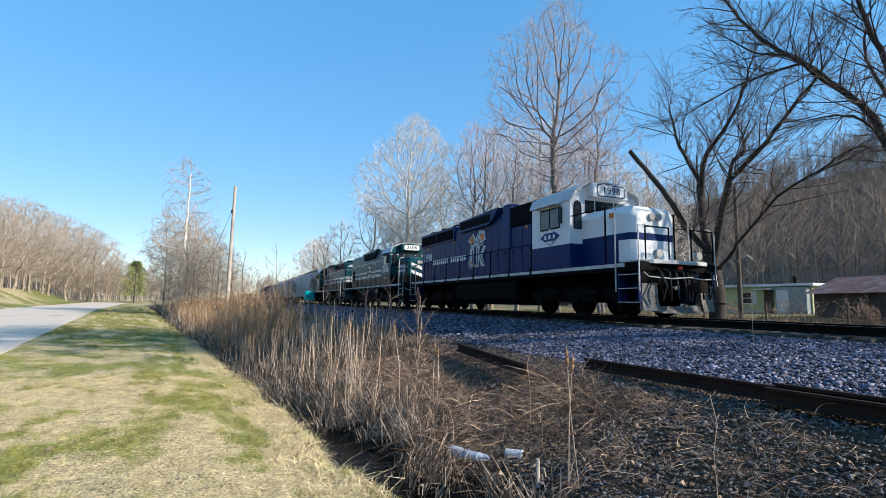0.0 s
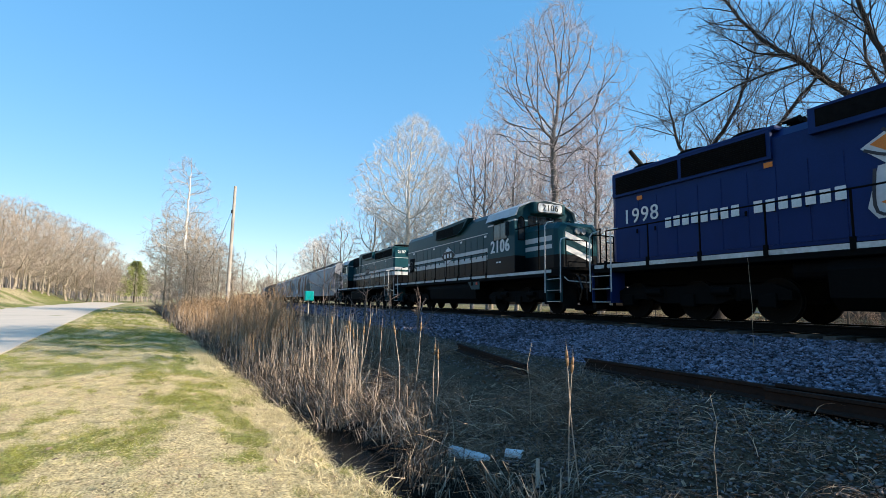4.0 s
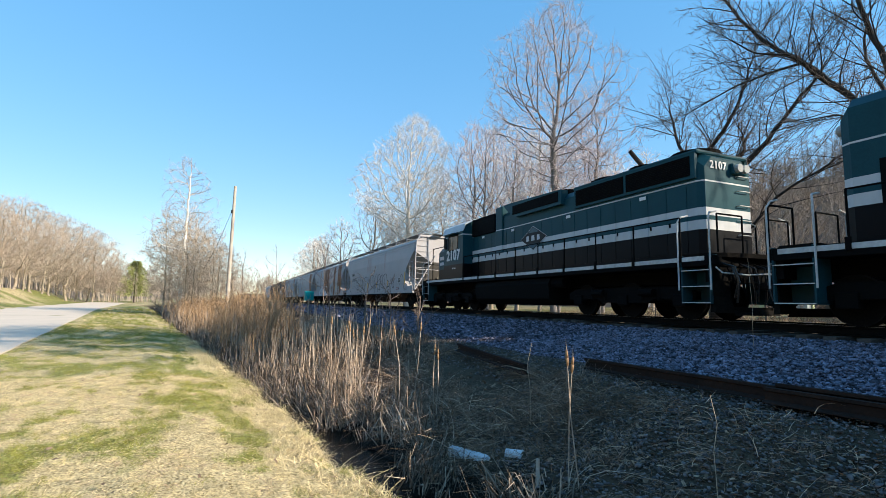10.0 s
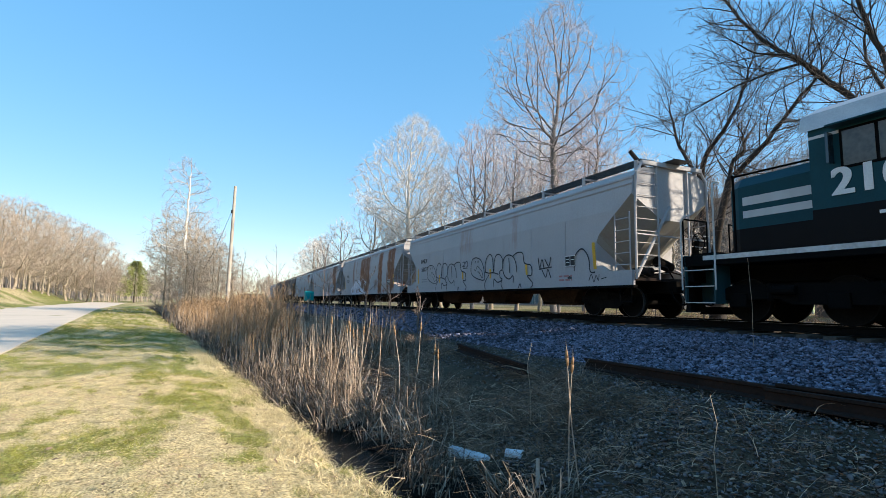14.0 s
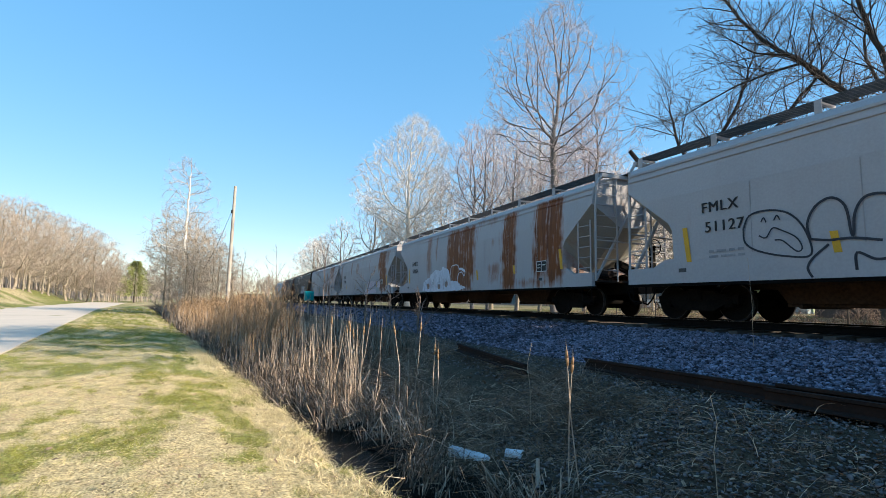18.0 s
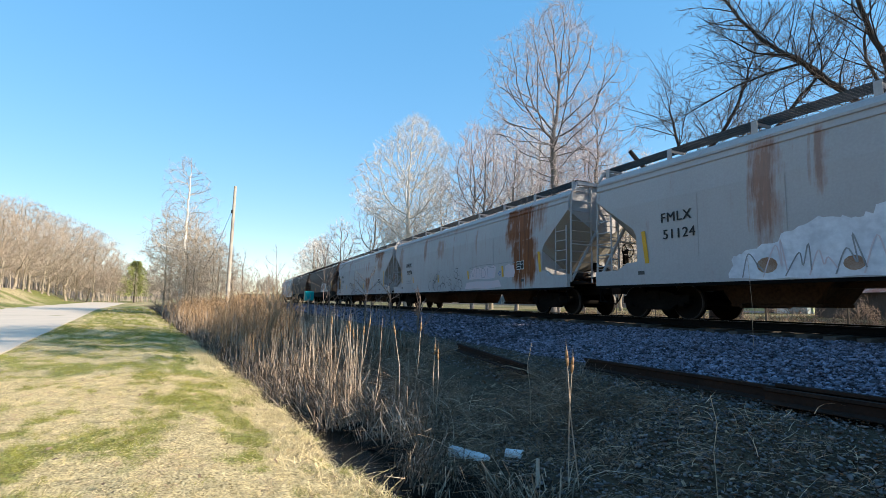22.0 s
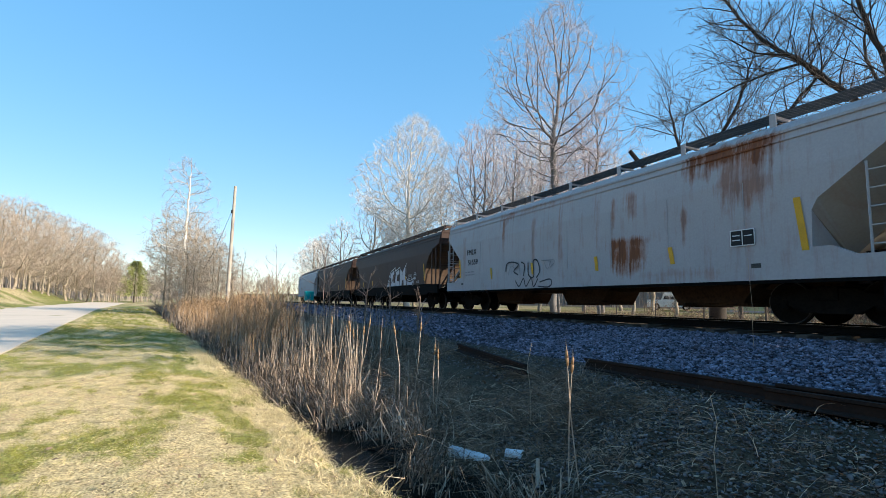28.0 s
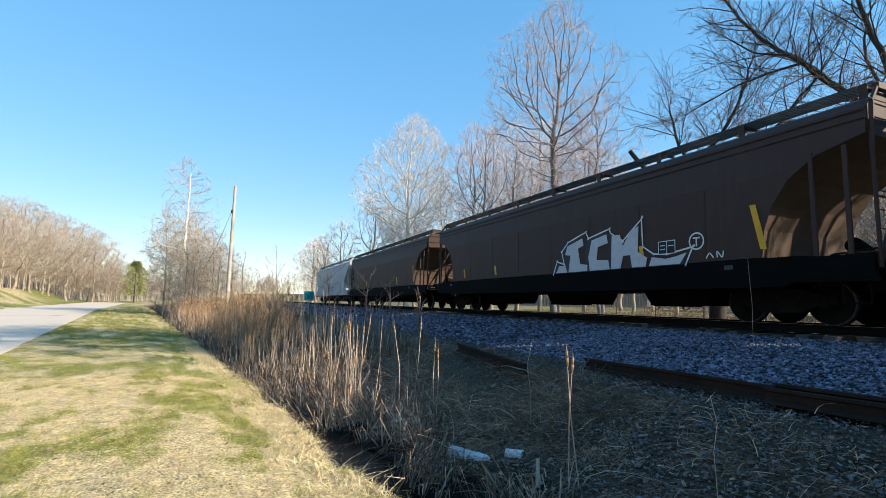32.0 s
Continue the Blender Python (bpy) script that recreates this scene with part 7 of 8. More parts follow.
def build_reeds():
    def band(n, x0, x1, lo, hi):
        return ground_points(n, x0, x1, lambda x: EDGE(x) + 1.35 - 0.7 * np.clip((-x - 8.5) / 4, 0, 1) + RNG.uniform(lo, hi, len(x)) * np.minimum(1, 0.35 + np.abs(x) / 14))
    # upright stalks, a few close stands with gaps between them
    stands = []
    for x, y, n, r_ in ((-9.0, -10.0, 15, 0.22), (-9.6, -9.75, 12, 0.25), (-8.5, -9.75, 8, 0.16), (-10.3, -10.05, 13, 0.25), (-11.2, -10.2, 16, 0.3), (-12.2, -10.35, 18, 0.35), (-13.4, -10.4, 20, 0.4), (-11.0, -9.2, 8, 0.4), (-12.6, -9.2, 14, 0.5), (-7.2, -9.55, 4, 0.15), (-14.5, -9.8, 24, 0.6)):
        c = np.repeat(np.array([[x, y, 0.0]]), n, 0) + RNG.normal(0, r_, (n, 3))
        c[:, 2] = [ground_z(u, w) for u, w, _ in c]
        stands.append(c)
    near = np.concatenate(stands)
    p = np.concatenate([near, band(420, -24, -14, 0, 4.5), band(420, -32, -24, 0, 4.5), band(900, -60, -30, 0, 6)])
    k = len(p)
    w = 0.011 + 0.0008 * np.abs(p[:, 0]) + RNG.uniform(0, 0.009, k)
    tall = (0.35 + 1.25 * RNG.random(k) ** 0.8) * np.clip(0.25 + np.abs(p[:, 0]) / 14, 0.5, 1.0)
    v, q = strips(p, up_dirs(k, 0.09), tall, w, RNG.uniform(0, 0.05, k), 3)
    growth("reeds", v, q, REED, "standing dead reed stalks along the ditch", "reeds")
    # snapped leaves, thick at the foot of the stalks
    for name, material, n, lab in (("reed_leaves", REED_BROWN, 40, "brown broken reed leaves in the ditch"), ("pale_reed_leaves", REED, 22, "bleached reed leaves bent over the water")):
        c = np.concatenate([near[::3], band(22, -15, -9.4, -0.05, 1.0), band(9, -8.4, -6.2, 0.0, 0.9), band(11, -6.2, -4.0, -0.1, 0.4)])
        t = (-c[:, 1] * 5.6 + (c[:, 0]) * -3.0 - 12.29 * 5.6) / 6.35          # keep the sight of the bottle free
        c = c[(np.abs(t) > 0.35) | (c[:, 0] < -5.9)]
        b, d = clumps(c, n, 0.16, 0.42)
        k = len(b)
        v, q = kinked(b, d, (0.12 + 0.75 * RNG.random(k) ** 1.5) * np.where(b[:, 0] > -6.3, 0.7, 1.0), RNG.uniform(0.005, 0.016, k))
        growth(name, v, q, material, lab, "reeds")
    p = np.concatenate([band(6500, -32, -12, 0, 4), band(3000, -60, -30, 0, 5)])
    k = len(p)
    v, q = kinked(p, up_dirs(k, 0.35), RNG.uniform(0.3, 1.0, k), 0.012 + 0.0007 * np.abs(p[:, 0]))
    growth("far_reed_leaves", v, q, REED_BROWN, "brown broken reed leaves further along the ditch", "reeds")


build_reeds()


def build_thicket():
    """Reddish brush beside the track and between the reeds further off."""
    rnd = random.Random(4)
    segs = [[], [], []]
    for _ in range(330):
        x = -rnd.uniform(17, 64)
        lo, hi = lawn_edge(x) + 0.9, lawn_edge(x) + 0.9 + min(7.5, 2.0 + (-x - 17) * 0.16)
        y = rnd.uniform(lo, hi)
        for _ in range(3):
            sprout(segs, (x + rnd.gauss(0, 0.2), y + rnd.gauss(0, 0.2), ground_z(x, y)), (rnd.gauss(0, 0.2), rnd.gauss(0, 0.2), 1), rnd.uniform(0.8, 2.1), 0.010, 0, rnd, 0.5, 0.09, (2, 3), 4, 0.5)
    arr = np.array(segs[0] + segs[1] + segs[2])
    arr[:, [3, 7]] = np.minimum(arr[:, [3, 7]], 0.009)
    v, f = tubes(arr, 3)
    growth("brush", v, f, mat("red_brown_brush", (0.46, 0.30, 0.17), (0.30, 0.19, 0.11), 0.9, bump=0, island=0.35), "reddish-brown leafless brush along the ditch", "brush")


build_thicket()


def cattail(base, top, heads, seed, label):
    rnd = random.Random(seed)
    thing = tagged(new("cattail"), label, "cattail", "cattails in the ditch")
    b = Vector((*base, ground_z(*base)))
    for k in range(heads):
        off = Vector((rnd.gauss(0, 0.04), rnd.gauss(0, 0.04), 0))
        tip = Vector((b.x + rnd.gauss(0, 0.06), b.y + rnd.gauss(0, 0.06), top - 0.07 * k))
        mid = (b + off).lerp(tip, 0.55) + Vector((rnd.gauss(0, 0.03), rnd.gauss(0, 0.03), 0))
        bm = bmesh.new()
        rod(bm, b + off, mid, 0.007, 0.006, 6), rod(bm, mid, tip, 0.006, 0.004, 6)
        rod(bm, tip, tip + Vector((rnd.gauss(0, 0.01), 0, 0.11)), 0.003, 0.001, 5)
        part("stalk", bm, REED, thing)
        bm = bmesh.new()
        way = (tip - mid).normalized()
        z = [(-0.17, 0.004), (-0.155, 0.013), (-0.08, 0.016), (-0.015, 0.013), (0.0, 0.004)]
        for (a, ra), (c, rc) in zip(z, z[1:]):
            rod(bm, tip + way * a, tip + way * c, ra, rc, 10)
        part("seed_head", bm, CATTAIL, thing, "brown cattail seed head", True)
    n = 6
    roots = np.tile(np.array(b), (n, 1)) + RNG.normal(0, 0.05, (n, 3)) * (1, 1, 0)
    v, q = strips(roots, up_dirs(n, 0.3), RNG.uniform(0.4, 1.0, n), 0.014 + 0 * roots[:, 0], RNG.uniform(0.1, 0.9, n), 4)
    part("leaves", fast_mesh("leaves", v, q, REED), REED, thing)


cattail((-4.15, -8.92), -0.12, 2, 1, "pair of tall cattails with brown heads on the bank")
for i, (b, top) in enumerate((((-9.2, -9.85), -0.02), ((-7.95, -9.45), -0.05), ((-8.3, -9.0), 0.0), ((-7.15, -9.1), -0.3), ((-9.8, -9.6), 0.0), ((-10.4, -10.0), 0.02), ((-8.9, -9.85), -0.1), ((-11.5, -9.8), 0.0), ((-9.1, -9.95), -0.06))):
    cattail(b, top, 1 + (i % 3 == 0), 20 + i, "dry cattail with a frayed brown head in the ditch")


for i, (x, y, h_) in enumerate(((-26.4, -6.9, 5.2), (-17.9, -7.2, 2.9), (-14.7, -7.3, 2.4), (-12.0, -7.5, 2.0), (-22.2, -7.6, 3.1), (-32.6, -8.6, 4.8), (-37.9, -10.5, 5.4))):
    tree("sapling", (x, y, ground_z(x, y)), h_, 0.013, 800 + i, TWIG, TWIG, "thin bare sapling standing among the reeds", 9, 0.4, 0.2, 2, (4, 6), up=0.4, thin=0.5, group="saplings in the reeds")
for i, (x, y, h_) in enumerate(((-3.0, -8.3, 0.9), (-5.6, -8.4, 1.1), (-6.29, -2.72, 1.75))):
    rnd = random.Random(900 + i)
    z = ground_z(x, y)
    bm = bmesh.new()
    rods(bm, [(x + 0.006 * rnd.gauss(0, 1) * q, y + 0.006 * rnd.gauss(0, 1) * q, z - 0.05 + (h_ + 0.05) * q / 4) for q in range(5)], 0.0032, 5)
    tagged(part("weed_stem", bm, BLEACHED), "tall thin dead weed stem on the bank", "weed", "weed stems on the bank")


# ---- litter in the ditch ----
def build_litter():
    plastic = mat("white_plastic", (0.72, 0.73, 0.75), (0.5, 0.52, 0.55), 0.4, 0, 20, 6, 0.1)
    bm = bmesh.new()
    a, b = Vector((-5.84, -9.44, -1.53)), Vector((-5.36, -9.19, -1.55))
    way = (b - a).normalized()
    rod(bm, a, b, 0.075, 0.075, 16)
    for u in (0.25, 0.5, 0.75):
        p = a.lerp(b, u)
        rod(bm, p - way * 0.012, p + way * 0.012, 0.08, 0.08, 16)
    body = part("plastic_bottle", bm, plastic)
    tagged(body, "long white plastic bottle lying in the ditch", "bottle")
    bm = bmesh.new()
    rod(bm, b, b + way * 0.07, 0.07, 0.03, 16)
    rod(bm, b + way * 0.06, b + way * 0.12, 0.03, 0.03, 12)
    part("neck", bm, plastic, body)
    bm = bmesh.new()
    c, d = Vector((-5.25, -9.0, -1.44)), Vector((-5.09, -8.88, -1.45))
    way = (d - c).normalized()
    rod(bm, c, d, 0.055, 0.072, 20)
    cup = part("foam_cup", bm, plastic)
    tagged(cup, "white foam cup lying on its side on the bank", "cup")
    bm = bmesh.new()
    rod(bm, d - way * 0.005, d + way * 0.008, 0.078, 0.078, 20)
    part("rim", bm, plastic, cup)
    bm = bmesh.new()
    rod(bm, (-4.47, -9.1, ground_z(-4.47, -9.1) - 0.05), (-4.48, -9.09, -1.28), 0.025, 0.02, 8)
    tagged(part("stake", bm, WOOD_POLE), "short grey wooden stake in the bank", "stake")


build_litter()

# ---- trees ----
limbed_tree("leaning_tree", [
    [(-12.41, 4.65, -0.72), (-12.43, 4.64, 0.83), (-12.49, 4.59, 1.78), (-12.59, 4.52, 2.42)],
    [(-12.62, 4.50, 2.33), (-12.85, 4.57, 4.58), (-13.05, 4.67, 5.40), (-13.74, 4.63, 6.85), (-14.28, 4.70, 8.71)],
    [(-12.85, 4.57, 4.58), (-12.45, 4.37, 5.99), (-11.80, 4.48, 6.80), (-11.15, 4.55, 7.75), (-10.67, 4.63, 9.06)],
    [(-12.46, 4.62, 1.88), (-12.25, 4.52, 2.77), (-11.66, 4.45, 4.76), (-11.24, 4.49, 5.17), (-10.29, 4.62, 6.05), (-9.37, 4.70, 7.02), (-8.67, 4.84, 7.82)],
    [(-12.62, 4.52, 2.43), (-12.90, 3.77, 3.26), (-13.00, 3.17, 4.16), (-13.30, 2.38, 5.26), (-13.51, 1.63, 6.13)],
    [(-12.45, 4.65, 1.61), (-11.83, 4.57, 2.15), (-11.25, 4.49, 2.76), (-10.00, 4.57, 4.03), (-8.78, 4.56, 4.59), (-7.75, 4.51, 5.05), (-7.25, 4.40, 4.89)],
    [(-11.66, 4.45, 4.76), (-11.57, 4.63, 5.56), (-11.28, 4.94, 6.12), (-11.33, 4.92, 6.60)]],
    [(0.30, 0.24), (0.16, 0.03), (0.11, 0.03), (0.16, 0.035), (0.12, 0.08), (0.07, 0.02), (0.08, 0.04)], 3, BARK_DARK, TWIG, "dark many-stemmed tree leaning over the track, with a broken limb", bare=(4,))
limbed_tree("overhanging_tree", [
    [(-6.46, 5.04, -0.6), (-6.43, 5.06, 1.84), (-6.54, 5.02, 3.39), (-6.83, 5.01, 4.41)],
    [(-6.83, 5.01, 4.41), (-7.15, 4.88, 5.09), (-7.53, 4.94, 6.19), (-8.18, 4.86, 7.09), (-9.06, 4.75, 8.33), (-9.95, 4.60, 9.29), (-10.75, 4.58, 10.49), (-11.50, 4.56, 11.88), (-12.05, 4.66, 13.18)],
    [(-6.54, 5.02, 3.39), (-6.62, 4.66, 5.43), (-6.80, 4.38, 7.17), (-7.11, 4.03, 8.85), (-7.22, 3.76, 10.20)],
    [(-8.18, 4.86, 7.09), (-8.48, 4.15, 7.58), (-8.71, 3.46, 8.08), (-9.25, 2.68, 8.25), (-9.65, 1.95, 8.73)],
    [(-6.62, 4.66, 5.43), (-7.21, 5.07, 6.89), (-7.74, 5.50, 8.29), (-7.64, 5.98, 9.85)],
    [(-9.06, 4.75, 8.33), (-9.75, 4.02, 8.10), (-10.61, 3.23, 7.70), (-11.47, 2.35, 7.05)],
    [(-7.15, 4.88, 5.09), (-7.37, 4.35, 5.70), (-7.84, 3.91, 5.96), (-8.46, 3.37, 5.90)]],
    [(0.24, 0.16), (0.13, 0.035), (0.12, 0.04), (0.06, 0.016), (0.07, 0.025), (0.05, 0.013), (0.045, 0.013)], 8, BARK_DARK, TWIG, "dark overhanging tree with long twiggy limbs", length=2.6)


GREY_BARK = mat("grey_bark", (0.24, 0.215, 0.2), (0.11, 0.097, 0.09), 0.9, 0, 12, 1.5, 0.5, 0.02)
TAN_BARK = mat("tan_bark", (0.38, 0.32, 0.24), (0.22, 0.18, 0.135), 0.9, 0, 12, 1.5, 0.5, 0.02)
WHITE_BARK = mat("white_bark", (0.82, 0.79, 0.72), (0.62, 0.58, 0.51), 0.85, 0, 12, 1.5, 0.4, 0.02)
BEHIND, BRUSHY, BEYOND = "trees behind the track", "trees by the ditch", "trees beyond the path"

TWIG_TAN = mat("tan_twigs", (0.52, 0.43, 0.335), (0.34, 0.275, 0.21), 0.9, 0, 20, 1, 0, island=0.35)
# the two landmark trees behind the track and the slim one beside the taller
plant(grown_tree("bare_tree", 23.7, 0.27, 19, GREY_BARK, TWIG_RED, 5.5, 0.30, 0.58, 2700, 0.40, 0.26, twigs=2, twig_len=1.0, twig_r=0.0075), 23.7, [(-29.35, 10.2, 23.7, 0.97)], "tall bare tree behind the track with reddish twigs", BEHIND)
plant(grown_tree("bare_tree", 17.5, 0.14, 12, GREY_BARK, TWIG_RED, 3.3, 0.34, 0.7, 800, 0.42, 0.36, twigs=2, twig_len=0.9, twig_r=0.007), 17.5, [(-28.6, 13.6, 17.5, 1.0)], "slim bare tree behind the track with reddish twigs", BEHIND)
plant(grown_tree("pale_tree", 24.0, 0.36, 13, BARK_PALE, TWIG_PALE, 6.8, 0.14, 0.48, 3000, 0.42, 0.28, twigs=3, twig_len=1.1, twig_r=0.0105), 24.0, [(-56.1, 9.2, 24.0, 1.0)], "tall pale-barked bare tree behind the track", BEHIND)
# the row behind them
plant(grown_tree("bare_tree", 17.0, 0.2, 31, GREY_BARK, TWIG_RED, 4.0, 0.18, 0.55, 1100, 0.48, 0.34, twigs=2, twig_len=1.0, twig_r=0.009), 17.0,
      [(-52, 15.5, 22.5, 0.85), (-46.5, 14.5, 20.5, 0.8), (-42, 15.2, 18.5, 0.75), (-40, 22, 19.5, 0.85), (-37.5, 17.0, 16, 0.8), (-35, 20, 15.5, 0.85)], "bare winter tree behind the track", BEHIND)
plant(grown_tree("bare_tree", 17.0, 0.2, 33, TAN_BARK, TWIG_PALE, 4.4, 0.12, 0.5, 1100, 0.48, 0.34, twigs=2, twig_len=1.0, twig_r=0.010), 17.0,
      [(-55.6, 20.3, 24, 0.85), (-49.2, 20, 22.5, 0.85), (-45, 22, 22, 0.85), (-65.5, 17.6, 20, 1), (-44, 19.5, 20, 0.85), (-31.4, 20, 12, 1), (-25, 17.5, 9, 1.1), (-38, 25, 16, 1), (-33, 24, 15, 1)], "bare winter tree behind the track", BEHIND)
plant(grown_tree("bare_tree", 14.0, 0.2, 36, TAN_BARK, TWIG_PALE, 3.6, 0.08, 0.5, 800, 0.48, 0.3, twigs=2, twig_len=1.0, twig_r=0.011), 14.0,
      [(-67, 7.9, 16, 1), (-73, 4.5, 13, 1), (-62, 12, 15, 1), (-60, 10, 13, 1), (-78, 3, 11, 1.1), (-69, 11, 15, 1), (-84, 2.5, 11, 1.2), (-92, 4, 12, 1.2), (-100, 6, 13, 1.2)], "bare pale tree behind the track", BEHIND)
# among the brush by the ditch
plant(grown_tree("pale_tree", 17.5, 0.2, 60, WHITE_BARK, TWIG_TAN, 3.8, 0.06, 0.9, 850, 0.48, 0.2, twigs=2, twig_len=1.0, twig_r=0.009, belly=0.3), 17.5, [(-59.9, -15.7, 17.5, 1)], "slim white-stemmed tree rising from the brush", BRUSHY)
plant(grown_tree("bare_tree", 9.0, 0.09, 71, TAN_BARK, TWIG_TAN, 2.5, 0.05, 0.7, 650, 0.36, 0.2, twigs=2, twig_len=0.8, twig_r=0.009), 9.0,
      [(-56, -12.5, 9, 1), (-63, -14.5, 12, 1), (-58, -13.8, 9, 1.1), (-66, -17, 11, 1), (-52, -12, 7, 1.1), (-61, -10.5, 7, 1.2), (-70, -12, 9, 1), (-54, -14.2, 7, 1), (-62, -17.3, 12, 0.9), (-57.5, -15, 10, 0.9), (-68, -15, 12, 0.9)], "small bare tree in the brush by the ditch", BRUSHY)


def edge_of_wood(a):
    """How far off the wood begins, past the grassy rise beyond the path, by the angle from the track."""
    return min(max(11.4 / max(math.tan(a) - 0.142, 0.01), 45) + 40, 165)


def wood_edge_places(first, every):
    out = []
    for i in range(first, 30, every):
        rnd = random.Random(200 + i)
        a = radians(8.4 + i * 0.66)
        r = edge_of_wood(a) + rnd.uniform(0, 30)
        out.append((-r * math.cos(a), -12.3 - r * math.sin(a), (r / 117) ** 0.9 * rnd.uniform(12.0, 15.5) * (0.66 + 0.4 * step01((i * 0.75 + 0.5) / 5)), rnd.uniform(0.9, 1.2)))
    return out


SPREADING = "bare spreading tree at the wood's edge beyond the path"
plant(grown_tree("bare_tree", 14.0, 0.18, 301, TAN_BARK, TWIG_TAN, 6.4, 0.1, 0.3, 1000, 0.55, 0.14, twigs=2, twig_len=1.2, twig_r=0.014, belly=0.5), 14.0, wood_edge_places(0, 2), SPREADING, BEYOND)
plant(grown_tree("bare_tree", 14.0, 0.16, 305, TAN_BARK, mat("rosy_twigs", (0.53, 0.43, 0.34), (0.34, 0.27, 0.215), 0.9, 0, 20, 1, 0, island=0.3), 5.6, 0.14, 0.36, 1000, 0.55, 0.16, twigs=2, twig_len=1.2, twig_r=0.014, belly=0.55), 14.0, wood_edge_places(1, 2), SPREADING, BEYOND)
# added along the track, out of view, so that their crowns shade the lawn
plant(grown_tree("bare_tree", 15.0, 0.22, 501, BARK_DARK, TWIG, 4.6, 0.58, 0.78, 900, 0.5, 0.15, twigs=2, twig_len=1.1, twig_r=0.011), 15.0,
      [(-0.6, 6.2, 18, 1), (-2.6, 8.0, 19, 1), (1.4, 7.5, 18, 0.9), (7, 13, 13, 1), (12, 18, 13, 1)], "bare tree out of view, added to shade the lawn", "trees along the track")


def build_pine():
    x, y = -165.0, -33.0
    z = ground_z(x, y)
    thing = tagged(new("pine_tree"), "small green pine among the bare trees", "tree")
    bm = bmesh.new()
    rod(bm, (x, y, z - 0.3), (x, y, z + 11.8), 0.2, 0.03, 8)
    part("trunk", bm, BARK_DARK, thing)
    n = 6500
    u = RNG.uniform(0.08, 1, n) ** 0.8
    a = RNG.uniform(0, math.tau, n)
    r = (1.02 - u) ** 0.55 * 4.6 * RNG.uniform(0.25, 1, n) * (0.8 + 0.35 * np.sin(a * 3 + u * 21)) + 0.1
    p = np.stack([x + np.cos(a) * r, y + np.sin(a) * r, z + 0.3 + u * 11.6], 1)
    d = np.stack([np.cos(a), np.sin(a), RNG.uniform(-0.3, 0.9, n)], 1)
    d /= np.linalg.norm(d, axis=1)[:, None]
    v, q = strips(p, d, RNG.uniform(0.35, 0.8, n), 0.12 + 0 * u, 0.26 + 0 * u, 2)
    part("crown", fast_mesh("crown", v, q, PINE), PINE, thing)


build_pine()


def build_woods(name, spots, seed, material, label, sticks, thick, size):
    """Distant leafless woods: each tree a trunk with a fan of rising limbs."""
    rnd = random.Random(seed)
    segs = []
    for x, y in spots:
        z = ground_z(x, y) - 0.3
        h_ = rnd.uniform(*size)
        top = Vector((x + rnd.gauss(0, 0.6), y + rnd.gauss(0, 0.6), z + h_))
        base = Vector((x, y, z))
        segs.append((*base, 0.1 * thick, *top, 0.04 * thick))
        for _ in range(sticks):
            u = rnd.uniform(0.3, 0.95)
            p = base.lerp(top, u)
            az, l_ = rnd.uniform(0, math.tau), h_ * rnd.uniform(0.12, 0.3) * (1.2 - u * 0.6)
            q = p + Vector((math.cos(az), math.sin(az), rnd.uniform(0.5, 1.5))) * l_ * 0.7
            segs.append((*p, 0.05 * thick, *q, 0.025 * thick))
            for _ in range(2):
                az += rnd.uniform(-1.2, 1.2)
                w = p.lerp(q, rnd.uniform(0.3, 1)) 
                e = w + Vector((math.cos(az), math.sin(az), rnd.uniform(0.4, 1.6))) * l_ * 0.45
                segs.append((*w, 0.028 * thick, *e, 0.012 * thick))
    v, f = tubes(segs, 3)
    growth(name, v, f, material, label, "woods")


def hill_spots(n, seed):
    rnd = random.Random(seed)
    out = []
    while len(out) < n:
        a = radians(rnd.uniform(36, 84))
        r = 62 + 130 * rnd.random() ** 0.75
        x, y = -r * math.cos(a), -12.3 + r * math.sin(a)
        if y > 44:
            out.append((x, y))
    return out


def crest_spots(n, seed):
    """Along the brow of the hill, where the crowns stand against the sky."""
    rnd = random.Random(seed)
    out = []
    for _ in range(n):
        a, r = radians(rnd.uniform(38, 84)), rnd.uniform(165, 275)
        out.append((-r * math.cos(a), -12.3 + r * math.sin(a)))
    return out


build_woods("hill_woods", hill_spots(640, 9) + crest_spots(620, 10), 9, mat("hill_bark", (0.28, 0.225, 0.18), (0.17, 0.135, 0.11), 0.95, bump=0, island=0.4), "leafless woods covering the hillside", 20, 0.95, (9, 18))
# woods added behind the camera, unseen, to hold back low sky light
rndb = random.Random(21)
build_woods("back_woods", [(rndb.uniform(-60, 130), -rndb.uniform(62, 170)) for _ in range(330)], 22, TWIG, "leafless woods added out of view behind the camera to block low sky", 16, 1.6, (10, 17))
rndw = random.Random(17)
far_spots = []
for k in range(460):
    a = radians(rndw.uniform(-28, 38) if k % 2 else rndw.uniform(-26, -9))
    r = rndw.uniform(190, 340) if k % 2 else edge_of_wood(-a) + rndw.uniform(25, 80)
    x, y = -r * math.cos(a), -12.3 + r * math.sin(a)
    far_spots.append((x, y))
    if k % 3 == 0:
        a, r = radians(rndw.uniform(-11, 6)), rndw.uniform(185, 300)
        far_spots.append((-r * math.cos(a), -12.3 + r * math.sin(a)))
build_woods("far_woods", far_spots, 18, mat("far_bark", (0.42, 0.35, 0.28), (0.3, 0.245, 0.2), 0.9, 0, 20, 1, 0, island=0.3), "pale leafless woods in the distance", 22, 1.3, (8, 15))


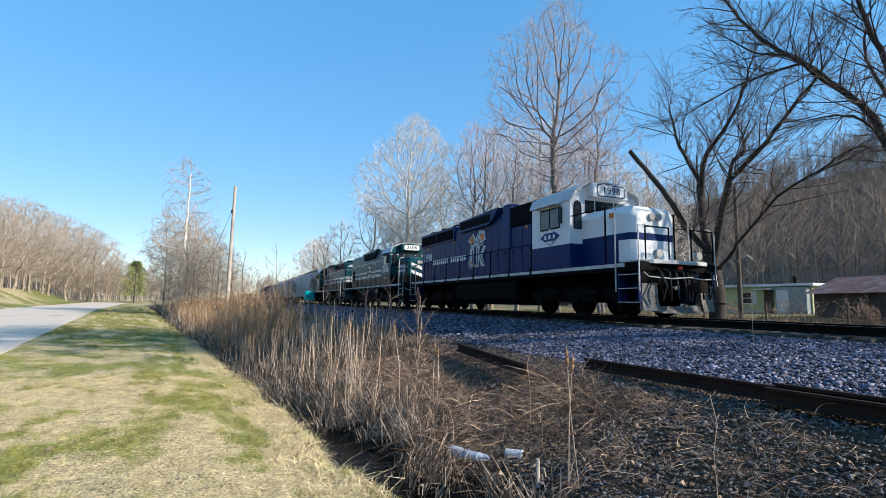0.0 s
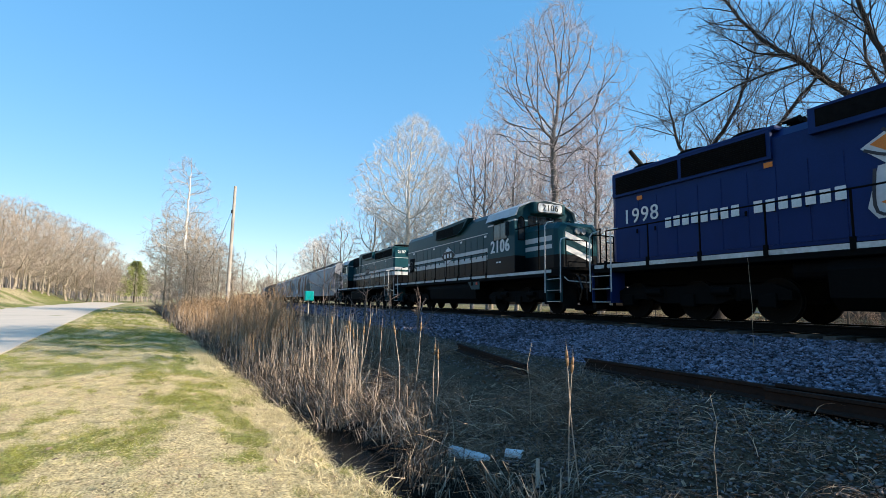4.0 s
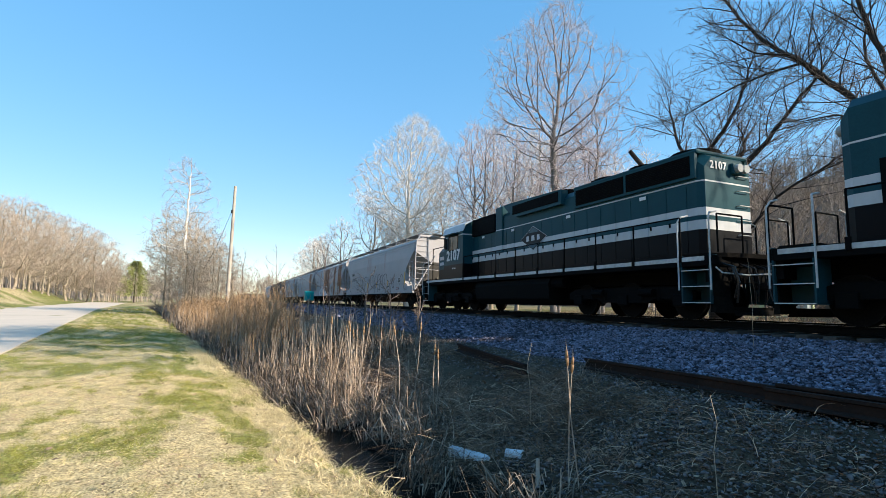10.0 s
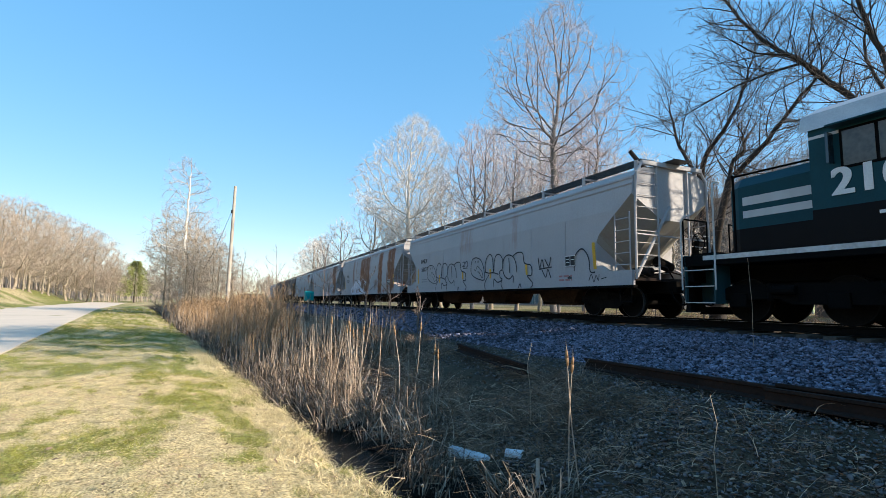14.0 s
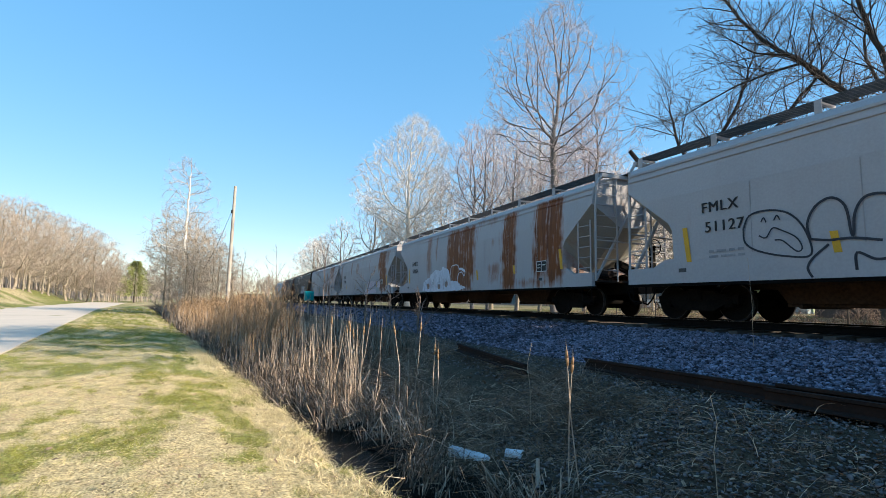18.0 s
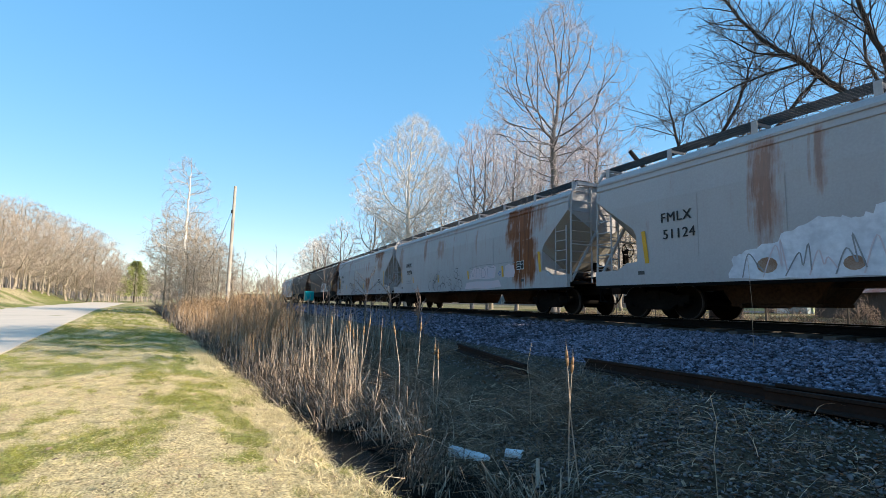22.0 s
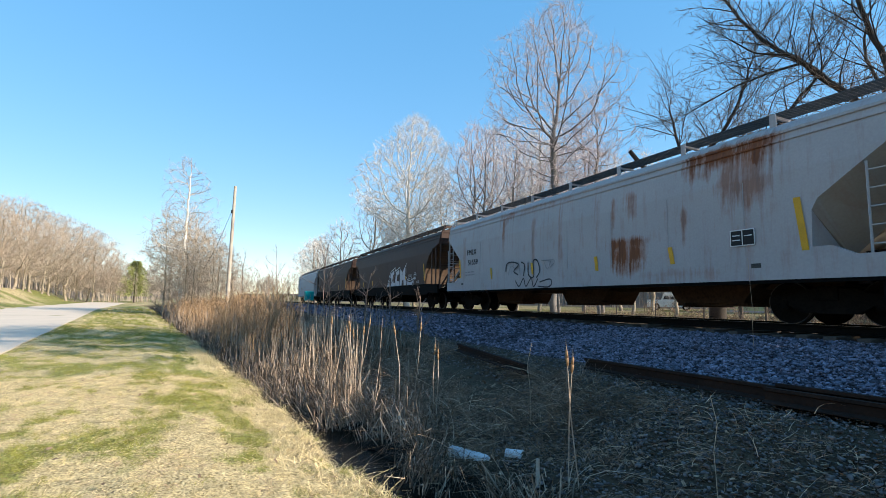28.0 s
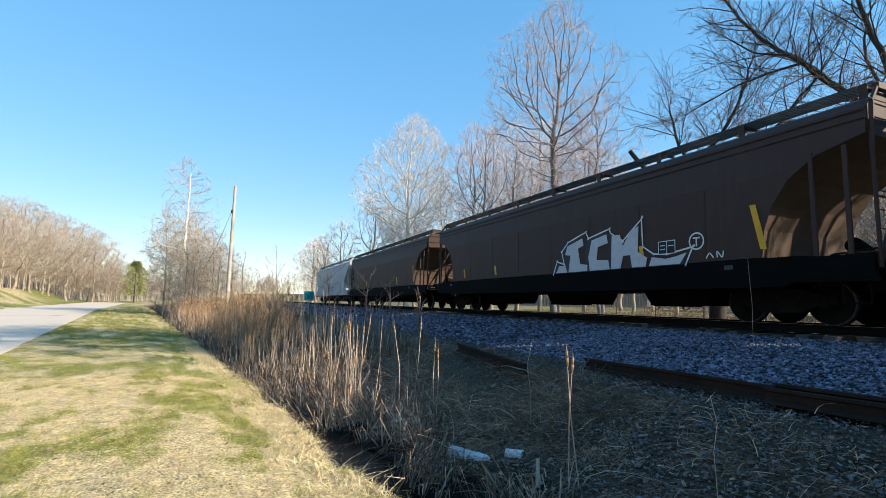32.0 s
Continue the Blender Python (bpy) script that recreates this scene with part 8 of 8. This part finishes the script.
# ---- buildings and roadside things beyond the track ----
def frame_of(a, b):
    """A pose at a whose x runs level towards b."""
    d = Vector((b[0] - a[0], b[1] - a[1], 0))
    return Matrix.Translation((a[0], a[1], ground_z((a[0] + b[0]) / 2, (a[1] + b[1]) / 2))) @ Matrix.Rotation(math.atan2(d.y, d.x), 4, "Z"), d.length


def build_house():
    siding = mat("green_siding", (0.47, 0.52, 0.30), (0.38, 0.43, 0.24), 0.7, 0, 12, 1, 0.1)
    white = mat("house_trim", (0.7, 0.7, 0.68), (0.55, 0.55, 0.53), 0.6, 0, 12, 1, 0.1)
    m, w = frame_of((-30.0, 29.4), (-22.4, 29.0))
    house = tagged(new("mobile_home"), "pale green mobile home with white shutters and flat roof", "house")
    house.matrix_world = Matrix.Translation((0, 0, -0.62)) @ m
    bm = bmesh.new()
    box(bm, 0, w, 0, 4.2, 0.1, 2.75)
    wall = part("wall", bm, siding, house)
    for k in range(9):
        bm = bmesh.new()
        box(bm, 0, w, -0.015, 0.0, 0.75 + k * 0.22, 0.76 + k * 0.22 + 0.012)
        part("siding_lap", bm, siding, wall)
    bm = bmesh.new()
    box(bm, -0.02, w + 0.02, -0.03, 0.0, 0.1, 0.75)
    part("skirting", bm, mat("grey_skirting", (0.5, 0.5, 0.5), (0.4, 0.4, 0.4), 0.8), house)
    bm = bmesh.new()
    box(bm, -0.3, w + 0.3, -0.35, 4.5, 2.75, 2.95, 0.03)
    part("roof", bm, white, house, "low white metal roof")
    for x in (1.9,):
        bm = bmesh.new()
        box(bm, x, x + 0.9, -0.03, -0.005, 1.35, 2.3)
        win = part("window", bm, white, house)
        for z in (1.4, 1.86):
            bm = bmesh.new()
            box(bm, x + 0.06, x + 0.84, -0.04, -0.03, z, z + 0.4)
            part("pane", bm, GLASS, win)
        for dx in (-0.42, 0.95):
            bm = bmesh.new()
            box(bm, x + dx, x + dx + 0.36, -0.05, -0.01, 1.3, 2.35)
            part("shutter", bm, white, win)
    bm = bmesh.new()
    box(bm, 3.85, 4.6, -0.06, 0.0, 0.55, 2.55)
    part("door", bm, mat("dark_door", (0.09, 0.08, 0.07), None, 0.6), house)
    bm = bmesh.new()
    prism(bm, [(3.5, 2.5), (4.9, 2.5), (4.9, 2.56), (3.5, 2.56)], -1.1, 0)
    part("door_canopy", bm, white, house)
    bm = bmesh.new()
    box(bm, 5.1, 7.5, -0.5, -0.04, 0.1, 2.66, 0.02)
    part("porch", bm, mat("pale_blue_siding", (0.30, 0.34, 0.33), (0.25, 0.28, 0.28), 0.7), house, "pale blue-grey boxed porch")
    bm = bmesh.new()
    box(bm, 5.2, 6.15, -0.53, -0.5, 0.45, 2.45)
    part("porch_door", bm, white, house)
    bm = bmesh.new()
    rod(bm, (5.4, 1.5, 2.9), (5.4, 1.5, 3.5), 0.12, 0.12, 10)
    rod(bm, (5.4, 1.5, 3.5), (5.4, 1.5, 3.62), 0.22, 0.05, 10)
    part("chimney_pipe", bm, GRIME, house)


def build_shed():
    rusty = mat("rusty_corrugated_sheet", (0.36, 0.17, 0.12), (0.22, 0.10, 0.075), 0.8, 0, 12, 1.2, 0.3, dirt=(0.42, 0.36, 0.33), dirt_amount=0.3)
    boards = mat("dark_shed_boards", (0.07, 0.055, 0.045), (0.11, 0.09, 0.075), 0.9, 0, 15, 1.5, 0.4)
    m, w = frame_of((-19.5, 23.8), (-10.5, 20.2))
    shed = tagged(new("shed"), "dark board shed with a rusty corrugated roof", "shed")
    shed.matrix_world = Matrix.Translation((0, 0, 0.08)) @ m
    x = 0.0
    while x < w:
        bm = bmesh.new()
        box(bm, x, x + 0.285, 0.0, 0.04, -1.0, 1.55 + 0.02 * math.sin(x * 9))
        part("board", bm, boards, shed)
        x += 0.3
    for a in (0.0, w - 0.05):
        bm = bmesh.new()
        box(bm, a, a + 0.05, 0.04, 3.8, -1.0, 1.55)
        part("end_wall", bm, boards, shed)
    bm = bmesh.new()
    box(bm, 0.05, w - 0.05, 3.7, 3.8, -1.0, 2.2)
    part("back_wall", bm, boards, shed)
    # each sheet of the roof: a ridged strip that rises from the eave to the ridge
    k = 0
    x = -0.4
    while x < w + 0.3:
        bm = bmesh.new()
        n = 8
        pts = [(x + 0.7 * i / n, 0.022 * (i % 2)) for i in range(n + 1)]
        lo = [bm.verts.new((a, -0.45, 1.48 + b + 0.004 * (k % 2))) for a, b in pts]
        hi = [bm.verts.new((a, 2.0, 2.62 + b + 0.004 * (k % 2))) for a, b in pts]
        bk = [bm.verts.new((a, 4.2, 1.75 + b + 0.004 * (k % 2))) for a, b in pts]
        for i in range(n):
            bm.faces.new((lo[i], lo[i + 1], hi[i + 1], hi[i])), bm.faces.new((hi[i], hi[i + 1], bk[i + 1], bk[i]))
        part("roof_sheet", bm, rusty, shed)
        x += 0.68
        k += 1


build_house()
build_shed()


def build_poles():
    z = ground_z(-43, -11.35)
    pole = tagged(new("utility_pole"), "pale weathered wooden pole standing in the brush", "utility pole")
    bm = bmesh.new()
    rod(bm, (-43.0, -11.35, z - 0.3), (-42.95, -11.25, 9.5), 0.16, 0.11, 12)
    part("post", bm, WOOD_POLE, pole)
    bm = bmesh.new()
    box(bm, -43.2, -42.8, -11.45, -11.35, 7.3, 7.5)
    part("bracket", bm, GRIME, pole)
    bm = bmesh.new()
    pts = [(-43 - 18 * k / 14, -11.4 - 3.0 * k / 14, 7.4 - 5.0 * (k / 14) - 0.8 * math.sin(math.pi * k / 14)) for k in range(15)]
    rods(bm, pts, 0.012, 5)
    part("guy_wire", bm, GRIME, pole)
    dark = mat("dark_pole", (0.12, 0.095, 0.075), (0.07, 0.055, 0.045), 0.9, 0, 20, 2, 0.5)
    z = ground_z(-19.7, 16.65)
    pole = tagged(new("utility_pole"), "dark wooden pole beyond the track", "utility pole")
    bm = bmesh.new()
    rod(bm, (-19.7, 16.65, z - 0.3), (-19.72, 16.65, 7.75), 0.14, 0.1, 12)
    part("post", bm, dark, pole)
    bm = bmesh.new()
    rod(bm, (-19.7, 16.55, 3.1), (-18.9, 16.3, 3.4), 0.04, 0.03, 8)
    rod(bm, (-18.9, 16.3, 3.4), (-18.6, 16.3, 3.2), 0.05, 0.05, 8)
    part("bracket", bm, WOOD_POLE, pole)
    # fence posts along the far side
    for k in range(7):
        x = -30 + k * 3.6
        y = 13.5 - k * 0.25
        bm = bmesh.new()
        rod(bm, (x, y, ground_z(x, y) - 0.2), (x + 0.03, y, ground_z(x, y) + 1.1), 0.05, 0.045, 8)
        tagged(part("fence_post", bm, dark), "weathered wooden fence post beyond the track", "fence post", "fence posts")
    teal = mat("teal_plastic", (0.0, 0.32, 0.30), (0.0, 0.24, 0.23), 0.4, 0, 20, 2, 0.1)
    x, y = -39.4, -5.6
    z = ground_z(x, y)
    thing = tagged(new("trackside_box"), "bright teal plastic box on a post beside the track", "box")
    bm = bmesh.new()
    box(bm, x - 0.36, x + 0.36, y - 0.33, y + 0.33, 0.33, 1.05, 0.06)
    part("housing", bm, teal, thing)
    bm = bmesh.new()
    rod(bm, (x, y, z - 0.1), (x, y, 0.36), 0.05, 0.05, 8)
    part("post", bm, WOOD_POLE, thing)


build_poles()


def parked_car(name, x, y, turn, paint, label, category, tall):
    """A small parked car or pickup, seen from afar."""
    car = tagged(new(name), label, category)
    car.matrix_world = Matrix.Translation((x, y, ground_z(x, y))) @ pose(0, 0, 0, 0, 0, turn)
    bm = bmesh.new()
    prism(bm, [(-2.2, 0.35), (2.2, 0.35), (2.25, 0.7), (2.1, 0.95), (1.1, 1.02), (-2.2, 1.05)], -0.88, 0.88)
    part("body", bm, paint, car)
    bm = bmesh.new()
    prism(bm, [(-0.9, 1.02), (1.1, 1.02), (0.55, 1.6 * tall), (-0.6, 1.62 * tall)] if tall > 1.05 else [(-1.9, 1.03), (1.15, 1.02), (0.4, 1.5), (-1.3, 1.5)], -0.78, 0.78)
    cabin = part("cabin", bm, paint, car)
    for side in (-1, 1):
        bm = bmesh.new()
        prism(bm, [(-0.7, 1.08), (0.85, 1.08), (0.45, 1.44), (-0.55, 1.46)], *sorted((side * 0.781, side * 0.79)))
        part("side_window", bm, GLASS, cabin)
        for wx in (-1.35, 1.35):
            bm = bmesh.new()
            rod(bm, (wx, side * 0.7, 0.34), (wx, side * 0.92, 0.34), 0.34, n=18)
            tyre = part("wheel", bm, BLACK_STEEL, car)
            bm = bmesh.new()
            rod(bm, (wx, side * 0.91, 0.34), (wx, side * 0.93, 0.34), 0.2, n=12)
            part("hubcap", bm, SILL_WHITE, tyre)


parked_car("pickup_truck", -35.7, 29.5, 40, WHITE_PAINT, "white pickup truck parked beyond the track", "pickup truck", 1.1)
parked_car("parked_car", -118, -49.5, 20, mat("silver_paint", (0.45, 0.46, 0.48), (0.4, 0.4, 0.42), 0.3, 0.3, bump=0), "silver car parked under the trees beyond the path", "car", 1.0)


def build_far_brush():
    """Bushes and rank grass before the house and shed."""
    p = ground_points(5200, -34, -4, lambda x: 15.5 + 0.12 * (x + 20) + RNG.normal(0, 2.0, len(x)))
    k = len(p)
    v, q = strips(p, up_dirs(k, 0.5), RNG.uniform(0.3, 1.1, k), 0.022 + 0 * p[:, 0], RNG.uniform(0.2, 0.9, k), 3)
    growth("rank_grass", v, q, THATCH, "rank dead grass before the house and shed", "grass")
    p = ground_points(5000, -60, 2, lambda x: TRACK(x) + RNG.uniform(2.6, 9, len(x)))
    k = len(p)
    v, q = strips(p, up_dirs(k, 0.5), RNG.uniform(0.08, 0.3, k), 0.02 + 0 * p[:, 0], RNG.uniform(0.2, 0.9, k), 2)
    growth("verge_grass", v, q, STRAW, "straw grass beyond the track", "grass")
    rnd = random.Random(77)
    segs = [[], [], []]
    for _ in range(34):
        x = rnd.uniform(-34, -6)
        y = 17.5 - 0.1 * (x + 20) + rnd.gauss(0, 1.6)
        for _ in range(4):
            sprout(segs, (x + rnd.gauss(0, 0.2), y + rnd.gauss(0, 0.2), ground_z(x, y)), (rnd.gauss(0, 0.35), rnd.gauss(0, 0.35), 1), rnd.uniform(0.5, 1.3), 0.014, 0, rnd, 0.1, 0.25, (3, 5), 4, 0.55)
    v, f = tubes(np.array(segs[0] + segs[1] + segs[2]), 3)
    growth("brambles", v, f, HAY, "tangled tan brambles before the house", "brush")


build_far_brush()


motions()
